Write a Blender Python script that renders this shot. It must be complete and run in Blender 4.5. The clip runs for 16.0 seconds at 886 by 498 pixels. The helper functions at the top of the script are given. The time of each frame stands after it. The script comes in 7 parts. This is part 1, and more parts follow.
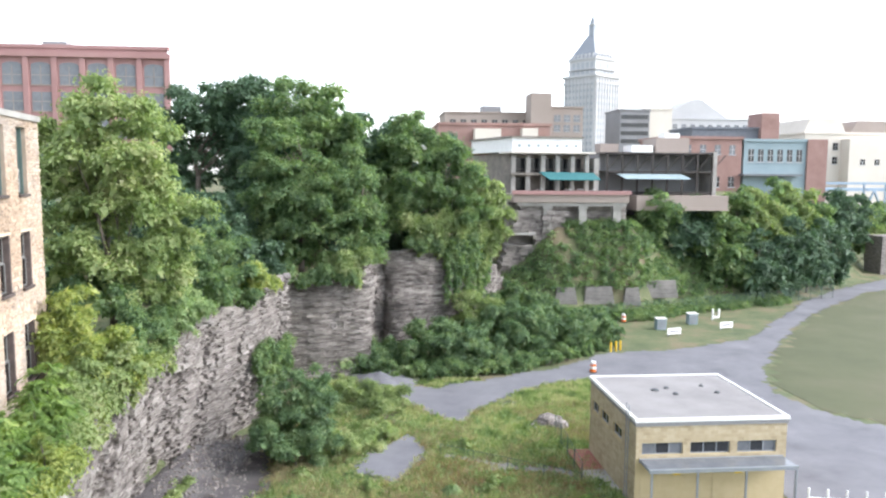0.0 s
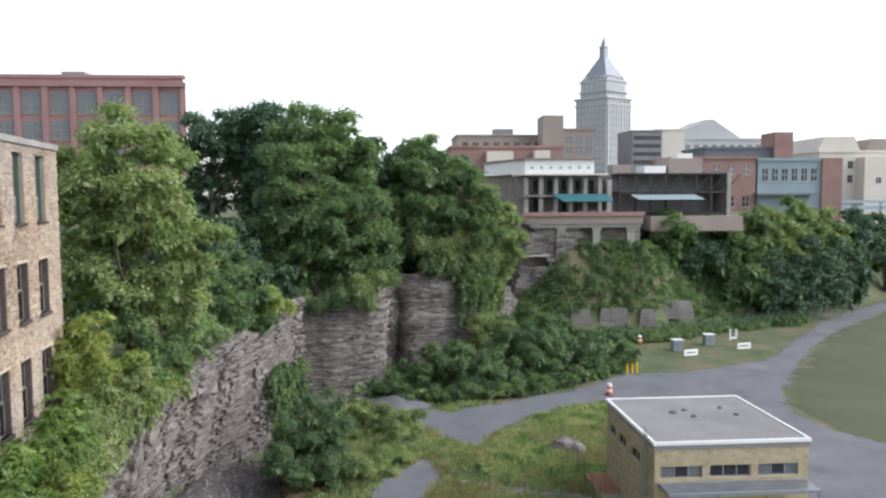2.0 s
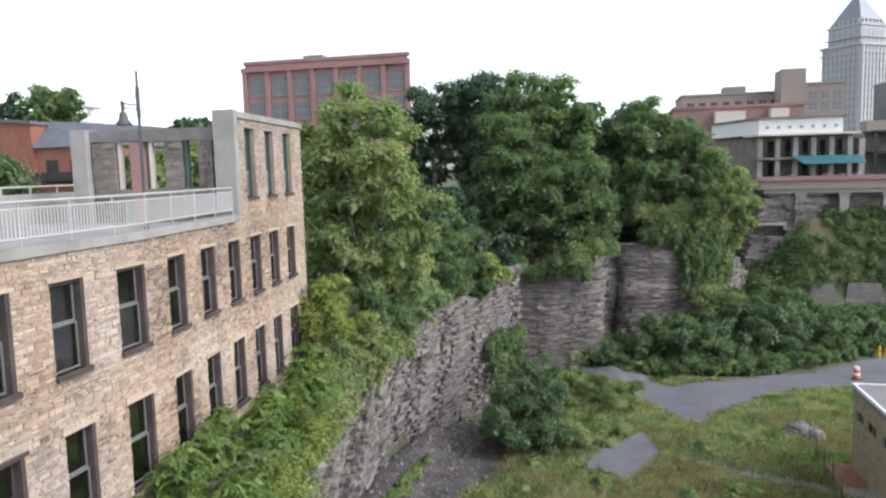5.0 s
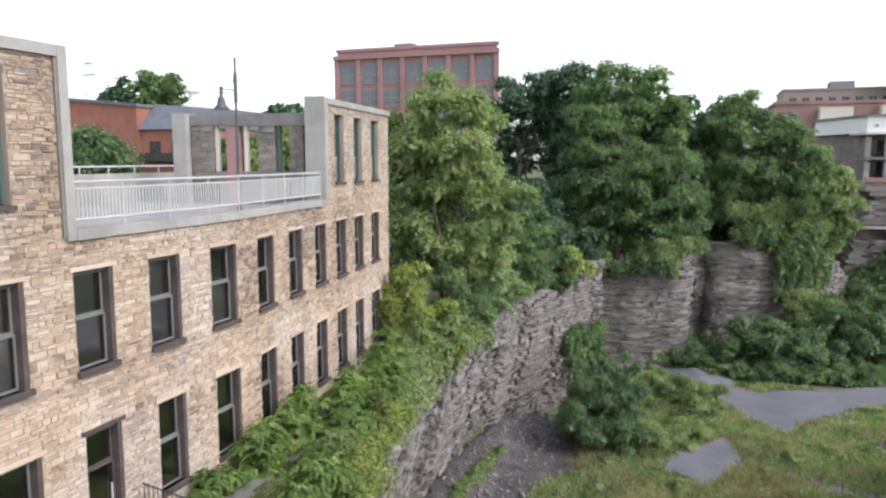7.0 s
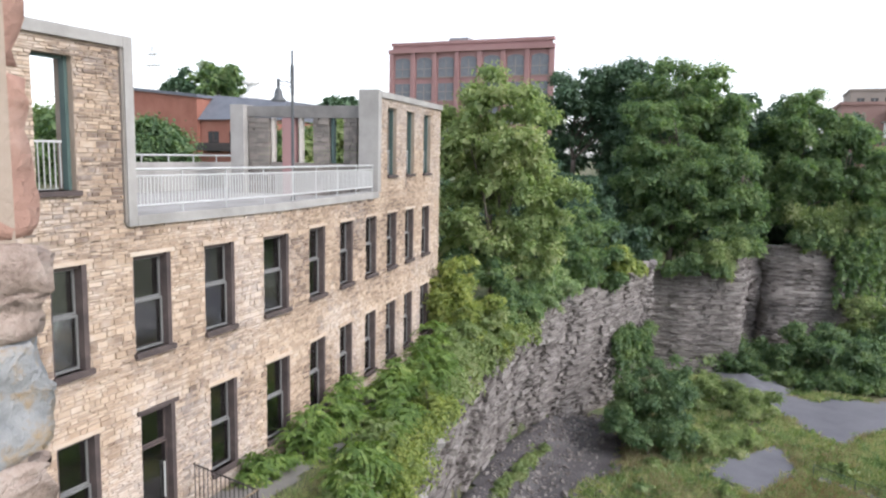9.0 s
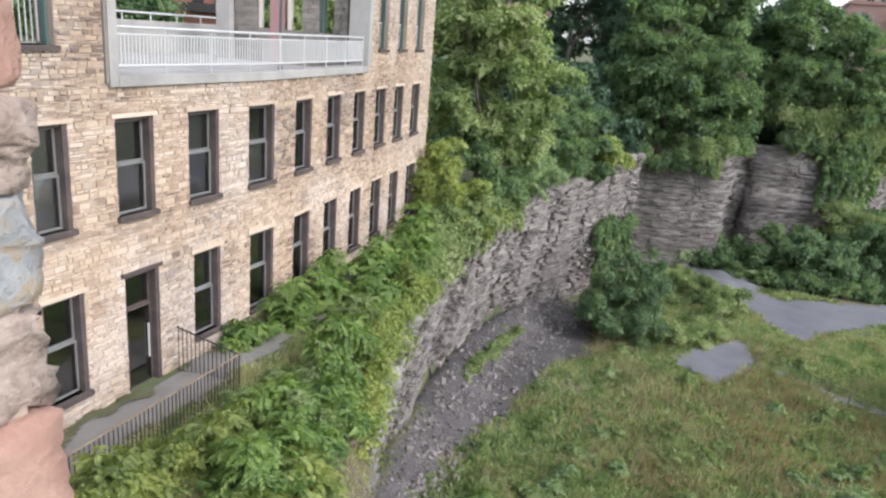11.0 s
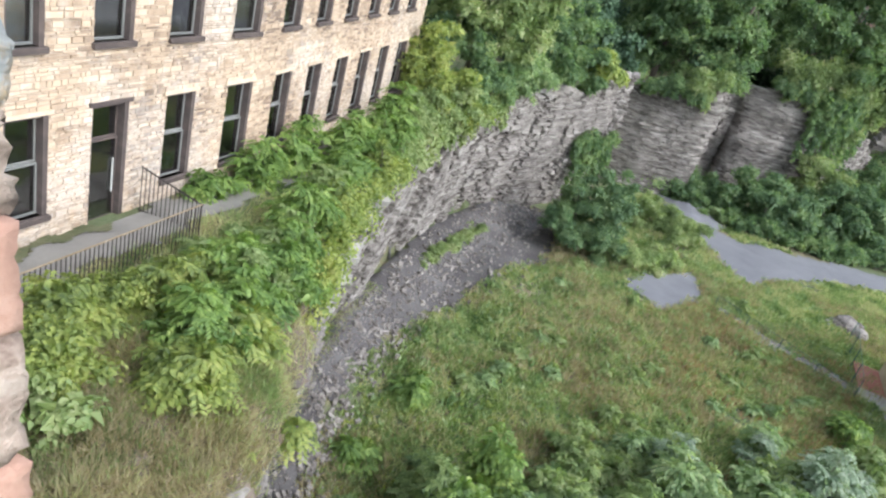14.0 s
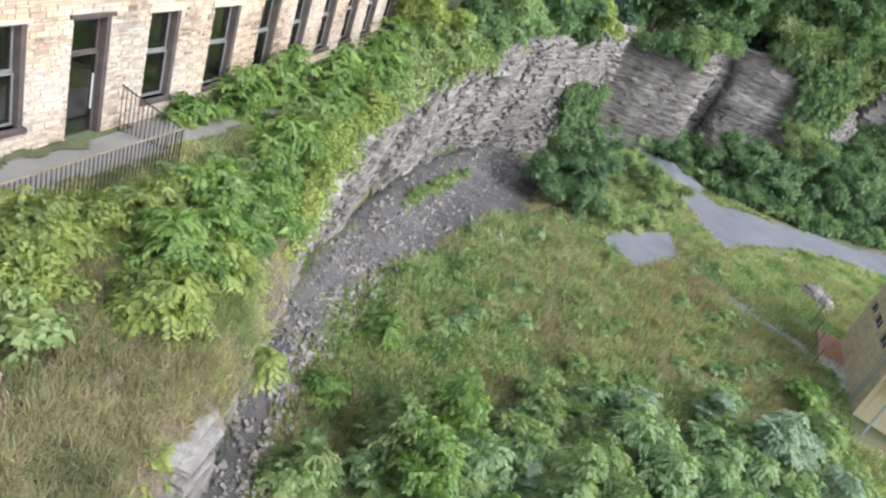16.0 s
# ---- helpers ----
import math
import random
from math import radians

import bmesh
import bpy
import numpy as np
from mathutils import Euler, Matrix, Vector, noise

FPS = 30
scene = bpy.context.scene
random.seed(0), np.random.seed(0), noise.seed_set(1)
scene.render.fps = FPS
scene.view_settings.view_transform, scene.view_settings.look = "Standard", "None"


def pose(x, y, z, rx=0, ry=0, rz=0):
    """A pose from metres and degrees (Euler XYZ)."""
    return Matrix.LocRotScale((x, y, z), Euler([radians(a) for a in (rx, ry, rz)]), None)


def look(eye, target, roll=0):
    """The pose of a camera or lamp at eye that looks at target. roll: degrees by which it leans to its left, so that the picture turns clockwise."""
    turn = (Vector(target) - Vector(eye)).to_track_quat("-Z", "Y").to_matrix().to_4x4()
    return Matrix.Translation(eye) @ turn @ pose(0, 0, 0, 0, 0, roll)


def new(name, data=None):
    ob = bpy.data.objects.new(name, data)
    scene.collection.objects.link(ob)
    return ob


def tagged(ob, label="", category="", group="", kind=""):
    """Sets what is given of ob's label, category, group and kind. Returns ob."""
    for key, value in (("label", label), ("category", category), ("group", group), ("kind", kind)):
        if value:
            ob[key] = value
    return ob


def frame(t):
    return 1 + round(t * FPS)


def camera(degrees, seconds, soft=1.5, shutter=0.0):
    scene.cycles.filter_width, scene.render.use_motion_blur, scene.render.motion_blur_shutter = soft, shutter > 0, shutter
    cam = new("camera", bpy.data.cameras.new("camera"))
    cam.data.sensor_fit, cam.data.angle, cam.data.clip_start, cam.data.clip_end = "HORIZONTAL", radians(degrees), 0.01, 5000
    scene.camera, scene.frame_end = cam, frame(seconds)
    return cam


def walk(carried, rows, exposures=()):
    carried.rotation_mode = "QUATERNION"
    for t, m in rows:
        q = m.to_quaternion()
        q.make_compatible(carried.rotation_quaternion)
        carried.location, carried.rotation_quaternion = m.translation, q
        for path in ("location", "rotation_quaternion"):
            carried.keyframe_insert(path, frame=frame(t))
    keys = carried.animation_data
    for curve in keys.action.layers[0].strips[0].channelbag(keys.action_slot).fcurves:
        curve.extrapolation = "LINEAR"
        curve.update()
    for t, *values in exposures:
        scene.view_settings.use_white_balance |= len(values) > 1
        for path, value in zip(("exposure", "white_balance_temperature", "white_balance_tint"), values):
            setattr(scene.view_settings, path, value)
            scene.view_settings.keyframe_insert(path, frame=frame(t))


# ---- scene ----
cam = camera(62.83, 16.0, soft=2.3)
PATH = [
    (0, pose(-0.018, 0.034, 19.017, 84.182, -0.396, -5.125)),
    (0.5, pose(-0.017, 0.035, 19.017, 87.018, 0.014, -7.067)),
    (1, pose(-0.022, 0.034, 19.018, 88.246, 0.511, -7.723)),
    (1.5, pose(-0.023, 0.034, 19.021, 86.551, 1.199, -6.640)),
    (2, pose(-0.025, 0.030, 19.016, 85.983, 0.265, -4.114)),
    (2.5, pose(-0.018, 0.032, 19.020, 84.965, 0.448, -1.794)),
    (3, pose(-0.015, 0.027, 19.016, 84.354, 0.423, 1.593)),
    (3.5, pose(-0.017, 0.020, 19.018, 83.860, 0.801, 5.511)),
    (4, pose(-0.019, 0.015, 19.017, 83.518, 1.391, 8.072)),
    (4.2, pose(-0.019, 0.015, 19.018, 83.541, 1.489, 9.057)),
    (6.3, pose(-0.013, 0.016, 19.016, 83.328, 0.525, 17.645)),
    (6.5, pose(-0.012, 0.015, 19.016, 83.112, 0.278, 18.209)),
    (7, pose(-0.011, 0.008, 19.020, 83.018, -0.013, 19.500)),
    (7.5, pose(-0.009, -0.002, 19.019, 83.369, -0.259, 20.789)),
    (8, pose(-0.007, -0.008, 19.020, 83.595, -0.138, 22.427)),
    (8.2, pose(-0.006, -0.007, 19.021, 83.682, -0.196, 22.880)),
    (10.5, pose(-0.010, -0.011, 19.019, 76.160, -3.529, 23.408)),
    (11, pose(-0.011, -0.013, 19.016, 73.272, -4.611, 23.102)),
    (11.5, pose(-0.009, -0.015, 19.013, 71.302, -5.977, 23.037)),
    (12, pose(-0.009, -0.022, 19.013, 70.374, -7.416, 23.273)),
    (12.5, pose(-0.009, -0.021, 19.011, 68.148, -9.092, 23.827)),
    (13, pose(-0.005, -0.022, 19.009, 65.912, -11.064, 24.473)),
    (13.5, pose(-0.006, -0.019, 19.008, 65.000, -13.142, 24.659)),
    (14, pose(-0.008, -0.020, 19.004, 64.265, -14.519, 24.370)),
    (14.5, pose(-0.006, -0.022, 19.006, 63.016, -15.799, 24.337)),
    (15, pose(-0.007, -0.023, 19.006, 61.703, -16.591, 24.428)),
    (15.5, pose(-0.008, -0.021, 19.005, 60.692, -17.700, 24.528)),
    (16, pose(-0.005, -0.022, 19.003, 59.630, -18.765, 24.885)),
]
EXPOSURES = [(0.0, 1.95, 6250, 10), (0.7, 1.55, 6250, 10), (1.5, 1.1, 6250, 10), (4.0, 1.05, 6180, 11), (8.0, 1.2, 6230, 13), (11.0, 1.35, 6180, 12), (12.5, 1.57, 6130, 8), (16.0, 1.8, 6050, 6)]
walk(cam, PATH, EXPOSURES)

# ---- daylight: thin bright cloud, low soft sun from ahead on the right ----
world = bpy.data.worlds.new("world")
scene.world = world
world.use_nodes = True
wn, wl = world.node_tree.nodes, world.node_tree.links
sky = wn.new("ShaderNodeTexSky")
sky.sky_type = "NISHITA"
sky.sun_disc = False
sky.sun_elevation = radians(42)
sky.sun_rotation = radians(104)
sky.dust_density, sky.air_density, sky.ozone_density = 1.5, 1.0, 1.0
soft_sky = wn.new("ShaderNodeHueSaturation")
soft_sky.inputs["Saturation"].default_value = 0.3
wl.new(sky.outputs[0], soft_sky.inputs["Color"])
wl.new(soft_sky.outputs[0], wn["Background"].inputs[0])
wn["Background"].inputs[1].default_value = 0.15

sun_data = bpy.data.lights.new("sun", "SUN")
sun_data.energy, sun_data.angle, sun_data.color = 0.9, radians(24), (1.0, 0.95, 0.88)
sun = new("sun", sun_data)
sun.matrix_world = look((200 * math.sin(radians(104)), 200 * math.cos(radians(104)), 165), (0, 0, 0))

RNG = np.random.default_rng(7)


# ---- materials ----
def node_mat(name):
    m = bpy.data.materials.new(name)
    m.use_nodes = True
    return m, m.node_tree.nodes, m.node_tree.links, m.node_tree.nodes["Principled BSDF"]


def ramp_of(nodes, colours):
    r = nodes.new("ShaderNodeValToRGB")
    r.color_ramp.elements.remove(r.color_ramp.elements[1])
    for i, c in enumerate(colours):
        e = r.color_ramp.elements[0] if i == 0 else r.color_ramp.elements.new(i / max(1, len(colours) - 1))
        e.position = i / max(1, len(colours) - 1)
        e.color = (*c, 1)
    return r


def surface(name, colours, scale=1.5, fine=18.0, rough=0.85, bump=0.3, island=0.0, per_object=0.0, metal=0.0,
            stretch=(1, 1, 1), spread=0.25, depth=0.02, spots=0.0, bloom=0.0):
    """Colours mixed by coarse and fine noise, by piece, with fine relief."""
    m, n, l, b = node_mat(name)
    co = n.new("ShaderNodeTexCoord")
    mp = n.new("ShaderNodeMapping")
    mp.inputs["Scale"].default_value = stretch
    l.new(co.outputs["Object"], mp.inputs[0])
    big, small = n.new("ShaderNodeTexNoise"), n.new("ShaderNodeTexNoise")
    for tex, s, d in ((big, scale, 5), (small, fine, 6)):
        tex.inputs["Scale"].default_value = s
        tex.inputs["Detail"].default_value = d
        tex.inputs["Roughness"].default_value = 0.65
        l.new(mp.outputs[0], tex.inputs["Vector"])
    mix = n.new("ShaderNodeMath")
    mix.operation = "MULTIPLY_ADD"
    l.new(big.outputs[0], mix.inputs[0])
    mix.inputs[1].default_value = 1.7
    mix.inputs[2].default_value = -0.35 - spread / 2
    add = n.new("ShaderNodeMath")
    add.operation = "MULTIPLY_ADD"
    l.new(small.outputs[0], add.inputs[0])
    add.inputs[1].default_value = spread
    l.new(mix.outputs[0], add.inputs[2])
    value = add.outputs[0]
    for amount, socket in ((island, ("ShaderNodeNewGeometry", "Random Per Island")), (per_object, ("ShaderNodeObjectInfo", "Random"))):
        if amount:
            src = n.new(socket[0])
            k = n.new("ShaderNodeMath")
            k.operation = "SUBTRACT"
            l.new(src.outputs[socket[1]], k.inputs[0])
            k.inputs[1].default_value = 0.5
            k2 = n.new("ShaderNodeMath")
            k2.operation = "MULTIPLY_ADD"
            l.new(k.outputs[0], k2.inputs[0])
            k2.inputs[1].default_value = amount
            l.new(value, k2.inputs[2])
            value = k2.outputs[0]
    r = ramp_of(n, colours)
    l.new(value, r.inputs[0])
    colour = r.outputs[0]
    if spots:
        sp = n.new("ShaderNodeTexNoise")
        sp.inputs["Scale"].default_value = scale * 0.35
        sp.inputs["Detail"].default_value = 8
        l.new(co.outputs["Object"], sp.inputs["Vector"])
        sr = ramp_of(n, [(1 - spots,) * 3, (1, 1, 1), (1 + spots * 0.2,) * 3])
        l.new(sp.outputs[0], sr.inputs[0])
        mu = n.new("ShaderNodeMix")
        mu.data_type, mu.blend_type = "RGBA", "MULTIPLY"
        mu.inputs[0].default_value = 1
        l.new(colour, mu.inputs[6])
        l.new(sr.outputs[0], mu.inputs[7])
        colour = mu.outputs[2]
    if bloom:
        salt, crust = n.new("ShaderNodeTexNoise"), n.new("ShaderNodeTexNoise")
        for tex, sc in ((salt, 0.22), (crust, 4.0)):
            tex.inputs["Scale"].default_value, tex.inputs["Detail"].default_value = sc, 5
            l.new(co.outputs["Object"], tex.inputs["Vector"])
        both = n.new("ShaderNodeMath")
        both.operation = "MULTIPLY_ADD"
        l.new(crust.outputs[0], both.inputs[0])
        both.inputs[1].default_value = 0.5
        l.new(salt.outputs[0], both.inputs[2])
        cover = ramp_of(n, [(0, 0, 0)] * 8 + [(bloom * 0.5,) * 3, (bloom,) * 3, (bloom,) * 3])
        l.new(both.outputs[0], cover.inputs[0])
        wash = n.new("ShaderNodeMix")
        wash.data_type = "RGBA"
        l.new(cover.outputs[0], wash.inputs[0])
        l.new(colour, wash.inputs[6])
        wash.inputs[7].default_value = (0.62, 0.58, 0.55, 1)
        colour = wash.outputs[2]
    l.new(colour, b.inputs["Base Color"])
    b.inputs["Roughness"].default_value, b.inputs["Metallic"].default_value = rough, metal
    if bump:
        bp = n.new("ShaderNodeBump")
        bp.inputs["Strength"].default_value, bp.inputs["Distance"].default_value = bump, depth
        l.new(small.outputs[0], bp.inputs["Height"])
        l.new(bp.outputs[0], b.inputs["Normal"])
    return m


def foliage(name, colours, through_light=0.45, patch_scale=0.55, contrast=1.7):
    m, n, l, b = node_mat(name)
    geo, co, tex = n.new("ShaderNodeNewGeometry"), n.new("ShaderNodeTexCoord"), n.new("ShaderNodeTexNoise")
    tex.inputs["Scale"].default_value, tex.inputs["Detail"].default_value = patch_scale, 3
    l.new(co.outputs["Object"], tex.inputs["Vector"])
    mix = n.new("ShaderNodeMath")
    mix.operation = "MULTIPLY_ADD"
    l.new(geo.outputs["Random Per Island"], mix.inputs[0])
    mix.inputs[1].default_value = 0.45
    k = n.new("ShaderNodeMath")
    k.operation = "MULTIPLY_ADD"
    l.new(tex.outputs[0], k.inputs[0])
    k.inputs[1].default_value, k.inputs[2].default_value = contrast, 0.27 - contrast / 2
    l.new(k.outputs[0], mix.inputs[2])
    r = ramp_of(n, colours)
    l.new(mix.outputs[0], r.inputs[0])
    l.new(r.outputs[0], b.inputs["Base Color"])
    b.inputs["Roughness"].default_value = 0.55
    tr = n.new("ShaderNodeBsdfTranslucent")
    gain = n.new("ShaderNodeMix")
    gain.data_type, gain.blend_type = "RGBA", "MULTIPLY"
    gain.inputs[0].default_value = 1
    # blue is raised here to tint the foliage as haze would
    gain.inputs[7].default_value = (1.5, 1.6, 0.95, 1)
    l.new(r.outputs[0], gain.inputs[6])
    l.new(gain.outputs[2], tr.inputs[0])
    sh = n.new("ShaderNodeMixShader")
    sh.inputs[0].default_value = through_light
    l.new(b.outputs[0], sh.inputs[1])
    l.new(tr.outputs[0], sh.inputs[2])
    l.new(sh.outputs[0], n["Material Output"].inputs[0])
    return m


def pane_glass(name, tint=(0.85, 0.88, 0.88), clear=0.32):
    m, n, l, b = node_mat(name)
    gl, tr, fr, sh = n.new("ShaderNodeBsdfGlossy"), n.new("ShaderNodeBsdfTransparent"), n.new("ShaderNodeFresnel"), n.new("ShaderNodeMixShader")
    gl.inputs["Roughness"].default_value = 0.08
    tr.inputs[0].default_value = (*tint, 1)
    fr.inputs[0].default_value = 1.55
    k = n.new("ShaderNodeMath")
    k.operation = "MULTIPLY_ADD"
    k.inputs[1].default_value, k.inputs[2].default_value = 1.2, clear * 0.6
    l.new(fr.outputs[0], k.inputs[0])
    l.new(k.outputs[0], sh.inputs[0])
    l.new(tr.outputs[0], sh.inputs[1])
    l.new(gl.outputs[0], sh.inputs[2])
    l.new(sh.outputs[0], n["Material Output"].inputs[0])
    return m


M = {}
M["stone"] = surface("ledge_stone", [(0.17, 0.122, 0.094), (0.34, 0.25, 0.18), (0.45, 0.342, 0.25), (0.51, 0.395, 0.295), (0.53, 0.445, 0.355), (0.63, 0.56, 0.495)],
                     scale=0.35, fine=25, island=0.5, per_object=0.45, bloom=0.42, bump=0.5, spread=0.3)
M["mortar"] = surface("lime_mortar", [(0.22, 0.172, 0.135), (0.33, 0.265, 0.21), (0.45, 0.385, 0.33)], scale=0.4, fine=30, bump=0.4)
M["concrete"] = surface("cast_concrete", [(0.22, 0.21, 0.195), (0.32, 0.307, 0.29), (0.40, 0.385, 0.362)], scale=0.8, fine=14, bump=0.15, spots=0.3)
M["oldconcrete"] = surface("stained_concrete", [(0.11, 0.105, 0.10), (0.19, 0.182, 0.172), (0.26, 0.248, 0.235)], scale=1.2, fine=14, bump=0.3, spots=0.4)
M["darkstone"] = surface("dark_ruin_stone", [(0.11, 0.10, 0.09), (0.20, 0.18, 0.16), (0.30, 0.26, 0.23)], scale=0.9, fine=20, island=0.5, bump=0.5)
M["rail"] = surface("galvanised_paint", [(0.46, 0.46, 0.45), (0.58, 0.58, 0.57)], rough=0.45, bump=0.0, metal=0.3)
M["frame"] = surface("weathered_frame", [(0.035, 0.027, 0.027), (0.07, 0.053, 0.05), (0.12, 0.09, 0.08)], scale=2, fine=30, bump=0.3)
M["sash"] = surface("grey_sash", [(0.12, 0.12, 0.12), (0.19, 0.19, 0.185)], rough=0.5, bump=0.05)
M["teal"] = surface("green_copper_frame", [(0.05, 0.085, 0.08), (0.08, 0.125, 0.115)], rough=0.6, bump=0.1)
M["glass"] = pane_glass("window_glass")
M["blind"] = surface("grey_blind", [(0.50, 0.51, 0.51), (0.66, 0.67, 0.67)], scale=0.7, bump=0.0)
# the rooms' dimness is put into this dark plaster colour
M["room"] = surface("shade_toned_room_plaster", [(0.10, 0.10, 0.10), (0.18, 0.18, 0.17)], bump=0.0)
M["rock"] = surface("limestone_rock", [(0.075, 0.063, 0.058), (0.15, 0.13, 0.122), (0.22, 0.197, 0.185), (0.285, 0.258, 0.243), (0.38, 0.352, 0.332)],
                    scale=0.9, fine=7, stretch=(1, 1, 3.4), bump=1.0, depth=0.09, spread=0.7, spots=0.4, island=0.55)
M["gravel"] = surface("grey_gravel", [(0.085, 0.085, 0.095), (0.125, 0.125, 0.142), (0.155, 0.155, 0.172), (0.20, 0.195, 0.21)], scale=0.25, fine=30, bump=0.5, spread=0.35)
M["scree"] = surface("grey_scree", [(0.034, 0.031, 0.031), (0.07, 0.062, 0.065), (0.102, 0.094, 0.096), (0.155, 0.145, 0.145)], scale=0.5, fine=12, bump=0.9, depth=0.05, spread=0.6)
M["dirt"] = surface("dry_soil", [(0.075, 0.057, 0.043), (0.13, 0.10, 0.08), (0.185, 0.15, 0.125)], scale=0.7, fine=14, bump=0.6, spread=0.4)
M["meadow"] = surface("weedy_ground", [(0.035, 0.055, 0.022), (0.065, 0.09, 0.038), (0.105, 0.12, 0.055), (0.17, 0.135, 0.085), (0.09, 0.105, 0.048)],
                      scale=0.22, fine=5, bump=0.8, depth=0.1, spread=0.6)
M["lawn"] = surface("mown_grass", [(0.05, 0.06, 0.026), (0.075, 0.082, 0.038), (0.11, 0.10, 0.06)], scale=0.09, fine=6, bump=0.5, depth=0.05, spread=0.4)
M["grass"] = foliage("grass_blades", [(0.075, 0.125, 0.045), (0.145, 0.215, 0.08), (0.26, 0.33, 0.15), (0.38, 0.40, 0.22), (0.46, 0.40, 0.27), (0.22, 0.28, 0.12)], 0.5, 0.5, 2.8)
M["russet"] = foliage("russet_seed_heads", [(0.16, 0.10, 0.06), (0.26, 0.165, 0.10), (0.36, 0.24, 0.155), (0.30, 0.24, 0.14)], 0.4, 0.5)
M["bark"] = surface("bark", [(0.07, 0.055, 0.045), (0.14, 0.115, 0.095), (0.2, 0.17, 0.145)], scale=4, fine=20, bump=0.7, stretch=(1, 1, 0.3))
M["leaf_light"] = foliage("light_leaves", [(0.080, 0.122, 0.054), (0.170, 0.232, 0.090), (0.262, 0.315, 0.146), (0.360, 0.365, 0.21)])
M["leaf_pale"] = foliage("pale_green_leaves", [(0.09, 0.14, 0.06), (0.195, 0.265, 0.105), (0.30, 0.355, 0.165), (0.40, 0.40, 0.24)])
M["leaf_mid"] = foliage("mid_leaves", [(0.045, 0.086, 0.040), (0.098, 0.165, 0.076), (0.170, 0.245, 0.105), (0.258, 0.312, 0.155)])
M["leaf_deep"] = foliage("deep_green_leaves", [(0.040, 0.080, 0.040), (0.082, 0.145, 0.067), (0.138, 0.210, 0.092), (0.21, 0.265, 0.13)], 0.35, 0.8)
M["leaf_dark"] = foliage("dark_leaves", [(0.036, 0.078, 0.048), (0.068, 0.125, 0.070), (0.108, 0.176, 0.091)], 0.2)
M["leaf_yellow"] = foliage("yellow_green_leaves", [(0.085, 0.126, 0.044), (0.187, 0.239, 0.070), (0.299, 0.340, 0.099), (0.400, 0.390, 0.149)], 0.45, 1.0)
M["leaf_blue"] = foliage("blue_green_leaves", [(0.085, 0.145, 0.072), (0.18, 0.26, 0.128), (0.29, 0.37, 0.19), (0.42, 0.46, 0.275)], 0.45, 1.2)
M["leaf_silver"] = foliage("silvery_leaves", [(0.133, 0.196, 0.127), (0.269, 0.331, 0.257), (0.492, 0.508, 0.485)])
M["leaf_fresh"] = foliage("fresh_leaves", [(0.060, 0.110, 0.030), (0.120, 0.200, 0.052), (0.210, 0.300, 0.082), (0.345, 0.400, 0.125)], 0.4, 1.3)
M["ybrick"] = surface("buff_brick", [(0.31, 0.25, 0.16), (0.41, 0.34, 0.23), (0.48, 0.41, 0.30)], scale=1.2, fine=20, island=0.5, bump=0.2)
M["yellow"] = surface("yellow_render", [(0.42, 0.34, 0.20), (0.50, 0.41, 0.26)], bump=0.1)
M["yroof"] = surface("flat_roof_felt", [(0.17, 0.16, 0.165), (0.225, 0.215, 0.215), (0.27, 0.26, 0.26)], scale=0.35, fine=8, bump=0.1, spots=0.2)
M["lamp_iron"] = surface("grey_lamp_iron", [(0.05, 0.055, 0.06), (0.09, 0.095, 0.10)], rough=0.5, bump=0.05)
M["white"] = surface("white_paint", [(0.70, 0.70, 0.69), (0.82, 0.82, 0.81)], bump=0.05, rough=0.6)
M["steel"] = surface("blue_grey_steel", [(0.20, 0.22, 0.25), (0.31, 0.33, 0.36)], rough=0.5, bump=0.05, metal=0.3)
M["dglass"] = surface("dark_window", [(0.012, 0.013, 0.016), (0.03, 0.032, 0.037)], rough=0.12, bump=0.0)
M["gglass"] = surface("grey_window", [(0.10, 0.11, 0.125), (0.19, 0.2, 0.22)], rough=0.15, bump=0.0)
# tower glass lightened in colour, standing in for haze
M["towerglass"] = surface("haze_pale_tower_window", [(0.24, 0.26, 0.29), (0.36, 0.38, 0.41)], rough=0.3, bump=0.0)
M["red"] = surface("red_brick", [(0.19, 0.075, 0.05), (0.29, 0.12, 0.085), (0.36, 0.17, 0.125)], scale=0.3, fine=3, bump=0.1, per_object=0.2)
M["redpink"] = surface("pink_red_brick", [(0.26, 0.145, 0.14), (0.32, 0.185, 0.178), (0.36, 0.22, 0.21)], scale=0.12, fine=3, bump=0.1)
# brick red greyed in its colour to imitate haze over the distance
M["farred"] = surface("hazed_red_brick", [(0.20, 0.115, 0.10), (0.27, 0.165, 0.145), (0.32, 0.21, 0.19)], scale=0.3, fine=3, bump=0.1)
M["straw"] = foliage("dry_grass", [(0.18, 0.17, 0.10), (0.27, 0.235, 0.15), (0.36, 0.30, 0.20), (0.25, 0.20, 0.12), (0.17, 0.17, 0.08)], 0.4, 0.7, 2.4)
M["cream"] = surface("cream_facade", [(0.54, 0.49, 0.43), (0.66, 0.62, 0.56)], scale=0.1, fine=2, bump=0.0)
M["limestone"] = surface("tower_limestone", [(0.40, 0.40, 0.415), (0.50, 0.50, 0.51)], scale=0.08, fine=1, bump=0.0)
M["tan"] = surface("tan_facade", [(0.26, 0.215, 0.19), (0.34, 0.285, 0.255)], scale=0.1, fine=2, bump=0.0)
M["greybld"] = surface("grey_facade", [(0.18, 0.18, 0.19), (0.27, 0.27, 0.28)], scale=0.1, fine=2, bump=0.0)
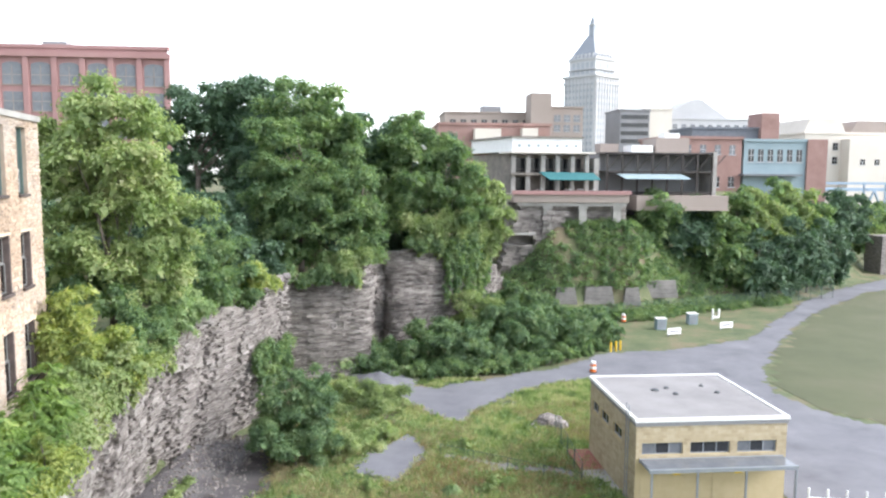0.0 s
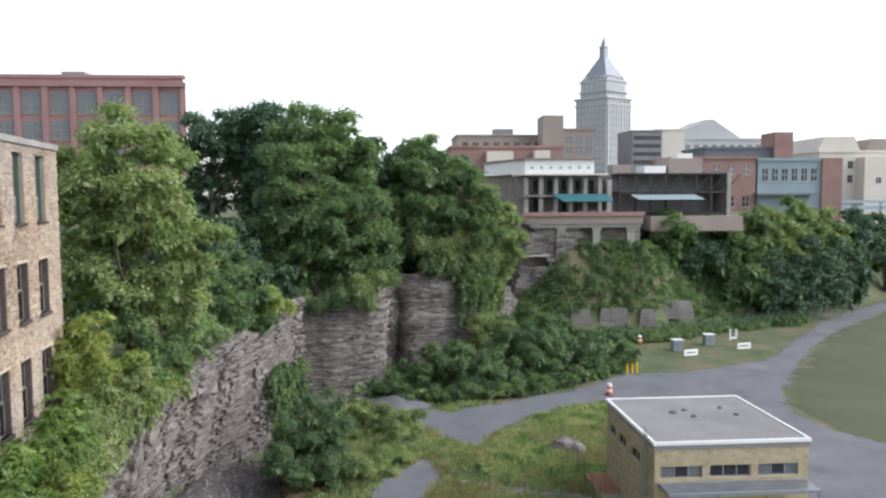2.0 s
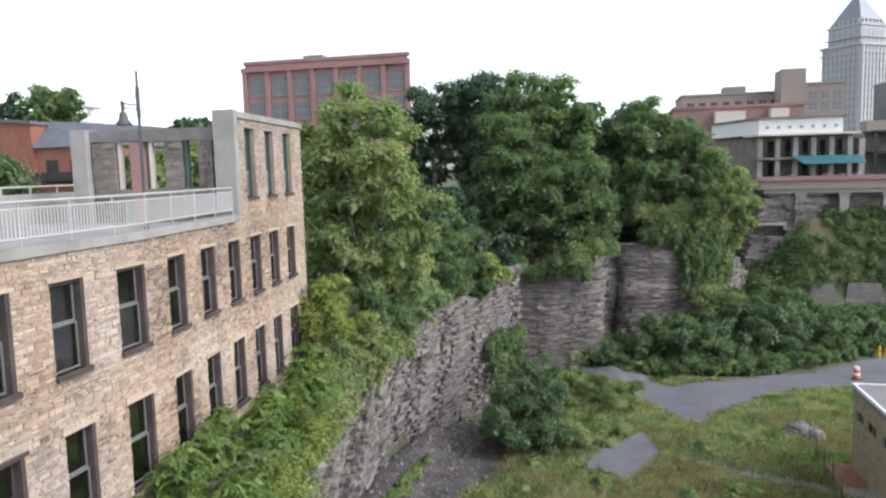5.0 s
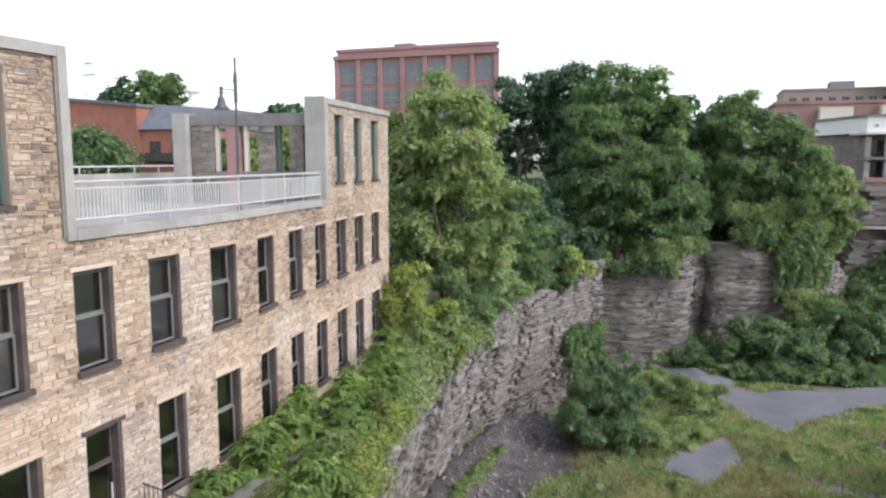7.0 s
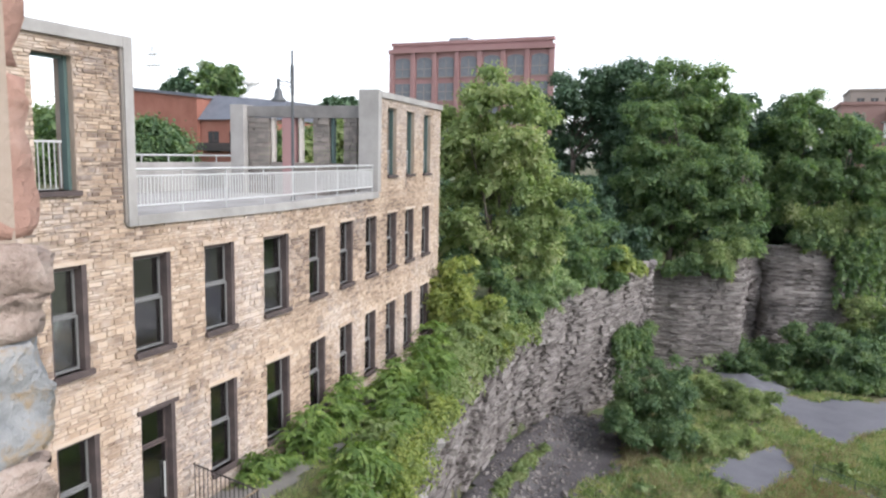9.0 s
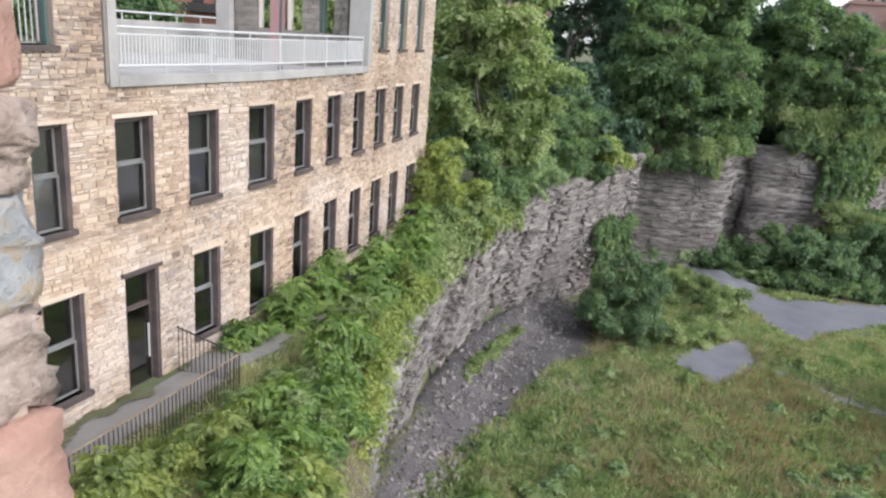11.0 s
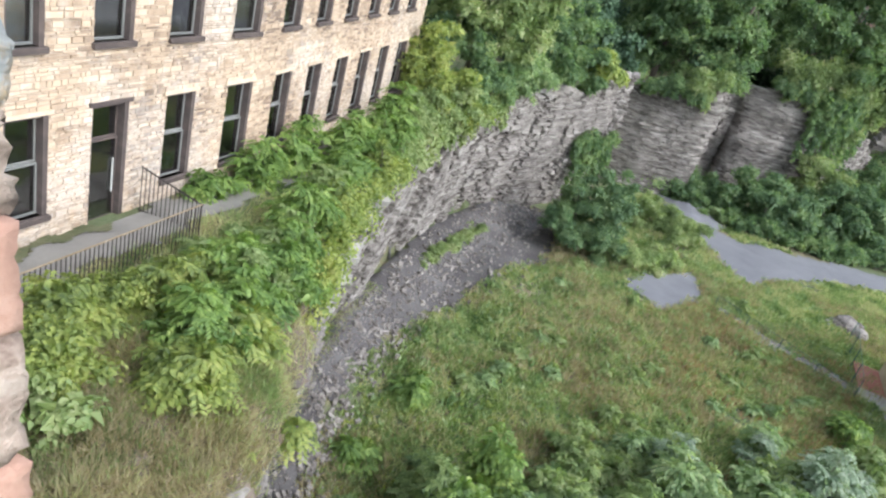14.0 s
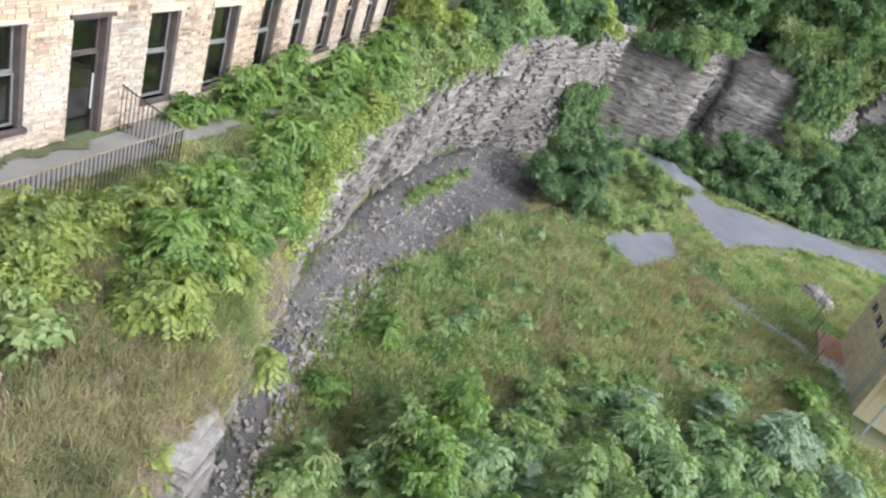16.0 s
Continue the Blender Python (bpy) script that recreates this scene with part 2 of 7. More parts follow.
M["bluegrey"] = surface("blue_grey_facade", [(0.20, 0.27, 0.30), (0.29, 0.36, 0.39)], scale=0.1, fine=2, bump=0.0)
M["slate"] = surface("slate_roof", [(0.10, 0.11, 0.13), (0.17, 0.18, 0.21)], scale=0.8, fine=6, bump=0.2)
M["awning"] = surface("teal_canvas", [(0.02, 0.10, 0.11), (0.04, 0.16, 0.17)], bump=0.0)
M["bridge"] = surface("blue_bridge_paint", [(0.24, 0.33, 0.44), (0.34, 0.43, 0.54)], bump=0.0, rough=0.5)
M["orange"] = surface("safety_orange", [(0.60, 0.13, 0.03), (0.72, 0.2, 0.05)], bump=0.0)
M["yellowpaint"] = surface("safety_yellow", [(0.65, 0.42, 0.03), (0.75, 0.5, 0.05)], bump=0.0)
M["iron"] = surface("black_iron", [(0.02, 0.02, 0.02), (0.06, 0.045, 0.04)], rough=0.6, bump=0.1)
M["rust"] = surface("rusty_rail", [(0.10, 0.07, 0.045), (0.20, 0.15, 0.10), (0.30, 0.25, 0.19)], scale=3, fine=20, bump=0.2)
M["palerock"] = surface("pale_broken_rock", [(0.17, 0.157, 0.148), (0.28, 0.264, 0.25), (0.36, 0.342, 0.325)], scale=1.2, fine=10, bump=0.8, depth=0.05, spread=0.5, island=0.5)
M["path"] = surface("worn_path", [(0.12, 0.112, 0.105), (0.185, 0.172, 0.16), (0.24, 0.225, 0.21)], scale=0.8, fine=20, bump=0.4, spread=0.4)
M["moss"] = surface("moss", [(0.045, 0.055, 0.022), (0.09, 0.095, 0.045), (0.15, 0.135, 0.08)], scale=1.6, fine=14, bump=0.8, depth=0.04, spread=0.5)
M["palestone"] = surface("pale_weathered_stone", [(0.11, 0.102, 0.096), (0.19, 0.178, 0.168), (0.26, 0.245, 0.23)], scale=0.8, fine=8, bump=0.5, depth=0.04, spread=0.5, per_object=0.3)
M["chain"] = surface("green_fence_wire", [(0.06, 0.10, 0.08), (0.10, 0.15, 0.12)], rough=0.6, bump=0.0)
M["pink_stone"] = surface("pink_sandstone", [(0.27, 0.15, 0.115), (0.36, 0.215, 0.165), (0.43, 0.30, 0.245)], scale=5, fine=45, bump=0.8, spread=0.55, depth=0.01)
M["cream_stone"] = surface("cream_stone", [(0.17, 0.115, 0.09), (0.40, 0.315, 0.265), (0.52, 0.45, 0.40)], scale=11, fine=55, bump=1.0, spread=0.7, depth=0.015)
M["blue_stone"] = surface("grey_blue_stone", [(0.14, 0.147, 0.155), (0.23, 0.24, 0.245), (0.31, 0.315, 0.315), (0.34, 0.25, 0.15), (0.38, 0.36, 0.34)], scale=9, fine=45, bump=0.9, spread=0.6, depth=0.015)


# ---- mesh helpers ----
class Bag:
    """Collects simple solids into one mesh."""

    def __init__(self):
        self.v, self.f = [], []

    def solid(self, pts, faces):
        k = len(self.v)
        self.v += [tuple(p) for p in pts]
        self.f += [tuple(i + k for i in f) for f in faces]
        return self

    def box(self, x0, y0, z0, x1, y1, z1, m=None):
        pts = [Vector(p) for p in ((x0, y0, z0), (x1, y0, z0), (x1, y1, z0), (x0, y1, z0), (x0, y0, z1), (x1, y0, z1), (x1, y1, z1), (x0, y1, z1))]
        if m:
            pts = [m @ p for p in pts]
        return self.solid(pts, ((3, 2, 1, 0), (4, 5, 6, 7), (0, 1, 5, 4), (1, 2, 6, 5), (2, 3, 7, 6), (3, 0, 4, 7)))

    def tube(self, a, b, r0, r1=None, n=8):
        a, b = Vector(a), Vector(b)
        r1 = r0 if r1 is None else r1
        q = (b - a).to_track_quat("Z", "Y")
        ring = [q @ Vector((math.cos(2 * math.pi * i / n), math.sin(2 * math.pi * i / n), 0)) for i in range(n)]
        pts = [a + p * r0 for p in ring] + [b + p * r1 for p in ring]
        faces = [(i, (i + 1) % n, n + (i + 1) % n, n + i) for i in range(n)] + [tuple(range(n))[::-1], tuple(range(n, 2 * n))]
        return self.solid(pts, faces)

    def lathe(self, centre, profile, n=12):
        cx, cy, cz = centre
        pts = [(cx + r * math.cos(2 * math.pi * i / n), cy + r * math.sin(2 * math.pi * i / n), cz + z) for r, z in profile for i in range(n)]
        faces = [(j * n + i, j * n + (i + 1) % n, (j + 1) * n + (i + 1) % n, (j + 1) * n + i) for j in range(len(profile) - 1) for i in range(n)]
        faces += [tuple(range(n))[::-1], tuple(range((len(profile) - 1) * n, len(profile) * n))]
        return self.solid(pts, faces)

    def mesh(self, name, mat, smooth=False):
        me = bpy.data.meshes.new(name)
        me.from_pydata(self.v, [], self.f)
        me.materials.append(mat)
        if smooth:
            me.polygons.foreach_set("use_smooth", [True] * len(me.polygons))
        me.update()
        return me


def part(name, bag, mat, parent=None, label="", kind="", smooth=False):
    me = bag if isinstance(bag, bpy.types.Mesh) else bag.mesh(name, mat, smooth)
    ob = new(name, me)
    ob.parent = parent
    return tagged(ob, label, kind=kind)


def thing(name, label, category, group="", kind="", at=(0, 0, 0)):
    ob = new(name)
    ob.location = at
    ob.empty_display_size = 0.2
    return tagged(ob, label, category, group, kind)


def array_mesh(name, verts, faces, mat, smooth=False):
    """A mesh from numpy arrays; all faces have the same number of corners."""
    me = bpy.data.meshes.new(name)
    nf, c = faces.shape
    me.vertices.add(len(verts))
    me.vertices.foreach_set("co", np.ascontiguousarray(verts, dtype=np.float32).ravel())
    me.loops.add(nf * c)
    me.loops.foreach_set("vertex_index", np.ascontiguousarray(faces, dtype=np.int32).ravel())
    me.polygons.add(nf)
    me.polygons.foreach_set("loop_start", np.arange(nf, dtype=np.int32) * c)
    me.materials.append(mat)
    me.update(calc_edges=True)
    if smooth:
        me.polygons.foreach_set("use_smooth", [True] * nf)
    me.validate()
    return me


def unit(a):
    return a / np.maximum(np.linalg.norm(a, axis=-1, keepdims=True), 1e-9)


def blade_mesh(name, pos, way, face, length, width, mat):
    """One blade of grass, a narrow triangle, at each position."""
    way = unit(way)
    side = unit(np.cross(way, face)) * (np.asarray(width)[:, None] * 0.5)
    v = np.stack([pos - side, pos + side, pos + way * np.asarray(length)[:, None]], 1).reshape(-1, 3)
    return array_mesh(name, v, np.arange(len(pos) * 3).reshape(-1, 3), mat)


def leaf_mesh(name, pos, way, face, length, width, mat):
    """One folded leaf of two triangles at each position, along way, facing face."""
    way = unit(way)
    side = unit(np.cross(way, face))
    up = np.cross(side, way)
    length, width = np.broadcast_to(length, len(pos))[:, None], np.broadcast_to(width, len(pos))[:, None]
    tip = pos + way * length - up * length * 0.15
    mid = pos + way * length * 0.45 + up * width * 0.25
    v = np.stack([pos, mid + side * width / 2, tip, mid - side * width / 2], 1).reshape(-1, 3)
    k = np.arange(len(pos))[:, None] * 4
    f = np.concatenate([k + np.array([[0, 1, 2]]), k + np.array([[0, 2, 3]])], 1).reshape(-1, 3)
    return array_mesh(name, v, f, mat)


def leaves_on(name, centres, radii, count, size, mat, flat=0.75, droop=0.25, fill=0.5):
    """Leaves round clump centres, mostly near each clump's surface."""
    centres, radii = np.asarray(centres, float), np.asarray(radii, float)
    wgt = radii ** 2
    which = RNG.choice(len(centres), count, p=wgt / wgt.sum())
    inner = RNG.random(count) < 0.10
    d = unit(RNG.normal(size=(count, 3)))
    d[:, 2] = np.where(d[:, 2] < -0.3, -d[:, 2], d[:, 2])
    rr = radii[which] * (1 - fill * RNG.random(count) ** 1.6) * (0.85 + 0.45 * RNG.random(count)) * np.where(inner, 0.35, 1.0)
    pos = centres[which] + d * rr[:, None] * np.array([1, 1, flat]) + RNG.normal(size=(count, 3)) * radii[which][:, None] * 0.16
    face = unit(d * 0.75 + np.array([0, 0, 0.6]) + RNG.normal(size=(count, 3)) * 0.4)
    way = unit(np.cross(face, RNG.normal(size=(count, 3)))) + np.array([0, 0, -droop])
    s = 0.9 * size * RNG.uniform(0.6, 1.35, count) * np.where(inner, 2.6, 1.0)
    return leaf_mesh(name, pos, way, face, s, s * 0.62, mat)


def crown_clumps(centre, radius, n, clump, hollow=0.55, rough=0.35):
    """Clump centres that fill an uneven ellipsoid, most of them near its skin."""
    d = unit(RNG.normal(size=(n, 3)))
    amp = np.array([1 + rough * noise.noise(Vector(p * 1.7) + Vector(centre)) * 1.6 for p in d])
    r = (1 - hollow * RNG.random(n) ** 1.5) * amp
    pos = np.array(centre) + d * r[:, None] * np.array(radius)
    return pos, clump * RNG.uniform(0.55, 1.3, n)


def tree(label, base, height, crown, mat, leaves, size, clumps=60, clump=0.9, trunk=0.25, name="tree", group="", hollow=0.55, limbs=7, rough=0.35):
    """crown: list of (dx, dy, z centre over base, rx, ry, rz)."""
    x, y, z = base
    top = thing(name, label, "tree", group, at=base)
    cs, rs = [], []
    total = sum(c[3] * c[4] + c[5] * c[3] for c in crown)
    for c in crown:
        p, r = crown_clumps((c[0], c[1], c[2]), c[3:6], max(5, int(1.15 * clumps * (c[3] * c[4] + c[5] * c[3]) / total)), clump, hollow, rough)
        cs.append(p)
        rs.append(r)
    cs, rs = np.concatenate(cs), np.concatenate(rs)
    wood = Bag()
    pts = [Vector((0, 0, -0.4))]
    for i in range(1, 7):
        pts.append(Vector((0.25 * math.sin(i * 1.9 + x), 0.25 * math.cos(i * 2.3 + y), height * 0.85 * i / 6)))
    for i in range(6):
        wood.tube(pts[i], pts[i + 1], trunk * (1 - i / 7), trunk * (1 - (i + 1) / 7), 9)
    order = RNG.permutation(len(cs))[:limbs * 3]
    for j, i in enumerate(order):
        start = pts[min(5, 2 + j % 4)]
        end = Vector(cs[i])
        bend = (start + end) / 2 + Vector((0, 0, 0.15 * (end - start).length))
        r = trunk * (0.35 if j < limbs else 0.16)
        wood.tube(start, bend, r, r * 0.6, 6)
        wood.tube(bend, end, r * 0.6, r * 0.15, 6)
    part("trunk", wood, M["bark"], top, smooth=True)
    part("crown", leaves_on("crown", cs, rs, leaves, size, mat), None, top)
    return top


def bush(label, base, blobs, mat, leaves, size, clump=0.5, clumps=30, name="shrub", group="", stems=6, category="shrub"):
    top = thing(name, label, category, group, at=base)
    cs, rs = [], []
    for c in blobs:
        p, r = crown_clumps(c[:3], c[3:6], max(4, clumps // len(blobs)), clump, 0.6)
        cs.append(p)
        rs.append(r)
    cs, rs = np.concatenate(cs), np.concatenate(rs)
    cs[:, 2] = np.maximum(cs[:, 2], 0.15)
    wood = Bag()
    for i in RNG.permutation(len(cs))[:stems]:
        e = Vector(cs[i])
        s = Vector((e.x * 0.5, e.y * 0.5, -0.3))
        wood.tube(s, (s + e) / 2 + Vector((0.05, 0.05, 0.1)), 0.05, 0.035, 5)
        wood.tube((s + e) / 2 + Vector((0.05, 0.05, 0.1)), e, 0.035, 0.01, 5)
    part("twigwork", wood, M["bark"], top, kind="stuff")
    part("foliage", leaves_on("foliage", cs, rs, leaves, size, mat), None, top)
    return top


def fronds(name, heads, mat, count=11, length=0.6, leaflet=0.16, pairs=9, lift=0.85):
    """Feathered leaves that spray out from each head: leaflets in pairs along an arching stalk."""
    P, Wy, Fc = [], [], []
    for hx, hy, hz in heads:
        spin = RNG.random() * 6.28
        for j in range(count):
            a = spin + j * 2.399
            el = lift * (1.2 - 1.1 * j / count) + RNG.normal() * 0.32
            L = length * RNG.uniform(0.7, 1.2)
            out = np.array([math.cos(a), math.sin(a), 0])
            s = np.linspace(0.15, 1, pairs)
            mid = np.array([hx, hy, hz]) + out * (s * L * math.cos(el))[:, None] + np.array([0, 0, 1]) * (s * L * math.sin(el) - 0.55 * L * s ** 2)[:, None]
            side = np.cross(out, [0, 0, 1])
            for sg in (-1, 1):
                P.append(mid)
                Wy.append(np.tile(out * 0.55 + side * sg + np.array([0, 0, -0.35]), (pairs, 1)) + RNG.normal(size=(pairs, 3)) * 0.12)
                Fc.append(np.tile(np.array([0, 0, 1]) + out * 0.3 + RNG.normal(size=3) * 0.35, (pairs, 1)))
    P, Wy, Fc = np.concatenate(P), np.concatenate(Wy), np.concatenate(Fc)
    s = leaflet * RNG.uniform(0.75, 1.2, len(P))
    return leaf_mesh(name, P, Wy, Fc, s, s * 0.42, mat)


def sumac(label, base, radius, height, heads, mat, length=0.6, leaflet=0.17, count=11, name="sumac_shrub", group=""):
    top = thing(name, label, "shrub", group, at=base)
    rx, ry = radius
    pts = []
    wood = Bag()
    for i in range(heads):
        a, r = RNG.random() * 6.283, math.sqrt(RNG.random()) * RNG.uniform(0.8, 1.25)
        lump = 0.75 + 0.55 * noise.noise(Vector((base[0] + 1.1 * r * rx * math.cos(a), base[1] + 1.1 * r * ry * math.sin(a), 3.3)))
        h = height * lump * (1.05 - 0.5 * r * r) * RNG.uniform(0.35, 1.25)
        p = (rx * r * math.cos(a), ry * r * math.sin(a), h)
        pts.append(p)
        if i % 3 == 0:
            wood.tube((p[0] * 0.8, p[1] * 0.8, -0.2), p, 0.025, 0.012, 5)
    part("twigwork", wood, M["bark"], top, kind="stuff")
    part("foliage", fronds("foliage", pts, mat, count, length, leaflet), None, top)
    return top


# ---- lie of the land ----
FOOT_Y = [-30, 5, 10, 12.5, 17.3, 21.8, 26, 31, 37, 43, 48.5, 53, 59, 62, 400]
FOOT_X = [-4.2, -4.5, -5.6, -6.6, -8.7, -10.2, -11.2, -12.0, -12.6, -12.4, -11.3, -9.6, -7.8, -8.2, -8.2]
RIM_X = [-400, -8.2, -2.0, -1.9, 9.5, 13, 17, 36, 45, 60, 80, 100, 125, 160, 400]
RIM_Y = [67.2, 67.2, 69.2, 82, 85, 92, 100, 100.6, 106, 111, 127, 146, 190, 230, 400]


def smooth(a, lo, hi):
    s = np.clip((a - lo) / (hi - lo), 0, 1)
    return s * s * (3 - 2 * s)


def height(x, y):
    x, y = np.asarray(x, float), np.asarray(y, float)
    west = np.interp(y, FOOT_Y, FOOT_X) - x
    north = y - np.interp(x, RIM_X, RIM_Y)
    steep = np.maximum(west, np.where(x < 16, north, -50))
    bench = 8.6 + 0.9 * smooth(-y, -34, -26)
    high = 16.5 - bench
    lip = np.interp(y, [10, 14, 50, 58], [0.6, 1.3, 1.3, 1.0])
    h = bench * smooth(steep - lip, 0.0, 0.65) + high * smooth(steep, 6.5, 26) * smooth(np.maximum(y - 31, -18 - x), 0, 6)
    slope = np.where(x >= 15, north, -50)
    h = np.maximum(h, np.interp(x, [17, 21, 25, 36, 46], [4.5, 7.5, 11.8, 12.0, 6.0]) * np.interp(slope, [-8, -4.6, -4.2, 0.4], [0, 0.1, 0.3, 1]) + np.interp(x, [17, 21, 25, 36, 46], [11.5, 8.5, 4.2, 4.0, 10.0]) * smooth(slope, 6, 26))
    lumps = 0.25 * np.sin(x * 0.31 + 1.3 * np.sin(y * 0.17)) * np.sin(y * 0.27 + 0.7) + 0.12 * np.sin(x * 1.1 + y * 0.6)
    h = h + 1.0 * smooth(west, -2.4, 0.6) * (1 - smooth(west, 1.0, 1.6)) * smooth(y, 14, 20) * (1 - smooth(y, 47, 53))
    flat = smooth(x, -1, 3) * smooth(y, 40, 50)
    h = h + lumps * (1 - 0.9 * flat) * (1 - smooth(x, 24, 30)) * 0.7
    return h


def z_at(x, y):
    return float(height(x, y))


def grid_mesh(name, xs, ys, mat, lift=0.0, inside=None):
    X, Y = np.meshgrid(xs, ys, indexing="ij")
    Z = height(X, Y) + lift
    v = np.stack([X, Y, Z], -1).reshape(-1, 3)
    i, j = np.meshgrid(np.arange(len(xs) - 1), np.arange(len(ys) - 1), indexing="ij")
    a = (i * len(ys) + j).ravel()
    f = np.stack([a, a + len(ys), a + len(ys) + 1, a + 1], 1)
    if inside is not None:
        ok = inside(v[:, 0], v[:, 1])
        f = f[ok[f].all(1)]
        used = np.unique(f)
        back = np.zeros(len(v), int)
        back[used] = np.arange(len(used))
        v, f = v[used], back[f]
    return array_mesh(name, v, f, mat, True)


def in_poly(poly, wobble=0.35):
    P = np.array(poly, float)

    def test(x, y):
        x = x + wobble * np.sin(y * 1.7 + 2 * np.sin(x * 0.9)) * 0.7 + wobble * 0.5 * np.sin(y * 5.1 + x * 3.7)
        y = y + wobble * np.sin(x * 1.3 + 1.5 * np.sin(y * 0.8)) * 0.7 + wobble * 0.5 * np.sin(x * 4.3 - y * 2.9)
        c = np.zeros(len(x), bool)
        for (x0, y0), (x1, y1) in zip(P, np.roll(P, -1, 0)):
            if y0 != y1:
                c ^= ((y0 > y) != (y1 > y)) & (x < (x1 - x0) * (y - y0) / (y1 - y0) + x0)
        return c
    return test


def patch(name, poly, step, mat, lift, label, category, wobble=0.35):
    P = np.array(poly, float)
    lo, hi = P.min(0) - 1, P.max(0) + 1
    me = grid_mesh(name, np.arange(lo[0], hi[0], step), np.arange(lo[1], hi[1], step), mat, lift, in_poly(poly, wobble))
    return tagged(new(name, me), label, category, kind="structure")


gx = np.concatenate([[-3500, -1500, -700, -300, -150, -80], np.arange(-50, -16, 0.9), np.arange(-16, 3, 0.4), np.arange(3, 60, 0.9), np.arange(60, 160, 4), [180, 220, 300, 500, 1000, 2000, 3500]])
gy = np.concatenate([[-3000, -1000, -300, -100, -50, -25], np.arange(-12, 125, 0.9), np.arange(125, 260, 5), [280, 340, 450, 700, 1200, 2000, 4500]])
tagged(new("ground", grid_mesh("ground", gx, gy, M["meadow"])), "weedy green and brown gorge floor and banks", "ground", kind="structure")

ROAD = [(-3, 68.3), (0.5, 69), (2.5, 65.5), (4.8, 63.6), (10, 66), (17.2, 69.4), (24.8, 75.1), (32.4, 76), (43.6, 80.8), (53.6, 92.2), (65, 105),
        (78.1, 116.4), (95, 127.7), (112, 138), (117, 135), (93, 117.5), (81.7, 113), (64, 98), (51.6, 84.8), (43, 74), (38.7, 67.5), (35.5, 61), (35.2, 58), (37.3, 52.6),
        (40, 50), (60, 42), (60, 28), (24.5, 28), (24, 36), (24, 50), (22, 56), (20.5, 65), (16, 63.8), (12.7, 61.7), (8.4, 57), (6.6, 53.5), (4.5, 55), (2.2, 59.6), (0.1, 62), (-1, 65)]
patch("road", ROAD, 0.4, M["gravel"], 0.05, "pale grey gravel road through the gorge", "road")
patch("gravel_pad", [(-1.8, 44.8), (-0.8, 48), (2.3, 52), (3.6, 48), (1.2, 43)], 0.2, M["gravel"], 0.07, "small grey gravel pad in the grass", "gravel", 0.2)
patch("footpath", [(3.6, 46.6), (4.4, 48.2), (8.5, 47.0), (12.8, 44.6), (13.2, 42.2), (11.8, 42.8)], 0.3, M["path"], 0.05, "bare trodden earth path", "path")
patch("scree_strip", [(-3, 4), (-5, 6), (-8, 13), (-10.5, 19), (-12, 24), (-13.5, 31), (-14, 42), (-12.5, 50), (-9, 52), (-6.8, 48), (-6.5, 42.6), (-8.2, 39.5), (-8.9, 34.3), (-9.7, 29), (-9.9, 25.2), (-9.1, 21.1), (-8.3, 18.7), (-7.2, 15.7), (-4, 8)],
      0.3, M["scree"], 0.08, "loose grey gravel at the foot of the cliff", "gravel", 0.3)
patch("lawn", [(35.0, 60.5), (38.2, 67.8), (42.6, 74.4), (51.2, 85.2), (63.6, 98.6), (81.2, 113.6), (94, 119), (150, 130), (260, 120), (260, 20), (70, 37), (40, 49.5), (36.8, 52.8), (34.8, 58)],
      1.3, M["lawn"], 0.025, "mown yellowish grass field", "lawn", 0.3)
patch("mill_path", [(-13.2, 2), (-11.6, 2), (-11.3, 13), (-11.9, 19), (-12.3, 24), (-13.2, 24)], 0.25, M["path"], 0.05, "narrow worn grey path along the mill wall", "path", 0.15)
patch("moss_strip", [(-13.24, 3), (-12.75, 3), (-12.6, 9), (-12.8, 13), (-13.24, 13.6)], 0.12, M["moss"], 0.09, "dark moss and weeds along the wall foot", "moss", 0.25)
patch("dry_bench", [(-9.5, 3), (-4.9, 3), (-5.4, 7), (-6.9, 11), (-8.5, 12)], 0.25, M["dirt"], 0.04, "dry brown soil on the cliff top", "ground", 0.3)


def turf_z(x, y):
    """Soil and turf that lie over the rim of the near cliff and sag at its edge."""
    x, y = np.asarray(x, float), np.asarray(y, float)
    edge = np.interp(y, FOOT_Y, FOOT_X) + 0.2 + 0.12 * np.sin(y * 3.1) + 0.1 * np.sin(y * 7.3 + 1) - x
    return 9.28 + 0.25 * smooth(edge, 0.5, 2.5) - 0.75 * smooth(-edge, -0.55, 0.12) + 0.05 * np.sin(x * 2.3 + y * 1.7) + 0.04 * np.sin(x * 5.1 - y * 4.3), edge


turf = grid_mesh("turf_edge", np.arange(-9.0, -3.2, 0.12), np.arange(2.0, 14.2, 0.12), M["dirt"], 0.0, lambda x, y: (turf_z(x, y)[1] > -0.16) & (turf_z(x, y)[1] < 2.6))
for v in turf.vertices:
    v.co.z = float(turf_z(v.co.x, v.co.y)[0]) + 0.06 * noise.noise(v.co * 3.1)
tagged(new("turf_edge", turf), "dry brown soil and turf over the cliff rim", "ground", kind="structure")


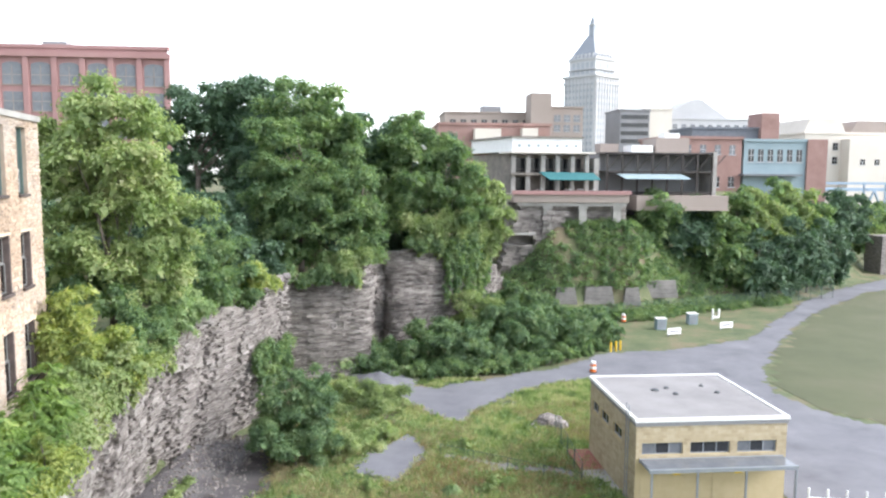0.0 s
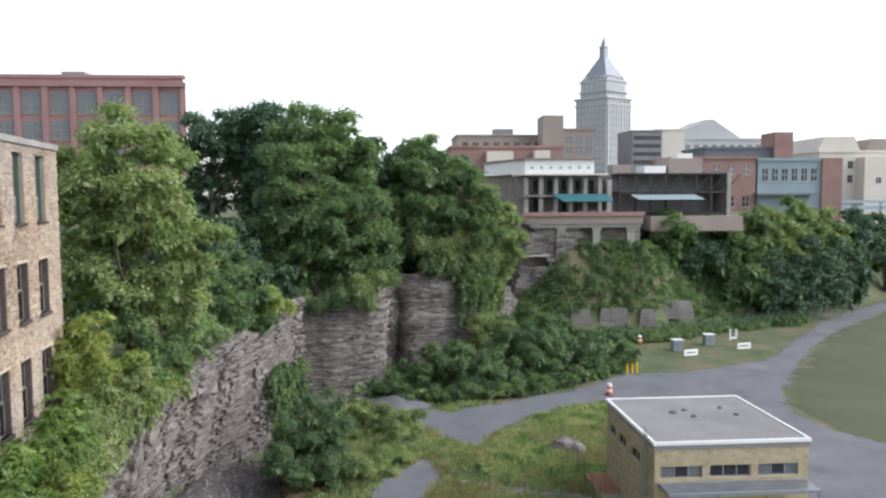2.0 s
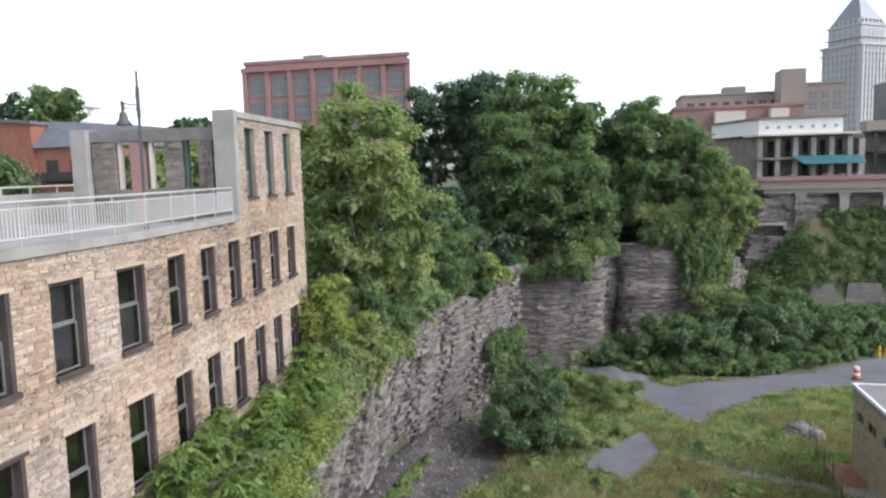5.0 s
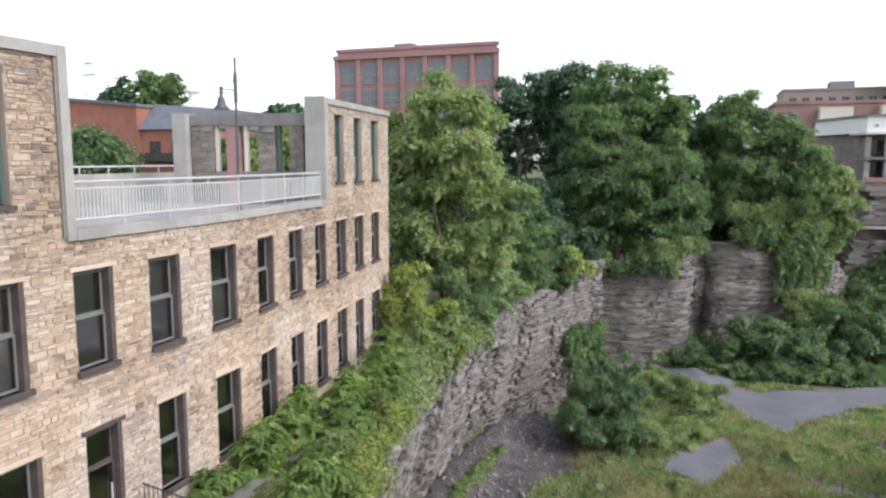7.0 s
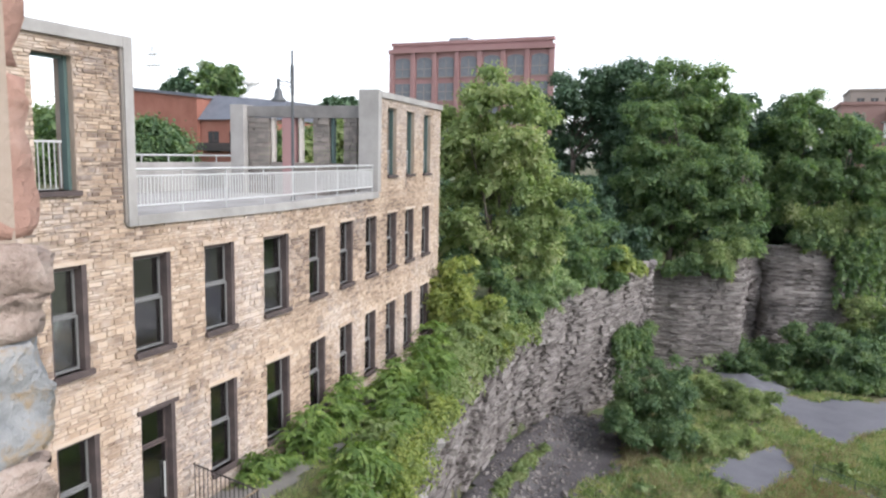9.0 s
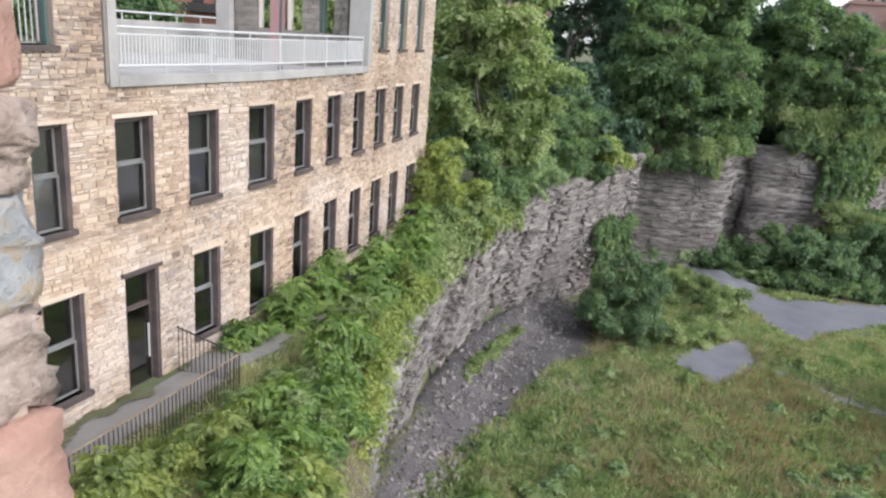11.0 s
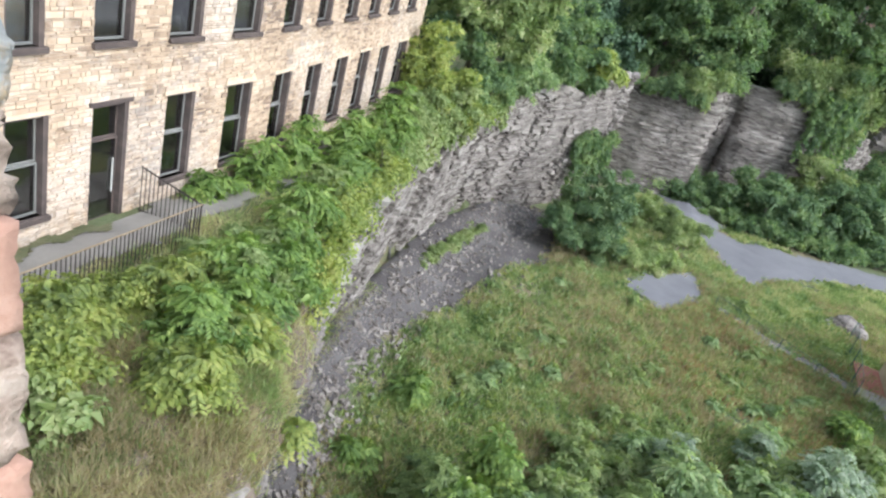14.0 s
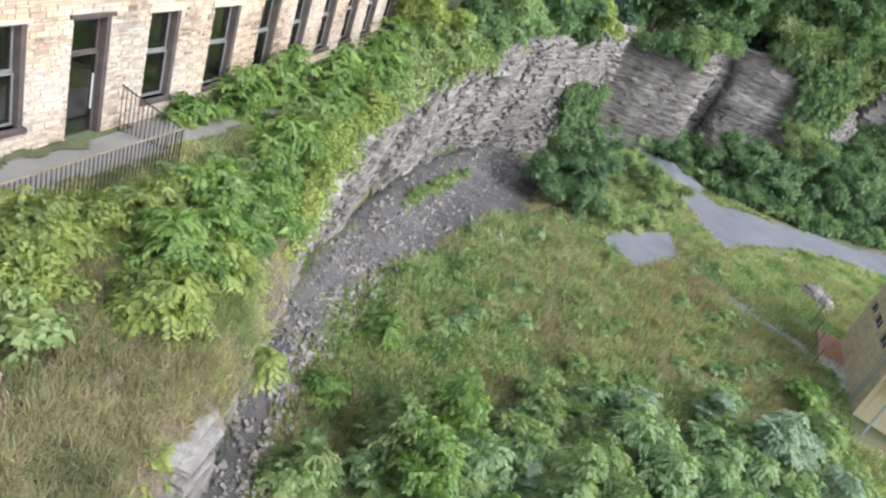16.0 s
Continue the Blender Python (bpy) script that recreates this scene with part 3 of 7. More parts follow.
# ---- cliffs ----
def cliff(name, line, tops, label, seed, foot=-0.5, back=2.2, bulge=0.5, talus=False):
    """A rock face of ledges: a rough backing sheet and, before it, beds of broken blocks."""
    rng = np.random.default_rng(seed)
    P = np.array(line, float)
    seg = np.linalg.norm(np.diff(P, axis=0), axis=1)
    cum = np.concatenate([[0], np.cumsum(seg)])
    u = np.arange(0, cum[-1], 0.3)
    xy = np.stack([np.interp(u, cum, P[:, 0]), np.interp(u, cum, P[:, 1])], 1)
    for _ in range(5):
        xy[1:-1] = (xy[:-2] + 2 * xy[1:-1] + xy[2:]) / 4
    t = unit(np.gradient(xy, axis=0))
    nrm = np.stack([t[:, 1], -t[:, 0]], 1)
    top = np.interp(u, cum, tops)

    def rim_at(s):
        return float(np.interp(s, u, top)) + 0.5 * noise.noise(Vector((s * 0.5, seed, 0))) + 0.25 * noise.noise(Vector((s * 2.3, seed, 4)))

    def face(s, z, rim):
        x, y = np.interp(s, u, xy[:, 0]), np.interp(s, u, xy[:, 1])
        nx, ny = np.interp(s, u, nrm[:, 0]), np.interp(s, u, nrm[:, 1])
        h = (z - foot) / (rim - foot)
        off = (0.75 if talus else 0.42) * noise.noise(Vector((s * 0.38, z * 0.13, seed + 3))) + 0.3 * noise.noise(Vector((s * 0.15, z * 0.5, seed + 7)))
        off += 0.16 * noise.noise(Vector((s * 1.3, z * 0.3, seed + 13)))
        under = 1.15 * float(np.interp(s, [0, 42, 60], [1, 1, 0])) if talus else 0
        off += bulge * (h - 0.7) + 2.4 * max(0, 0.16 - h) * (1 - under) - under * (1 - h)
        return x, y, nx, ny, off

    nv = 30
    V = np.zeros((len(u), nv + 2, 3))
    for i in range(len(u)):
        rim = rim_at(u[i])
        for j in range(nv):
            z = foot + (rim - foot) * j / (nv - 1)
            x, y, nx, ny, off = face(u[i], z, rim)
            V[i, j] = (x + nx * (off - 0.22), y + ny * (off - 0.22), z)
        V[i, nv] = (x - nx * back * 0.5, y - ny * back * 0.5, rim + (0.12 if talus and u[i] > 13 else -0.3))
        V[i, nv + 1] = (x - nx * back, y - ny * back, rim + (0.3 if talus and u[i] > 13 else -1.2))
    n = nv + 2
    a = (np.arange(len(u) - 1)[:, None] * n + np.arange(n - 1)[None]).ravel()
    f = np.stack([a, a + n, a + n + 1, a + 1], 1)
    ob = new(name, array_mesh(name, V.reshape(-1, 3), f, M["rock"]))
    tagged(ob, label, "cliff", kind="structure")
    beds = Bag()
    z = foot
    z_max = float(max(tops)) + 0.6
    while z < z_max:
        hgt = float(rng.choice([0.06, 0.09, 0.13, 0.19, 0.28], p=[.2, .3, .28, .15, .07]))
        proud = rng.normal(0, 0.04)
        s = rng.uniform(0, 0.5)
        while s < u[-1] - 0.2:
            w = float(rng.uniform(0.22, 1.3)) * (0.75 + hgt * 1.8)
            zt = z + 0.25 * noise.noise(Vector((s * 0.07, seed, 9)))
            rim = rim_at(s + w / 2)
            if zt + hgt * 0.5 < rim and rng.random() > 0.03:
                x, y, nx, ny, off = face(s + w / 2, zt, rim)
                off += proud + rng.normal(0, 0.024)
                tx, ty = -ny, nx
                yaw = rng.normal(0, 0.035)
                c, d = math.cos(yaw), math.sin(yaw)
                ax, ay, bx, by = tx * c - ty * d, tx * d + ty * c, nx * c - ny * d, nx * d + ny * c
                pts = []
                hw = w / 2 - rng.uniform(0.0, 0.025)
                for dz, k in ((0.012, 1.0), (hgt - 0.012, rng.uniform(0.9, 1.05))):
                    for p, q in ((-1, -1), (1, -1), (1, 1), (-1, 1)):
                        l = p * hw * k + rng.normal(0, 0.02)
                        o = off + (rng.normal(0, 0.018) if q > 0 else -0.5)
                        pts.append((x + ax * l + bx * o, y + ay * l + by * o, zt + dz + rng.normal(0, 0.015)))
                beds.solid(pts, ((3, 2, 1, 0), (4, 5, 6, 7), (0, 1, 5, 4), (1, 2, 6, 5), (2, 3, 7, 6), (3, 0, 4, 7)))
            s += w
        z += hgt
    part("rock_beds", beds, M["rock"], ob, "broken limestone ledges", kind="stuff")
    return ob


cliff("cliff_near", [(-3.9, 1), (-4.5, 5), (-4.95, 7.3), (-5.4, 9.6), (-6.3, 12.2), (-8.5, 16.8), (-9.9, 21.0), (-10.9, 25.4), (-12, 31), (-12.6, 37), (-12.4, 43), (-11.3, 48.5), (-9.6, 53), (-7.9, 59), (-7.6, 60.5), (-9, 61.5), (-13, 62)],
      [8.7, 8.7, 8.7, 8.7, 8.7, 8.6, 8.6, 8.8, 8.9, 8.7, 8.6, 9.0, 9.6, 10.6, 10.6, 10.6, 10.6], "layered pale grey limestone cliff", 3, talus=True)
rim_rocks = Bag()
rng_k = np.random.default_rng(61)
for i in range(60):
    y = rng_k.uniform(16, 25)
    x = np.interp(y, FOOT_Y, FOOT_X) + rng_k.uniform(-0.25, 0.35)
    r = rng_k.uniform(0.08, 0.26)
    m = Matrix.LocRotScale((x, y, 8.75 - rng_k.uniform(0, 1.0) ** 2), Euler((rng_k.normal() * 0.2, rng_k.normal() * 0.2, rng_k.random() * 6)), Vector((r * 1.5, r, r * rng_k.uniform(0.4, 0.8))))
    rim_rocks.box(-1, -0.8, -1, 0.9, 1, 0.9, m)
part("rim_rocks", rim_rocks, M["palerock"], bpy.data.objects["cliff_near"], "pale broken blocks along the cliff rim", kind="stuff")
cliff("cliff_middle", [(-14, 66), (-9, 66.3), (-5, 67), (-1.2, 68.6), (-0.4, 69.3), (-0.6, 71), (-1.2, 76), (-0.6, 79), (1.0, 80.4)], [9.4, 9.4, 9.3, 9.3, 9.3, 9.3, 9.3, 9.8, 10.4], "layered grey limestone bluff", 11, bulge=0.8)
cliff("cliff_far", [(-1, 84), (0.9, 80), (1.6, 79.3), (5, 80.2), (9.5, 82.5), (12, 86), (14.5, 92), (17, 98), (19, 104)], [10, 10.4, 10.6, 11, 11, 10.5, 8, 5, 4], "vine-hung grey limestone bluff", 23)


# ---- the old mill ----
FX = -13.3
BEND, TURN = 18.3, radians(6.72)
MID = [(8.0, 9.05), (10.33, 11.22), (12.52, 13.68), (14.92, 16.08), (17.43, 18.64), (20.14, 21.28), (22.56, 23.65), (24.93, 26.01), (27.23, 28.33), (29.52, 30.62), (31.89, 33.0)]
LOW = [(8.0, 9.05), (10.3, 11.37), (12.6, 13.7), (15.03, 16.1), (17.5, 18.66), (20.16, 21.28), (22.55, 23.63), (24.92, 25.99), (27.22, 28.29), (29.5, 30.55), (31.83, 33.0)]
HIGH = [(10.15, 11.1), (27.2, 28.26), (29.54, 30.61), (31.95, 33.05)]
DOOR = 2
openings = [(a, b, 14.16, 16.5) for a, b in MID]
openings += [(a, b, 9.4 if k == DOOR else 10.12, 12.62) for k, (a, b) in enumerate(LOW)]
openings += [(a, b, 18.1, 20.9) for a, b in HIGH]
Y0, Y1, NA, NB = 2.0, 34.7, 12.62, 26.0


def bent(x, y):
    """The front turns a few degrees inwards past BEND; y runs along it."""
    if y <= BEND:
        return x, y
    c, k = math.cos(TURN), math.sin(TURN)
    return FX + (x - FX) * c - (y - BEND) * k, BEND + (x - FX) * k + (y - BEND) * c


def bent_box(bag, x0, y0, z0, x1, y1, z1):
    """A box along the front, cut where the front turns."""
    for a, b in ((y0, min(y1, BEND)), (max(y0, BEND), y1)):
        if b - a > 1e-6:
            c = [bent(x0, a + 1e-9), bent(x1, a + 1e-9), bent(x1, b), bent(x0, b)]
            bag.solid([(*p, z0) for p in c] + [(*p, z1) for p in c], ((3, 2, 1, 0), (4, 5, 6, 7), (0, 1, 5, 4), (1, 2, 6, 5), (2, 3, 7, 6), (3, 0, 4, 7)))
    return bag


def bent_slab(x_in, z0, z1):
    c = [(-27, Y0 + 0.5), (x_in, Y0 + 0.5), (x_in, BEND), bent(x_in, Y1 - 0.6), bent(-27, Y1 - 0.6)]
    n = len(c)
    return Bag().solid([(*p, z0) for p in c] + [(*p, z1) for p in c], [tuple(range(n))[::-1], tuple(range(n, 2 * n))] + [(i, (i + 1) % n, n + (i + 1) % n, n + i) for i in range(n)])


def wall_top(y):
    return 17.25 if NA < y < NB else 21.25


mill = thing("mill_building", "roofless old stone mill with tall sash windows", "building", kind="structure")
core = Bag()
ys = sorted({Y0, Y1, NA, NB, *[v for o in openings for v in o[:2]]})
for a, b in zip(ys, ys[1:]):
    m = (a + b) / 2
    spans = sorted((o[2], o[3]) for o in openings if o[0] < m < o[1])
    z = 8.2
    for lo, hi in spans:
        if hi <= wall_top(m):
            bent_box(core, FX - 0.6, a, z, FX - 0.055, b, lo)
            z = hi
    bent_box(core, FX - 0.6, a, z, FX - 0.055, b, wall_top(m))
bent_box(core, -27, Y1 - 0.6, 8.2, FX - 0.6, Y1, 17.3)
core.box(-27, Y0, 8.2, FX - 0.6, Y0 + 0.5, 21.25)
core.box(-27.5, Y0, 8.2, -27, Y1, 17.2)
part("wall_core", core, M["mortar"], mill, kind="structure")

# concrete trim round the terrace notch and along the parapets
trim = Bag()
bent_box(trim, FX - 0.62, NA - 0.25, 17.22, FX + 0.06, NA, 21.5)
bent_box(trim, FX - 0.62, NA, 17.22, FX + 0.07, NB + 0.05, 17.46)
bent_box(trim, FX - 0.62, Y0, 21.25, FX + 0.05, NA - 0.25, 21.5)
bent_box(trim, FX - 0.62, NB + 0.3, 21.25, FX + 0.05, Y1 + 0.05, 21.5)
part("concrete_trim", trim, M["concrete"], mill, "pale cast concrete capping")
# no recess: a solid dark strip gives the groove's shade by colour
part("trim_groove", bent_box(Bag(), FX - 0.3, NA - 0.31, 17.3, FX + 0.012, NA - 0.25, 21.25), M["darkstone"], mill, "dark strip for the shade of the groove beside the concrete edge")
post = Bag()
bent_box(post, FX - 0.82, NB - 0.03, 17.462, FX + 0.04, NB + 0.3, 21.54)
part("concrete_pier", post, M["concrete"], mill, "square concrete pier beside the terrace")
part("terrace_floor", bent_slab(FX - 0.62, 16.95, 17.2), M["concrete"], mill)
# room walls and floors, coloured dark to look unlit
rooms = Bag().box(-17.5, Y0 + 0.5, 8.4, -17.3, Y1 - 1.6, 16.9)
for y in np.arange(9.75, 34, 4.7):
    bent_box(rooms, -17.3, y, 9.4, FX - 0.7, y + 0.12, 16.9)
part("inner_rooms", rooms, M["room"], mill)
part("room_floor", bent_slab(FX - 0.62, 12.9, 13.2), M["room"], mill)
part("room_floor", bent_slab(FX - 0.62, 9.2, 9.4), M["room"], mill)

# the ruined cross wall behind the terrace, with open window bays
RY = NB + 0.32


def ruin_box(bag, d0, d1, z0, z1, y0=0.0, y1=0.5):
    """A block of the cross wall, d0 to d1 behind the front."""
    return bent_box(bag, FX - d1, RY + y0, z0, FX - d0, RY + y1, z1)


rng_r = np.random.default_rng(52)
part("ruin_lintel", ruin_box(Bag(), 0.82, 3.95, 20.42, 20.92), M["oldconcrete"], mill, "weathered concrete beam")
part("ruin_lintel", ruin_box(Bag(), 3.97, 6.25, 20.46, 20.9), M["oldconcrete"], mill, "weathered concrete beam")
part("concrete_pier", ruin_box(Bag(), 6.15, 6.78, 17.2, 20.95, -0.3, 0.6), M["concrete"], mill)
for a, b in ((5.12, 6.1), (2.32, 3.04), (1.06, 1.66)):
    pier = Bag()
    z = 17.2
    while z < 20.4:
        zh = min(20.42, z + rng_r.uniform(0.09, 0.2))
        cuts = [a, *sorted(rng_r.uniform(a + 0.12, b - 0.12, 2)), b]
        for p, q in zip(cuts, cuts[1:]):
            if q - p > 0.05:
                ruin_box(pier, p + 0.006, q - 0.006, z + 0.006, zh - 0.004, 0.02 + rng_r.uniform(-0.03, 0.03), 0.48)
        z = zh
    part("ruin_pier", pier, M["darkstone"], mill, "dark rubble pier of the ruined cross wall")
part("brick_pier", ruin_box(Bag(), 3.94, 4.5, 17.2, 20.42, 0.05, 0.45), M["redpink"], mill, "pink brick pier")
for d in (5.0, 3.68, 2.2):
    part("steel_column", ruin_box(Bag(), d - 0.07, d + 0.07, 17.2, 20.42, 0.15, 0.35), M["cream"] if d > 3 else M["teal"], mill, "pale steel stanchion" if d > 3 else "green steel stanchion")
part("bay_wall", ruin_box(Bag(), 1.7, 5.1, 17.2, 18.55, 0.1, 0.4), M["darkstone"], mill, "low wall across the open bays")


def stones_of_wall():
    """Coursed rubble: flat stones of uneven length and thickness, each proud by its own amount."""
    rng = np.random.default_rng(5)
    out = []
    z = 8.3
    blocked = openings
    while z < 21.2:
        h = float(rng.choice([0.05, 0.065, 0.085, 0.11, 0.16], p=[.2, .3, .25, .17, .08]))
        y = 7.0 + rng.uniform(-0.3, 0)
        while y < Y1:
            w = float(rng.uniform(0.1, 0.38)) * (1.25 if h > 0.12 else 1.0)
            a, b = max(y, Y0), min(y + w, Y1)
            y += w
            z0, z1 = z, z + h
            for o in blocked:
                if z0 < o[3] and z1 > o[2] and a < o[1] and b > o[0]:
                    if a < o[0]:
                        b = o[0]
                    elif b > o[1]:
                        a = o[1]
                    else:
                        a = b
            if z1 > wall_top((a + b) / 2) - 0.02:
                if z0 > wall_top((a + b) / 2) - 0.08:
                    continue
                z1 = wall_top((a + b) / 2) - 0.02
            if a < NA and b > NA - 0.31 and z1 > 17.22:
                b = NA - 0.31
            if z1 > 17.22 and a < NB + 0.3 and b > NB - 0.02:
                a = NB + 0.3
            if b - a > 0.05 and z1 - z0 > 0.03:
                out.append((a, b, z0, z1))
        z += h
    return out


STONES = stones_of_wall()
near = [s for s in STONES if s[0] < 14.8 and s[1] > 9.0 and 12.4 < s[2] < 14.1][:300]
near_set = set(near)


def stone_shape(a, b, z0, z1, rng):
    g = 0.005
    a, b, z0, z1 = a + g, b - g, z0 + g, z1 - g
    d = FX - 0.03 + rng.uniform(-0.02, 0.016)
    j = lambda: rng.uniform(-0.009, 0.009)
    c = 0.009
    pts = [(FX - 0.1, a, z0), (FX - 0.1, b, z0), (FX - 0.1, b, z1), (FX - 0.1, a, z1)]
    pts += [(d + j(), a + c + j(), z0 + c + j()), (d + j(), b - c + j(), z0 + c + j()), (d + j(), b - c + j(), z1 - c + j()), (d + j(), a + c + j(), z1 - c + j())]
    pts = [(*bent(x, y), z) for x, y, z in pts]
    return pts, ((4, 5, 6, 7), (0, 1, 5, 4), (1, 2, 6, 5), (2, 3, 7, 6), (3, 0, 4, 7))


rest = Bag()
rng_s = np.random.default_rng(9)
for s in STONES:
    if s not in near_set:
        rest.solid(*stone_shape(*s, rng_s))
part("wall_stones", rest, M["stone"], mill, "tan and grey coursed rubble stone", kind="stuff")


def sash_window(y0, y1, z0, z1, no, blind=0.5, door=False):
    top = tagged(new(f"door_{no}" if door else f"window_{no}"), "dark weathered door with a light over it" if door else "tall sash window with dark weathered frame and grey panes", "door" if door else "window", kind="structure")
    top.location = (*bent(FX, y0), z0)
    top.rotation_euler = (0, 0, TURN if y0 > BEND else 0)
    w, h = y1 - y0, z1 - z0
    x0, x1 = -0.4, -0.10
    fr = Bag()
    fr.box(x0, 0, 0, x1, 0.07, h).box(x0, w - 0.13, 0, x1 + 0.08, w, h).box(x0, 0.07, h - 0.09, x1, w - 0.13, h)
    part("frame", fr, M["frame"], top)
    if not door:
        part("sill", Bag().box(-0.45, -0.05, -0.13, 0.07, w + 0.06, 0.0), M["frame"], top, "dark stone sill")
    part("lintel", Bag().box(-0.35, -0.12, h, 0.012, w + 0.12, h + 0.1), M["frame"] if door else M["stone"], top)
    mid = h * (0.70 if door else 0.52)
    sash = Bag()
    for lo, hi, x in ((mid, h - 0.09, -0.25), (0.0, mid, -0.2)):
        sash.box(x - 0.04, 0.07, lo, x, 0.12, hi).box(x - 0.04, w - 0.18, lo, x, w - 0.13, hi)
        sash.box(x - 0.04, 0.12, lo, x, w - 0.18, lo + 0.06).box(x - 0.04, 0.12, hi - 0.05, x, w - 0.18, hi)
    part("sash", sash, M["frame"] if door else M["sash"], top)
    for lo, hi, x in ((mid, h - 0.09, -0.27), (0.0, mid, -0.22)):
        p = part("pane", Bag().box(x - 0.006, 0.12, lo + 0.06, x, w - 0.18, hi - 0.05), M["glass"], top)
        p.visible_shadow = False
    if blind and not door:
        part("blind", Bag().box(-0.42, 0.07, 0.0, -0.41, w - 0.13, h * blind), M["blind"], top, "grey roller screen")
    if door:
        part("door_handle", Bag().tube((-0.16, w - 0.28, 0.75), (-0.16, w - 0.28, 1.7), 0.025, n=8), M["rail"], top)
    return top


no = 0
for k, (a, b) in enumerate(MID):
    no += 1
    sash_window(a, b, 14.16, 16.5, no, [0.5, 0.5, 0.53, 1.0, 0.5, 0.5, 0.8, 0.5, 1.0, 0.5, 0.5][k])
for k, (a, b) in enumerate(LOW):
    no += 1
    dr = k == DOOR
    sash_window(a, b, 9.4 if dr else 10.12, 12.62, no, [0.5, 0.55, 0.5, 0.5, 0.6, 0.5, 0.9, 0.5, 0.5, 0.5, 0.5][k], dr)
for a, b in HIGH:
    no += 1
    top = tagged(new(f"window_{no}"), "open glassless window with a green metal frame", "window", kind="structure")
    top.location = (*bent(FX, a), 18.1)
    top.rotation_euler = (0, 0, TURN if a > BEND else 0)
    w, h = b - a, 2.8
    part("frame", Bag().box(-0.36, 0, 0, -0.26, 0.06, h).box(-0.36, w - 0.08, 0, -0.2, w, h).box(-0.36, 0.06, h - 0.07, -0.26, w - 0.08, h), M["teal"], top)
    part("sill", Bag().box(-0.6, -0.05, -0.11, 0.06, w + 0.05, 0), M["frame"], top)
    bars = Bag().box(-0.33, 0.07, 1.0, -0.29, w - 0.13, 1.05)
    for i in range(6):
        bars.box(-0.32, 0.12 + i * (w - 0.3) / 5, 0.05, -0.3, 0.14 + i * (w - 0.3) / 5, 1.0)
    part("guard_bars", bars, M["rail"], top)

# terrace railing
railing = thing("terrace_railing", "pale galvanised railing with thin upright bars", "railing", kind="")
def rail_line(z, r):
    ends = [bent(FX - 0.2, y) for y in (NA, BEND, NB - 0.04)]
    return Bag().tube((*ends[0], z), (*ends[1], z), r).tube((*ends[1], z), (*ends[2], z), r)


part("top_rail", rail_line(18.52, 0.035), M["rail"], railing)
part("middle_rail", rail_line(18.36, 0.022), M["rail"], railing)
part("bottom_rail", rail_line(17.66, 0.028), M["rail"], railing)
bar_me = Bag().tube((0, 0, 0), (0, 0, 0.7), 0.019, n=6).mesh("bar", M["rail"])
for y in np.arange(NA + 0.1, NB - 0.1, 0.115):
    part("bar", bar_me, None, railing).location = (*bent(FX - 0.2, y), 17.66)
post_me = Bag().box(-0.02, -0.014, 0, 0.02, 0.014, 1.06).mesh("post", M["rail"])
for y in np.arange(NA + 0.06, NB, 1.66):
    part("post", post_me, None, railing).location = (*bent(FX - 0.2, y), 17.46)
back_rail = thing("rear_railing", "pale railing on low wall at the back of the terrace", "railing")
part("low_wall", Bag().box(-23.6, 22.0, 17.2, -23.3, 28.6, 18.45), M["concrete"], back_rail)
part("top_rail", Bag().tube((-23.4, 19.5, 18.75), (-23.4, 28.6, 18.75), 0.04), M["rail"], back_rail)
for y in np.arange(19.6, 28.6, 1.5):
    part("post", Bag().tube((-23.4, y, 17.2), (-23.4, y, 18.75), 0.03, n=6), M["rail"], back_rail)

# lamp post with a bell shade on the terrace edge
lamp = thing("street_lamp", "slender grey lamp post with a hanging bell shade", "street lamp", at=(-13.75, 19.5, 17.2))
part("base", Bag().lathe((0, 0, 0), [(0.14, 0), (0.14, 0.06), (0.09, 0.12), (0.08, 0.3)], 10), M["lamp_iron"], lamp)
part("pole", Bag().tube((0, 0, 0.3), (0, 0, 3.0), 0.055, 0.05, 10).tube((0, 0, 3.0), (0, 0, 4.97), 0.045, 0.035, 10).tube((0, 0, 3.6), (0, 0, 4.5), 0.06, n=10), M["lamp_iron"], lamp)
part("arm", Bag().tube((0, 0, 3.96), (0, -0.74, 3.96), 0.02).tube((0, 0, 3.84), (0, -0.74, 3.84), 0.015).tube((0, 0, 4.45), (0, -0.3, 3.98), 0.01).box(-0.03, -0.78, 3.78, 0.03, -0.68, 4.02), M["lamp_iron"], lamp)
part("shade", Bag().lathe((0, -0.73, 3.34), [(0.24, 0), (0.23, 0.04), (0.14, 0.14), (0.11, 0.32), (0.05, 0.4), (0.03, 0.48)], 14), M["lamp_iron"], lamp, "grey bell-shaped shade", smooth=True)

# iron fence and gate on the path
fence = thing("iron_fence", "dark iron picket fence with a pale top rope", "fence", at=(0, 0, 0))
FA, FB = Vector((-10.85, 6.0, 9.4)), Vector((-11.0, 14.0, 9.4))
part("rail", Bag().tube(FA + Vector((0, 0, 1.2)), FB + Vector((0, 0, 1.2)), 0.022), M["rust"], fence, "rust-brown top rail")
part("rail", Bag().tube(FA + Vector((0, 0, 0.25)), FB + Vector((0, 0, 0.25)), 0.018), M["iron"], fence)
picket = Bag().tube((0, 0, 0), (0, 0, 1.25), 0.014, n=5).mesh("picket", M["iron"])
for i in range(66):
    part("picket", picket, None, fence).location = FA.lerp(FB, i / 65) + Vector((0, 0, -0.05))
gate = thing("iron_gate", "rusty dark iron gate standing between wall and fence", "gate", at=(-13.1, 14.05, 9.4))
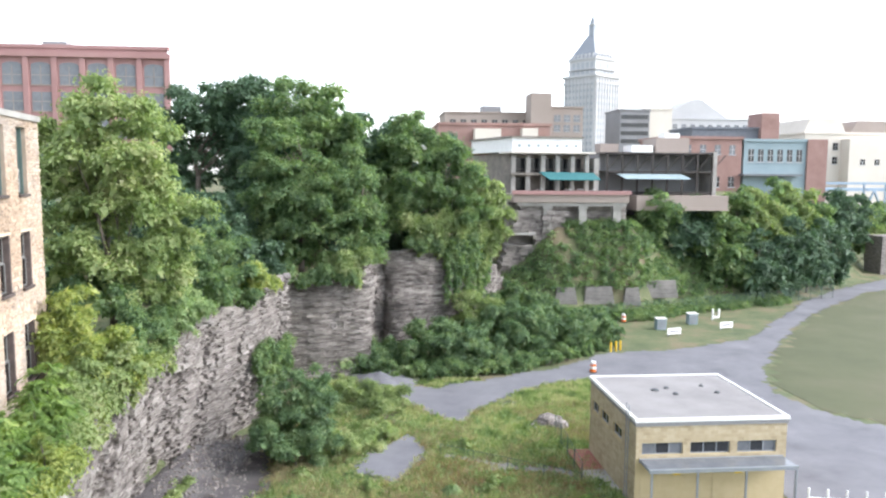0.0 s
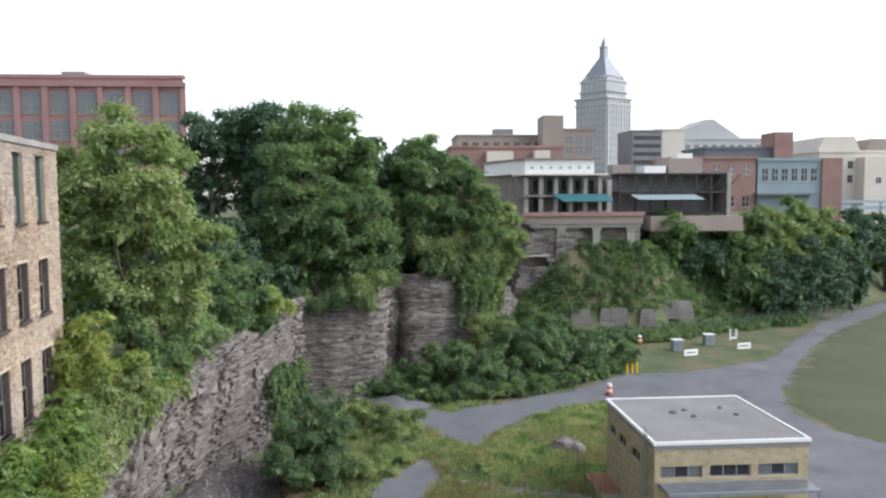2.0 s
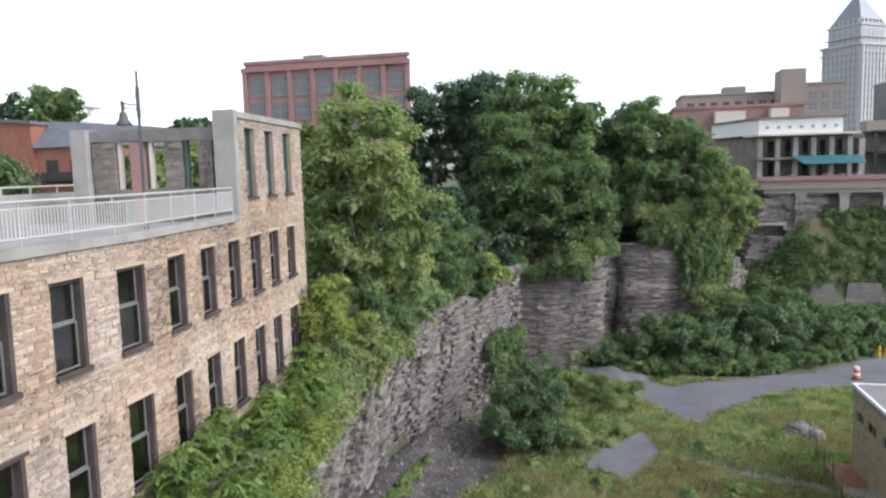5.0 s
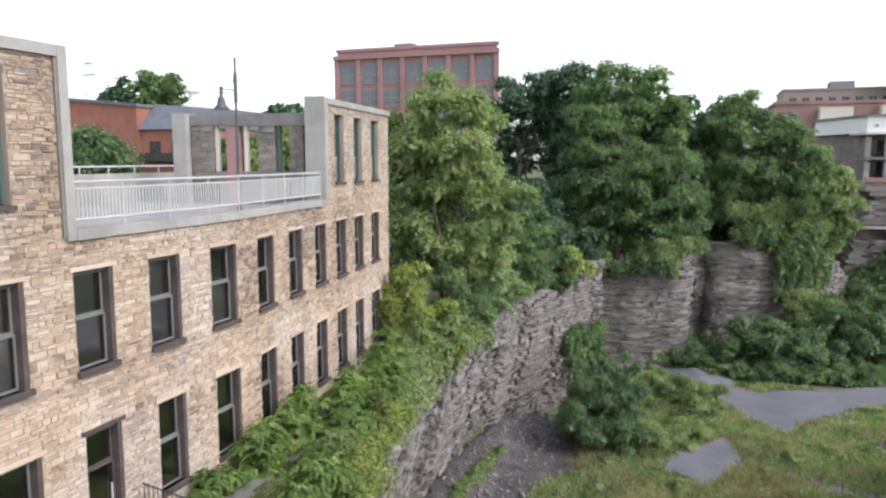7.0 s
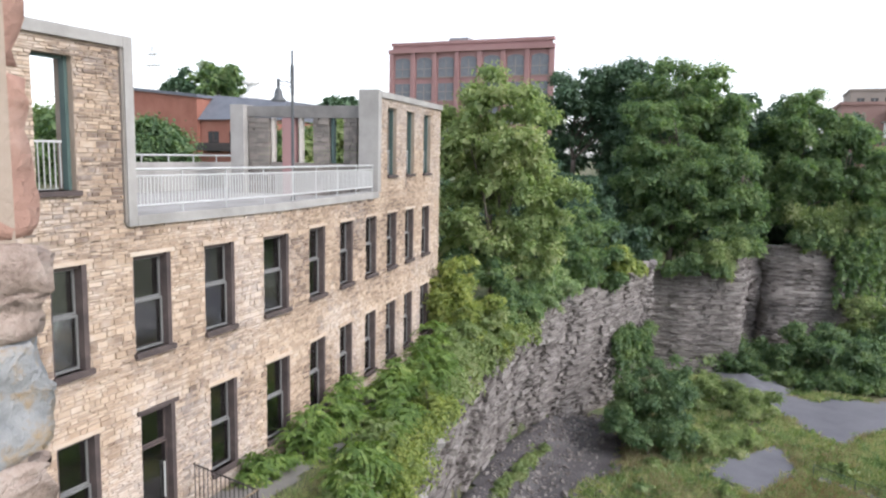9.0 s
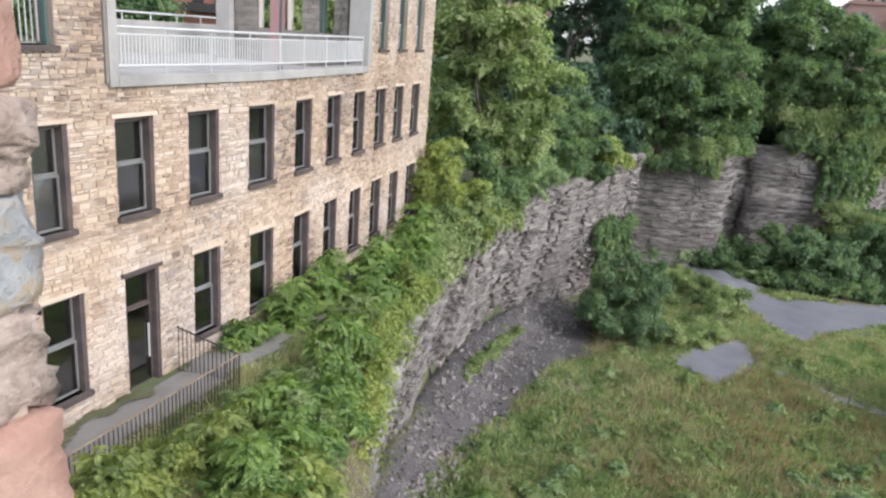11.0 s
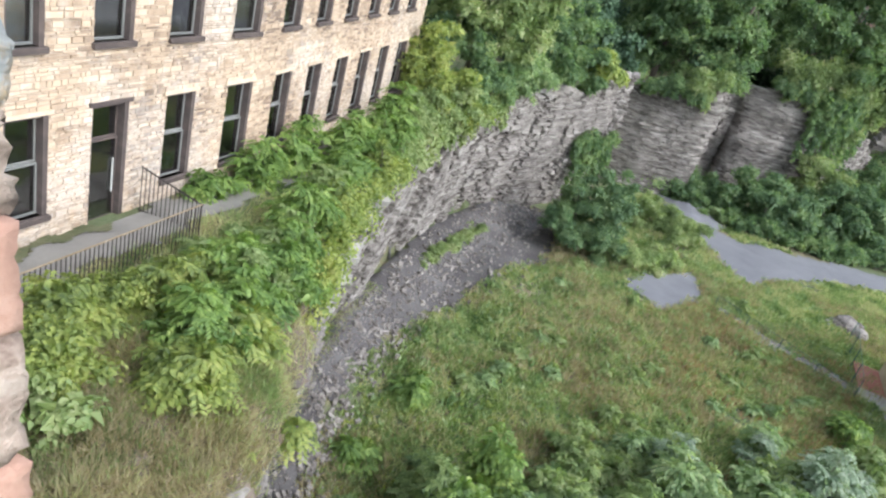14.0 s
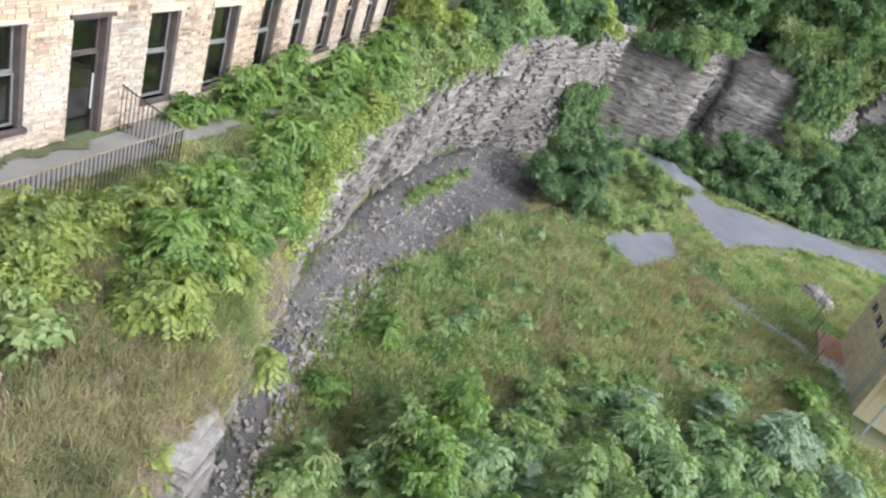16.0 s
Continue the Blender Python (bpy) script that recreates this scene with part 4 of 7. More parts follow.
part("rail", Bag().tube((0, 0, 1.45), (2.1, 0.0, 1.15), 0.02).tube((0, 0, 0.2), (2.1, 0.0, 0.2), 0.02), M["iron"], gate)
gp = Bag().tube((0, 0, 0), (0, 0, 1.0), 0.013, n=5).mesh("picket", M["iron"])
for i in range(15):
    o = part("picket", gp, None, gate)
    o.location, o.scale = (0.05 + i * 0.142, 0, 0.05), (1, 1, 1.45 - 0.022 * i)


# ---- buff-brick pump house on the gorge floor ----
house = thing("pump_house", "small flat-roofed buff brick utility building", "building", at=(14.55, 38.7, 0))
HW, HD, HH = 8.95, 8.85, 5.2
front = [(0.35, 2.75), (3.2, 5.55), (6.0, 8.35)]
hw = Bag()
xs = sorted({0.0, HW, *[v for f in front for v in f]})
for a, b in zip(xs, xs[1:]):
    if any(f[0] <= a and b <= f[1] for f in front):
        hw.box(a, 0, -0.5, b, 0.3, 3.25).box(a, 0, 3.95, b, 0.3, HH)
    else:
        hw.box(a, 0, -0.5, b, 0.3, HH)
side = [(2.4, 4.0), (4.9, 6.5), (7.0, 8.3)]
ys2 = sorted({0.3, HD, *[v for f in side for v in f]})
for a, b in zip(ys2, ys2[1:]):
    if any(f[0] <= a and b <= f[1] for f in side):
        hw.box(0, a, -0.5, 0.3, b, 3.2).box(0, a, 3.9, 0.3, b, HH)
    else:
        hw.box(0, a, -0.5, 0.3, b, HH)
hw.box(HW - 0.3, 0.3, -0.5, HW, HD, HH).box(0.3, HD - 0.3, -0.5, HW - 0.3, HD, HH)
part("wall", hw, M["yellow"], house, "buff wall", kind="")
rng_b = np.random.default_rng(21)
bricks = Bag()


def brick_row(hole, length, put):
    z = 0.0
    row = 0
    while z < HH - 0.1:
        x = -0.2 * (row % 2)
        while x < length:
            a, b = max(0, x), min(length, x + 0.4)
            cut = False
            for h0, h1, l0, l1 in hole:
                if z + 0.2 > l0 and z < l1:
                    if a < h0 < b:
                        b = h0
                    elif a < h1 < b:
                        a = h1
                    elif a >= h0 and b <= h1:
                        cut = True
            if not cut and b - a > 0.04:
                put(a + 0.008, b - 0.008, z + 0.008, z + 0.192, rng_b.uniform(0.006, 0.014))
            x += 0.4
        z += 0.2
        row += 1


brick_row([(a, b, 3.25, 3.95) for a, b in front] + [(0.0, HW, -1, 2.9)], HW, lambda a, b, c, d, e: bricks.box(a, -e, c, b, 0.0, d))
brick_row([(a, b, 3.2, 3.9) for a, b in side], HD, lambda a, b, c, d, e: bricks.box(-e, a, c, 0.0, b, d))
part("block_course", bricks, M["ybrick"], house, "buff block courses", kind="stuff")
part("roof", Bag().box(0.1, 0.1, HH, HW - 0.1, HD - 0.1, HH + 0.12), M["yroof"], house, "grey felt flat roof")
edge = Bag().box(-0.1, -0.1, HH - 0.02, HW + 0.1, 0.06, HH + 0.17).box(-0.1, HD - 0.06, HH - 0.02, HW + 0.1, HD + 0.1, HH + 0.17)
edge.box(-0.1, 0.06, HH - 0.02, 0.06, HD - 0.06, HH + 0.17).box(HW - 0.06, 0.06, HH - 0.02, HW + 0.1, HD - 0.06, HH + 0.17)
fascia = Bag().box(-0.06, -0.06, HH - 0.26, HW + 0.06, 0.0, HH - 0.02).box(-0.06, 0.0, HH - 0.26, 0.0, HD, HH - 0.02)
part("fascia", fascia, M["greybld"], house, "grey fascia board below the roof edge")
part("roof_edge", edge, M["white"], house, "white metal roof edge")
for f in front:
    w = new("window")
    w.parent = house
    w.location = (f[0], 0, 3.25)
    L = f[1] - f[0]
    part("window_frame", Bag().box(0, 0.1, 0, L, 0.2, 0.06).box(0, 0.1, 0.64, L, 0.2, 0.7).box(0, 0.1, 0.06, 0.06, 0.2, 0.64).box(L - 0.06, 0.1, 0.06, L, 0.2, 0.64).box(L / 3, 0.1, 0.06, L / 3 + 0.06, 0.2, 0.64).box(2 * L / 3, 0.1, 0.06, 2 * L / 3 + 0.06, 0.2, 0.64), M["steel"], w)
    for i in range(3):
        part("pane", Bag().box(i * L / 3 + 0.06, 0.14, 0.06, (i + 1) * L / 3, 0.16, 0.64), M["dglass"] if i == 1 or f[0] == 3.2 else M["gglass"], w)
for f in side:
    w = new("window")
    w.parent = house
    w.location = (0, f[0], 3.2)
    L = f[1] - f[0]
    part("window_frame", Bag().box(0.1, 0, 0, 0.2, L, 0.06).box(0.1, 0, 0.64, 0.2, L, 0.7).box(0.1, 0, 0.06, 0.2, 0.06, 0.64).box(0.1, L - 0.06, 0.06, 0.2, L, 0.64).box(0.1, L / 2, 0.06, 0.2, L / 2 + 0.06, 0.64), M["steel"], w)
    for i in range(2):
        part("pane", Bag().box(0.14, i * L / 2 + 0.06, 0.06, 0.16, (i + 1) * L / 2, 0.64), M["dglass"], w)
can = Bag().box(0.2, -1.7, 2.85, HW - 0.2, -1.55, 3.05).box(0.2, -0.15, 2.85, HW - 0.2, -0.02, 3.05)
for x in np.arange(0.2, HW - 0.2, 0.5):
    can.box(x, -1.55, 2.9, x + 0.06, -0.15, 3.0)
part("canopy_frame", can, M["steel"], house, "grey steel canopy frame")
for x in (0.3, 2.9, 5.7, HW - 0.35):
    part("canopy_post", Bag().box(x, -1.68, 0, x + 0.1, -1.58, 2.85), M["steel"], house)
part("canopy_sheet", Bag().box(0.25, -1.55, 3.0, HW - 0.25, -0.05, 3.03), M["gglass"], house)
for a, b in ((0.3, 4.3), (4.6, 8.6)):
    part("garage_door", Bag().box(a, -0.03, 0, b, 0.0, 2.75), M["yellow"], house, "yellow roller door")
for x in (2.2, 5.9):
    part("warning_sign", Bag().box(x, -0.06, 2.05, x + 0.45, -0.035, 2.6), M["yellowpaint"], house)
for x, y, s in ((3.2, 5.5, 0.3), (4.2, 4.6, 0.22), (4.1, 5.9, 0.2), (6.6, 6.2, 0.18), (7.0, 4.7, 0.2)):
    part("roof_vent", Bag().lathe((x, y, HH + 0.11), [(s * 0.9, 0), (s * 0.9, 0.06), (s * 0.5, 0.12), (s * 0.2, 0.14)], 8), M["lamp_iron"], house)
ladder = Bag()
for y in (0.75, 1.15):
    ladder.tube((-0.2, y, 0.4), (-0.2, y, 6.0), 0.03, n=6)
for z in np.arange(0.7, 5.9, 0.3):
    ladder.tube((-0.2, 0.75, z), (-0.2, 1.15, z), 0.018, n=5)
part("ladder", ladder, M["steel"], house, "grey steel wall ladder")

# yard beside the pump house
tagged(new("yard_slab", Bag().box(12.9, 40.0, -0.3, 14.5, 44.0, 0.22).mesh("yard_slab", M["concrete"])), "pale concrete slab beside the pump house", "slab", kind="structure")
tagged(new("brick_paving", Bag().box(13.0, 44.0, -0.3, 14.5, 47.6, 0.2).mesh("brick_paving", M["red"])), "red brick paved strip", "paving", kind="structure")
loose = Bag()
rng_l = np.random.default_rng(31)
for i in range(4600):
    y = rng_l.uniform(6, 52)
    x = np.interp(y, FOOT_Y, FOOT_X) + abs(rng_l.normal()) * np.interp(y, [0, 20, 30, 40, 52], [0.7, 0.8, 1.2, 2.2, 1.6]) + rng_l.uniform(-0.9, 0.8)
    r = 0.02 + 0.09 * rng_l.random() ** 4
    m = Matrix.LocRotScale((x, y, z_at(x, y) + 0.09 + r * 0.2), Euler(rng_l.random(3) * 6), Vector((r * rng_l.uniform(0.8, 1.8), r * rng_l.uniform(0.8, 1.5), r * rng_l.uniform(0.5, 0.9))))
    loose.box(-1, -0.8, -1, 0.9, 1, 0.9, m)
tagged(new("loose_stones", loose.mesh("loose_stones", M["rock"])), "small grey stones fallen from the cliff", "stones", kind="stuff")
heap = grid_mesh("gravel_heap", np.arange(-2.5, 4.5, 0.3), np.arange(63.0, 69.5, 0.3), M["gravel"], 0.03)
for v in heap.vertices:
    d = ((v.co.x - 0.9) / 3.0) ** 2 + ((v.co.y - 66.2) / 2.6) ** 2
    v.co.z += 0.5 * max(0, 1 - d) * (1 + 0.9 * noise.noise(v.co * 0.9)) - (0.3 if d > 1.1 else 0) + 0.08 * noise.noise(v.co * 2)
tagged(new("gravel_heap", heap), "low spread heap of grey gravel", "gravel heap", kind="structure")
rocks = Bag()
for i in range(34):
    x, y, r = 13.3 + RNG.normal() * 0.75, 53.0 + RNG.normal() * 0.5, RNG.uniform(0.15, 0.45)
    if abs(x - 13.3) < 0.6:
        r *= 1.5
    rocks.lathe((x, y, -0.1), [(r, 0), (r * 1.05, r * 0.5), (r * 0.7, r * 1.1), (r * 0.2, r * 1.3)], 7)
tagged(new("rubble_heap", rocks.mesh("rubble_heap", M["rock"])), "heap of pale grey broken stone", "rubble", kind="stuff")
chain = thing("wire_fence", "low green wire fence across the meadow", "fence")
cf = [Vector((12.5, 42.2, 0)), Vector((13.0, 51.0, 0))]
cf2 = [Vector((12.5, 42.2, 0)), Vector((4.2, 47.6, 0))]
for a, b, hh in ((cf[0], cf[1], 1.5), (cf2[0], cf2[1], 0.8)):
    n = int((b - a).length / 2)
    for i in range(n + 1):
        p = a.lerp(b, i / n)
        part("post", Bag().tube((p.x, p.y, -0.2), (p.x, p.y, hh), 0.03, n=6), M["chain"], chain)
    part("top_wire", Bag().tube(a + Vector((0, 0, hh)), b + Vector((0, 0, hh)), 0.02, n=5), M["chain"], chain)
    for k in range(1, 5):
        part("wire", Bag().tube(a + Vector((0, 0, hh * k / 5)), b + Vector((0, 0, hh * k / 5)), 0.008, n=4), M["chain"], chain)
white_fence = thing("white_fence", "row of white posts beside the gravel yard", "fence")
for i in range(14):
    part("post", Bag().tube((24.6 + i * 1.0, 38.0 - i * 0.25, -0.2), (24.6 + i * 1.0, 38.0 - i * 0.25, 1.3), 0.06, n=8), M["white"], white_fence)
part("top_rail", Bag().tube((24.6, 38.0, 0.75), (37.6, 34.75, 0.75), 0.035, n=6), M["white"], white_fence)

# signs, cabinets, cones
for x, y, a in ((35.3, 82.6, -14), (43.4, 85.8, -12)):
    s = thing("banner_sign", "low white banner sign on short legs", "sign", "banner signs", at=(x, y, 0))
    s.rotation_euler = (0, 0, radians(-a + 0))
    part("panel", Bag().box(-0.95, -0.04, 0.25, 0.95, 0.04, 1.0), M["white"], s)
    for u in (-0.85, 0.8):
        part("leg", Bag().box(u, -0.03, -0.2, u + 0.05, 0.03, 0.25), M["steel"], s)
    part("lettering", Bag().box(-0.7, -0.05, 0.55, 0.6, -0.041, 0.7), M["gglass"], s)
for x, y in ((35.2, 86.6), (40.6, 89.6)):
    s = thing("utility_cabinet", "grey-green metal utility cabinet", "cabinet", "utility cabinets", at=(x, y, 0))
    part("body", Bag().box(-0.6, -0.45, -0.1, 0.6, 0.45, 1.35), M["bluegrey"], s)
    part("lid", Bag().box(-0.66, -0.5, 1.35, 0.66, 0.5, 1.45), M["white"], s)
    part("door", Bag().box(-0.5, -0.48, 0.1, 0.5, -0.45, 1.25), M["steel"], s)
s = thing("pipe_vent", "white curved pipe standing in the grass", "pipe", at=(45.0, 92.0, 0))
part("pipe", Bag().tube((-0.45, 0, -0.2), (-0.45, 0, 1.5), 0.14).tube((-0.45, 0, 0.35), (0.4, 0, 0.35), 0.16).tube((0.4, 0, 0.3), (0.4, 0, 1.5), 0.14), M["white"], s)
for x, y in ((20.8, 67.4), (32.0, 91.0)):
    s = thing("traffic_drum", "orange and white traffic drum", "traffic drum", "traffic drums", at=(x, y, 0.05))
    part("base", Bag().lathe((0, 0, 0), [(0.42, 0), (0.42, 0.08), (0.3, 0.1)], 12), M["iron"], s)
    for i in range(4):
        part("band", Bag().lathe((0, 0, 0.1 + i * 0.25), [(0.31 - i * 0.02, 0), (0.3 - i * 0.02, 0.25)], 12), M["orange"] if i % 2 == 0 else M["white"], s)
for x in (25.2, 25.9, 26.5):
    s = thing("bollard", "yellow painted steel bollard", "bollard", "yellow bollards", at=(x, 75.4 + (x - 25) * 0.5, 0))
    part("post", Bag().lathe((0, 0, -0.2), [(0.11, 0), (0.11, 1.2), (0.06, 1.3)], 10), M["yellowpaint"], s)
fence2 = thing("chain_link_fence", "grey-green chain link fence below the slope", "fence")
a, b = Vector((28, 92, 0)), Vector((72, 108, 0))
for i in range(19):
    p = a.lerp(b, i / 18)
    part("post", Bag().tube((p.x, p.y, -0.2), (p.x, p.y, 2.0), 0.04, n=6), M["chain"], fence2)
for k in range(9):
    part("wire", Bag().tube(a + Vector((0, 0, 0.2 + k * 0.22)), b + Vector((0, 0, 0.2 + k * 0.22)), 0.016, n=4), M["chain"], fence2)


# ---- buildings on the rim and beyond ----
def windows_on(parent, axis, at, u0, u1, z0, z1, cols, rows, w, h, mat, frame_mat=None, out=-1, arch=False):
    """Rows of windows on a facade: axis 'y' is a facade facing -y at y=at, 'x' one facing +-x."""
    for r in range(rows):
        zc = z0 + (z1 - z0) * (r + 0.5) / rows
        for c in range(cols):
            uc = u0 + (u1 - u0) * (c + 0.5) / cols
            win = new("window")
            win.parent = parent
            g, p = Bag(), Bag()
            for bag, ww, hh, d0, d1 in ((p, w, h, -0.02, 0.04), (g, w + 0.3, 0.18, -0.02, 0.16)):
                lo = zc - h / 2 if bag is p else zc - h / 2 - 0.18
                hi = lo + hh
                lo2, hi2 = sorted((at + out * d0, at + out * d1))
                if axis == "y":
                    bag.box(uc - ww / 2, lo2, lo, uc + ww / 2, hi2, hi)
                else:
                    bag.box(lo2, uc - ww / 2, lo, hi2, uc + ww / 2, hi)
            if h > 1.2:
                lo2, hi2 = sorted((at + out * 0.02, at + out * 0.1))
                if axis == "y":
                    g.box(uc - w / 2, lo2, zc - 0.05, uc + w / 2, hi2, zc + 0.05).box(uc - 0.05, lo2, zc - h / 2, uc + 0.05, hi2, zc + h / 2)
                else:
                    g.box(lo2, uc - w / 2, zc - 0.05, hi2, uc + w / 2, zc + 0.05).box(lo2, uc - 0.05, zc - h / 2, hi2, uc + 0.05, zc + h / 2)
            part("pane", p, mat, win)
            part("sill", g, frame_mat or M["limestone"], win)


def block(name, label, x0, y0, x1, y1, z0, z1, mat, roof=None, parapet=0.6):
    b = thing(name, label, "building")
    part("wall", Bag().box(x0, y0, z0, x1, y1, z1), mat, b)
    r = Bag().box(x0 - 0.3, y0 - 0.3, z1, x1 + 0.3, y0 + 0.4, z1 + parapet).box(x0 - 0.3, y1 - 0.4, z1, x1 + 0.3, y1 + 0.3, z1 + parapet)
    r.box(x0 - 0.3, y0 + 0.4, z1, x0 + 0.4, y1 - 0.4, z1 + parapet).box(x1 - 0.4, y0 + 0.4, z1, x1 + 0.3, y1 - 0.4, z1 + parapet)
    r.box(x0 + 0.4, y0 + 0.4, z1, x1 - 0.4, y1 - 0.4, z1 + 0.15)
    part("roof", r, roof or mat, b)
    return b


# pink-red warehouse
wh = thing("warehouse", "long pink-red brick warehouse with arched windows", "building")
part("wall", Bag().solid([(-69, 132, 14), (-36.2, 132, 14), (-42.5, 150, 14), (-69, 150, 14), (-69, 132, 40.1), (-36.2, 132, 40.1), (-42.5, 150, 40.1), (-69, 150, 40.1)],
     ((3, 2, 1, 0), (4, 5, 6, 7), (0, 1, 5, 4), (1, 2, 6, 5), (2, 3, 7, 6), (3, 0, 4, 7))), M["redpink"], wh)
part("roof", Bag().box(-69.2, 131.8, 40.1, -36.0, 133.0, 40.7), M["redpink"], wh)
for i in range(8):
    x = -69 + i * 32.8 / 7 - 0.45
    part("pilaster", Bag().box(x, 131.5, 14, x + 0.9, 131.9, 38.6), M["redpink"], wh)
part("cornice", Bag().box(-69.6, 131.3, 38.6, -35.7, 131.95, 39.4), M["redpink"], wh)
windows_on(wh, "y", 132, -69, -36.2, 20, 37.8, 7, 4, 3.2, 3.2, M["gglass"], M["tan"])
for i in range(7):
    x = -69 + (i + 0.5) * 32.8 / 7
    part("arch", Bag().solid([(x + 1.6 * math.cos(math.pi * k / 8), 131.93, 37.17 + 0.55 * math.sin(math.pi * k / 8)) for k in range(9)] + [(x + 1.6 * math.cos(math.pi * k / 8), 132.02, 37.17 + 0.55 * math.sin(math.pi * k / 8)) for k in range(9)],
         [tuple(range(9))[::-1], tuple(range(9, 18))]), M["gglass"], wh)
part("roof_hut", Bag().box(-58.5, 136, 40.1, -54.5, 142, 41.9), M["greybld"], wh)

# low red-brick house behind the terrace
rb = thing("brick_house", "old red brick house with a slate roof", "building")
part("wall", Bag().solid([(-66, 58, 14), (-52.4, 58, 14), (-52.4, 70, 14), (-66, 70, 14), (-66, 58, 25.5), (-52.4, 58, 24.2), (-52.4, 70, 24.2), (-66, 70, 25.5)],
     ((3, 2, 1, 0), (4, 5, 6, 7), (0, 1, 5, 4), (1, 2, 6, 5), (2, 3, 7, 6), (3, 0, 4, 7))), M["red"], rb)
part("roof_edge", Bag().solid([(-66.1, 57.8, 25.5), (-52.2, 57.8, 24.2), (-52.2, 70, 24.2), (-66.1, 70, 25.5), (-66.1, 57.8, 25.8), (-52.2, 57.8, 24.5), (-52.2, 70, 24.5), (-66.1, 70, 25.8)],
     ((3, 2, 1, 0), (4, 5, 6, 7), (0, 1, 5, 4), (1, 2, 6, 5), (2, 3, 7, 6), (3, 0, 4, 7))), M["slate"], rb, "thin slate roof edge")
part("wall_low", Bag().box(-52.4, 58.4, 14, -43.5, 70, 22.0), M["red"], rb)
part("roof_low", Bag().solid([(-52.35, 58.0, 22.0), (-43.2, 58.0, 22.0), (-43.2, 70, 22.0), (-52.35, 70, 22.0), (-52.35, 60.6, 24.6), (-43.2, 60.6, 23.9), (-43.2, 67, 23.9), (-52.35, 67, 24.6)],
     ((3, 2, 1, 0), (4, 5, 6, 7), (0, 1, 5, 4), (1, 2, 6, 5), (2, 3, 7, 6), (3, 0, 4, 7))), M["slate"], rb, "steep grey slate roof")
windows_on(rb, "y", 58.4, -52.0, -44.0, 18.4, 21.4, 3, 1, 1.3, 1.9, M["dglass"], M["frame"])
part("balcony", Bag().box(-52, 57.2, 18.9, -47.6, 58.4, 19.05).box(-52, 57.2, 19.05, -47.6, 57.26, 19.7), M["iron"], rb)
cup = thing("cupola", "small brick cupola with a white top on a far roof", "cupola", at=(-69.2, 88, 22.5))
part("shaft", Bag().box(-1.1, -1.1, -9, 1.1, 1.1, 4.0), M["redpink"], cup)
part("top", Bag().lathe((0, 0, 4), [(1.7, 0), (1.7, 0.3), (0.7, 0.9), (0.7, 2), (1.3, 2.2), (1.3, 2.5), (0.2, 2.9)], 10), M["white"], cup)
mast = thing("radio_mast", "thin pale lattice mast far behind the roofs", "mast", at=(-180, 180, 20))
mm = Bag()
for dx, dy in ((-2, -2), (2, -2), (2, 2), (-2, 2)):
    mm.tube((dx, dy, -5), (dx * 0.15, dy * 0.15, 31), 0.16, n=4)
for k in range(9):
    z0, s = k * 3.6, 2 * (1 - k / 10.5)
    mm.tube((-s, -s, z0), (s, -s, z0 + 3.2), 0.1, n=4).tube((s, -s, z0), (-s, -s, z0 + 3.2), 0.1, n=4)
mm.box(-3, -0.2, 25, 3, 0.2, 25.5).box(-2, -0.2, 28.5, 2, 0.2, 29)
part("lattice", mm, M["rail"], mast)

# restaurant terrace house over the cliff
inn = thing("terrace_house", "two-storey house with open verandas and a pale parapet", "building")
HULL = ((3, 2, 1, 0), (4, 5, 6, 7), (0, 1, 5, 4), (1, 2, 6, 5), (2, 3, 7, 6), (3, 0, 4, 7))


def prism(corners, z0, z1):
    return Bag().solid([(x, y, z0) for x, y in corners] + [(x, y, z1) for x, y in corners], HULL)


part("wall", prism([(19.8, 108), (31.6, 108), (31.6, 124), (15.6, 119)], 12, 22.3), M["darkstone"], inn)
part("parapet", prism([(19.5, 105.2), (29.8, 105.2), (29.8, 122), (15.2, 118)], 22.5, 24.5), M["white"], inn, "pale blue-white parapet")
part("cornice", prism([(19.3, 104.9), (30.1, 104.9), (30.1, 122.3), (14.8, 118)], 24.5, 24.75), M["darkstone"], inn)
part("eave", prism([(19.3, 104.4), (31.8, 104.4), (31.8, 109), (18.2, 109)], 22.25, 22.5), M["cream"], inn)
for i in range(7):
    part("vent_hole", Bag().box(20.4 + i * 1.4, 105.1, 23.2, 20.75 + i * 1.4, 105.19, 23.55), M["bluegrey"], inn)
part("upper_floor", prism([(19.3, 105.0), (32.2, 105.0), (32.2, 108), (18.6, 108)], 19.1, 19.4), M["darkstone"], inn)
for x in (19.5, 21.7, 23.9, 26.1, 28.3, 30.5):
    part("veranda_post", Bag().box(x, 105.4, 16.4, x + 0.6, 106.0, 22.0), M["concrete"], inn)
    part("veranda_rail", Bag().box(x + 0.7, 105.6, 19.9, x + 2.0, 105.68, 20.0), M["iron"], inn)
part("end_wall", Bag().box(31.8, 105.2, 14, 32.5, 122, 21.6), M["concrete"], inn)
part("awning", Bag().solid([(23.4, 104.8, 19.5), (31.6, 104.8, 19.4), (32.0, 102.5, 18.4), (24.6, 102.5, 18.4), (23.4, 104.8, 19.6), (31.6, 104.8, 19.5), (32.0, 102.5, 18.5), (24.6, 102.5, 18.5)],
     ((3, 2, 1, 0), (4, 5, 6, 7), (0, 1, 5, 4), (1, 2, 6, 5), (2, 3, 7, 6), (3, 0, 4, 7))), M["awning"], inn, "teal canvas awning")
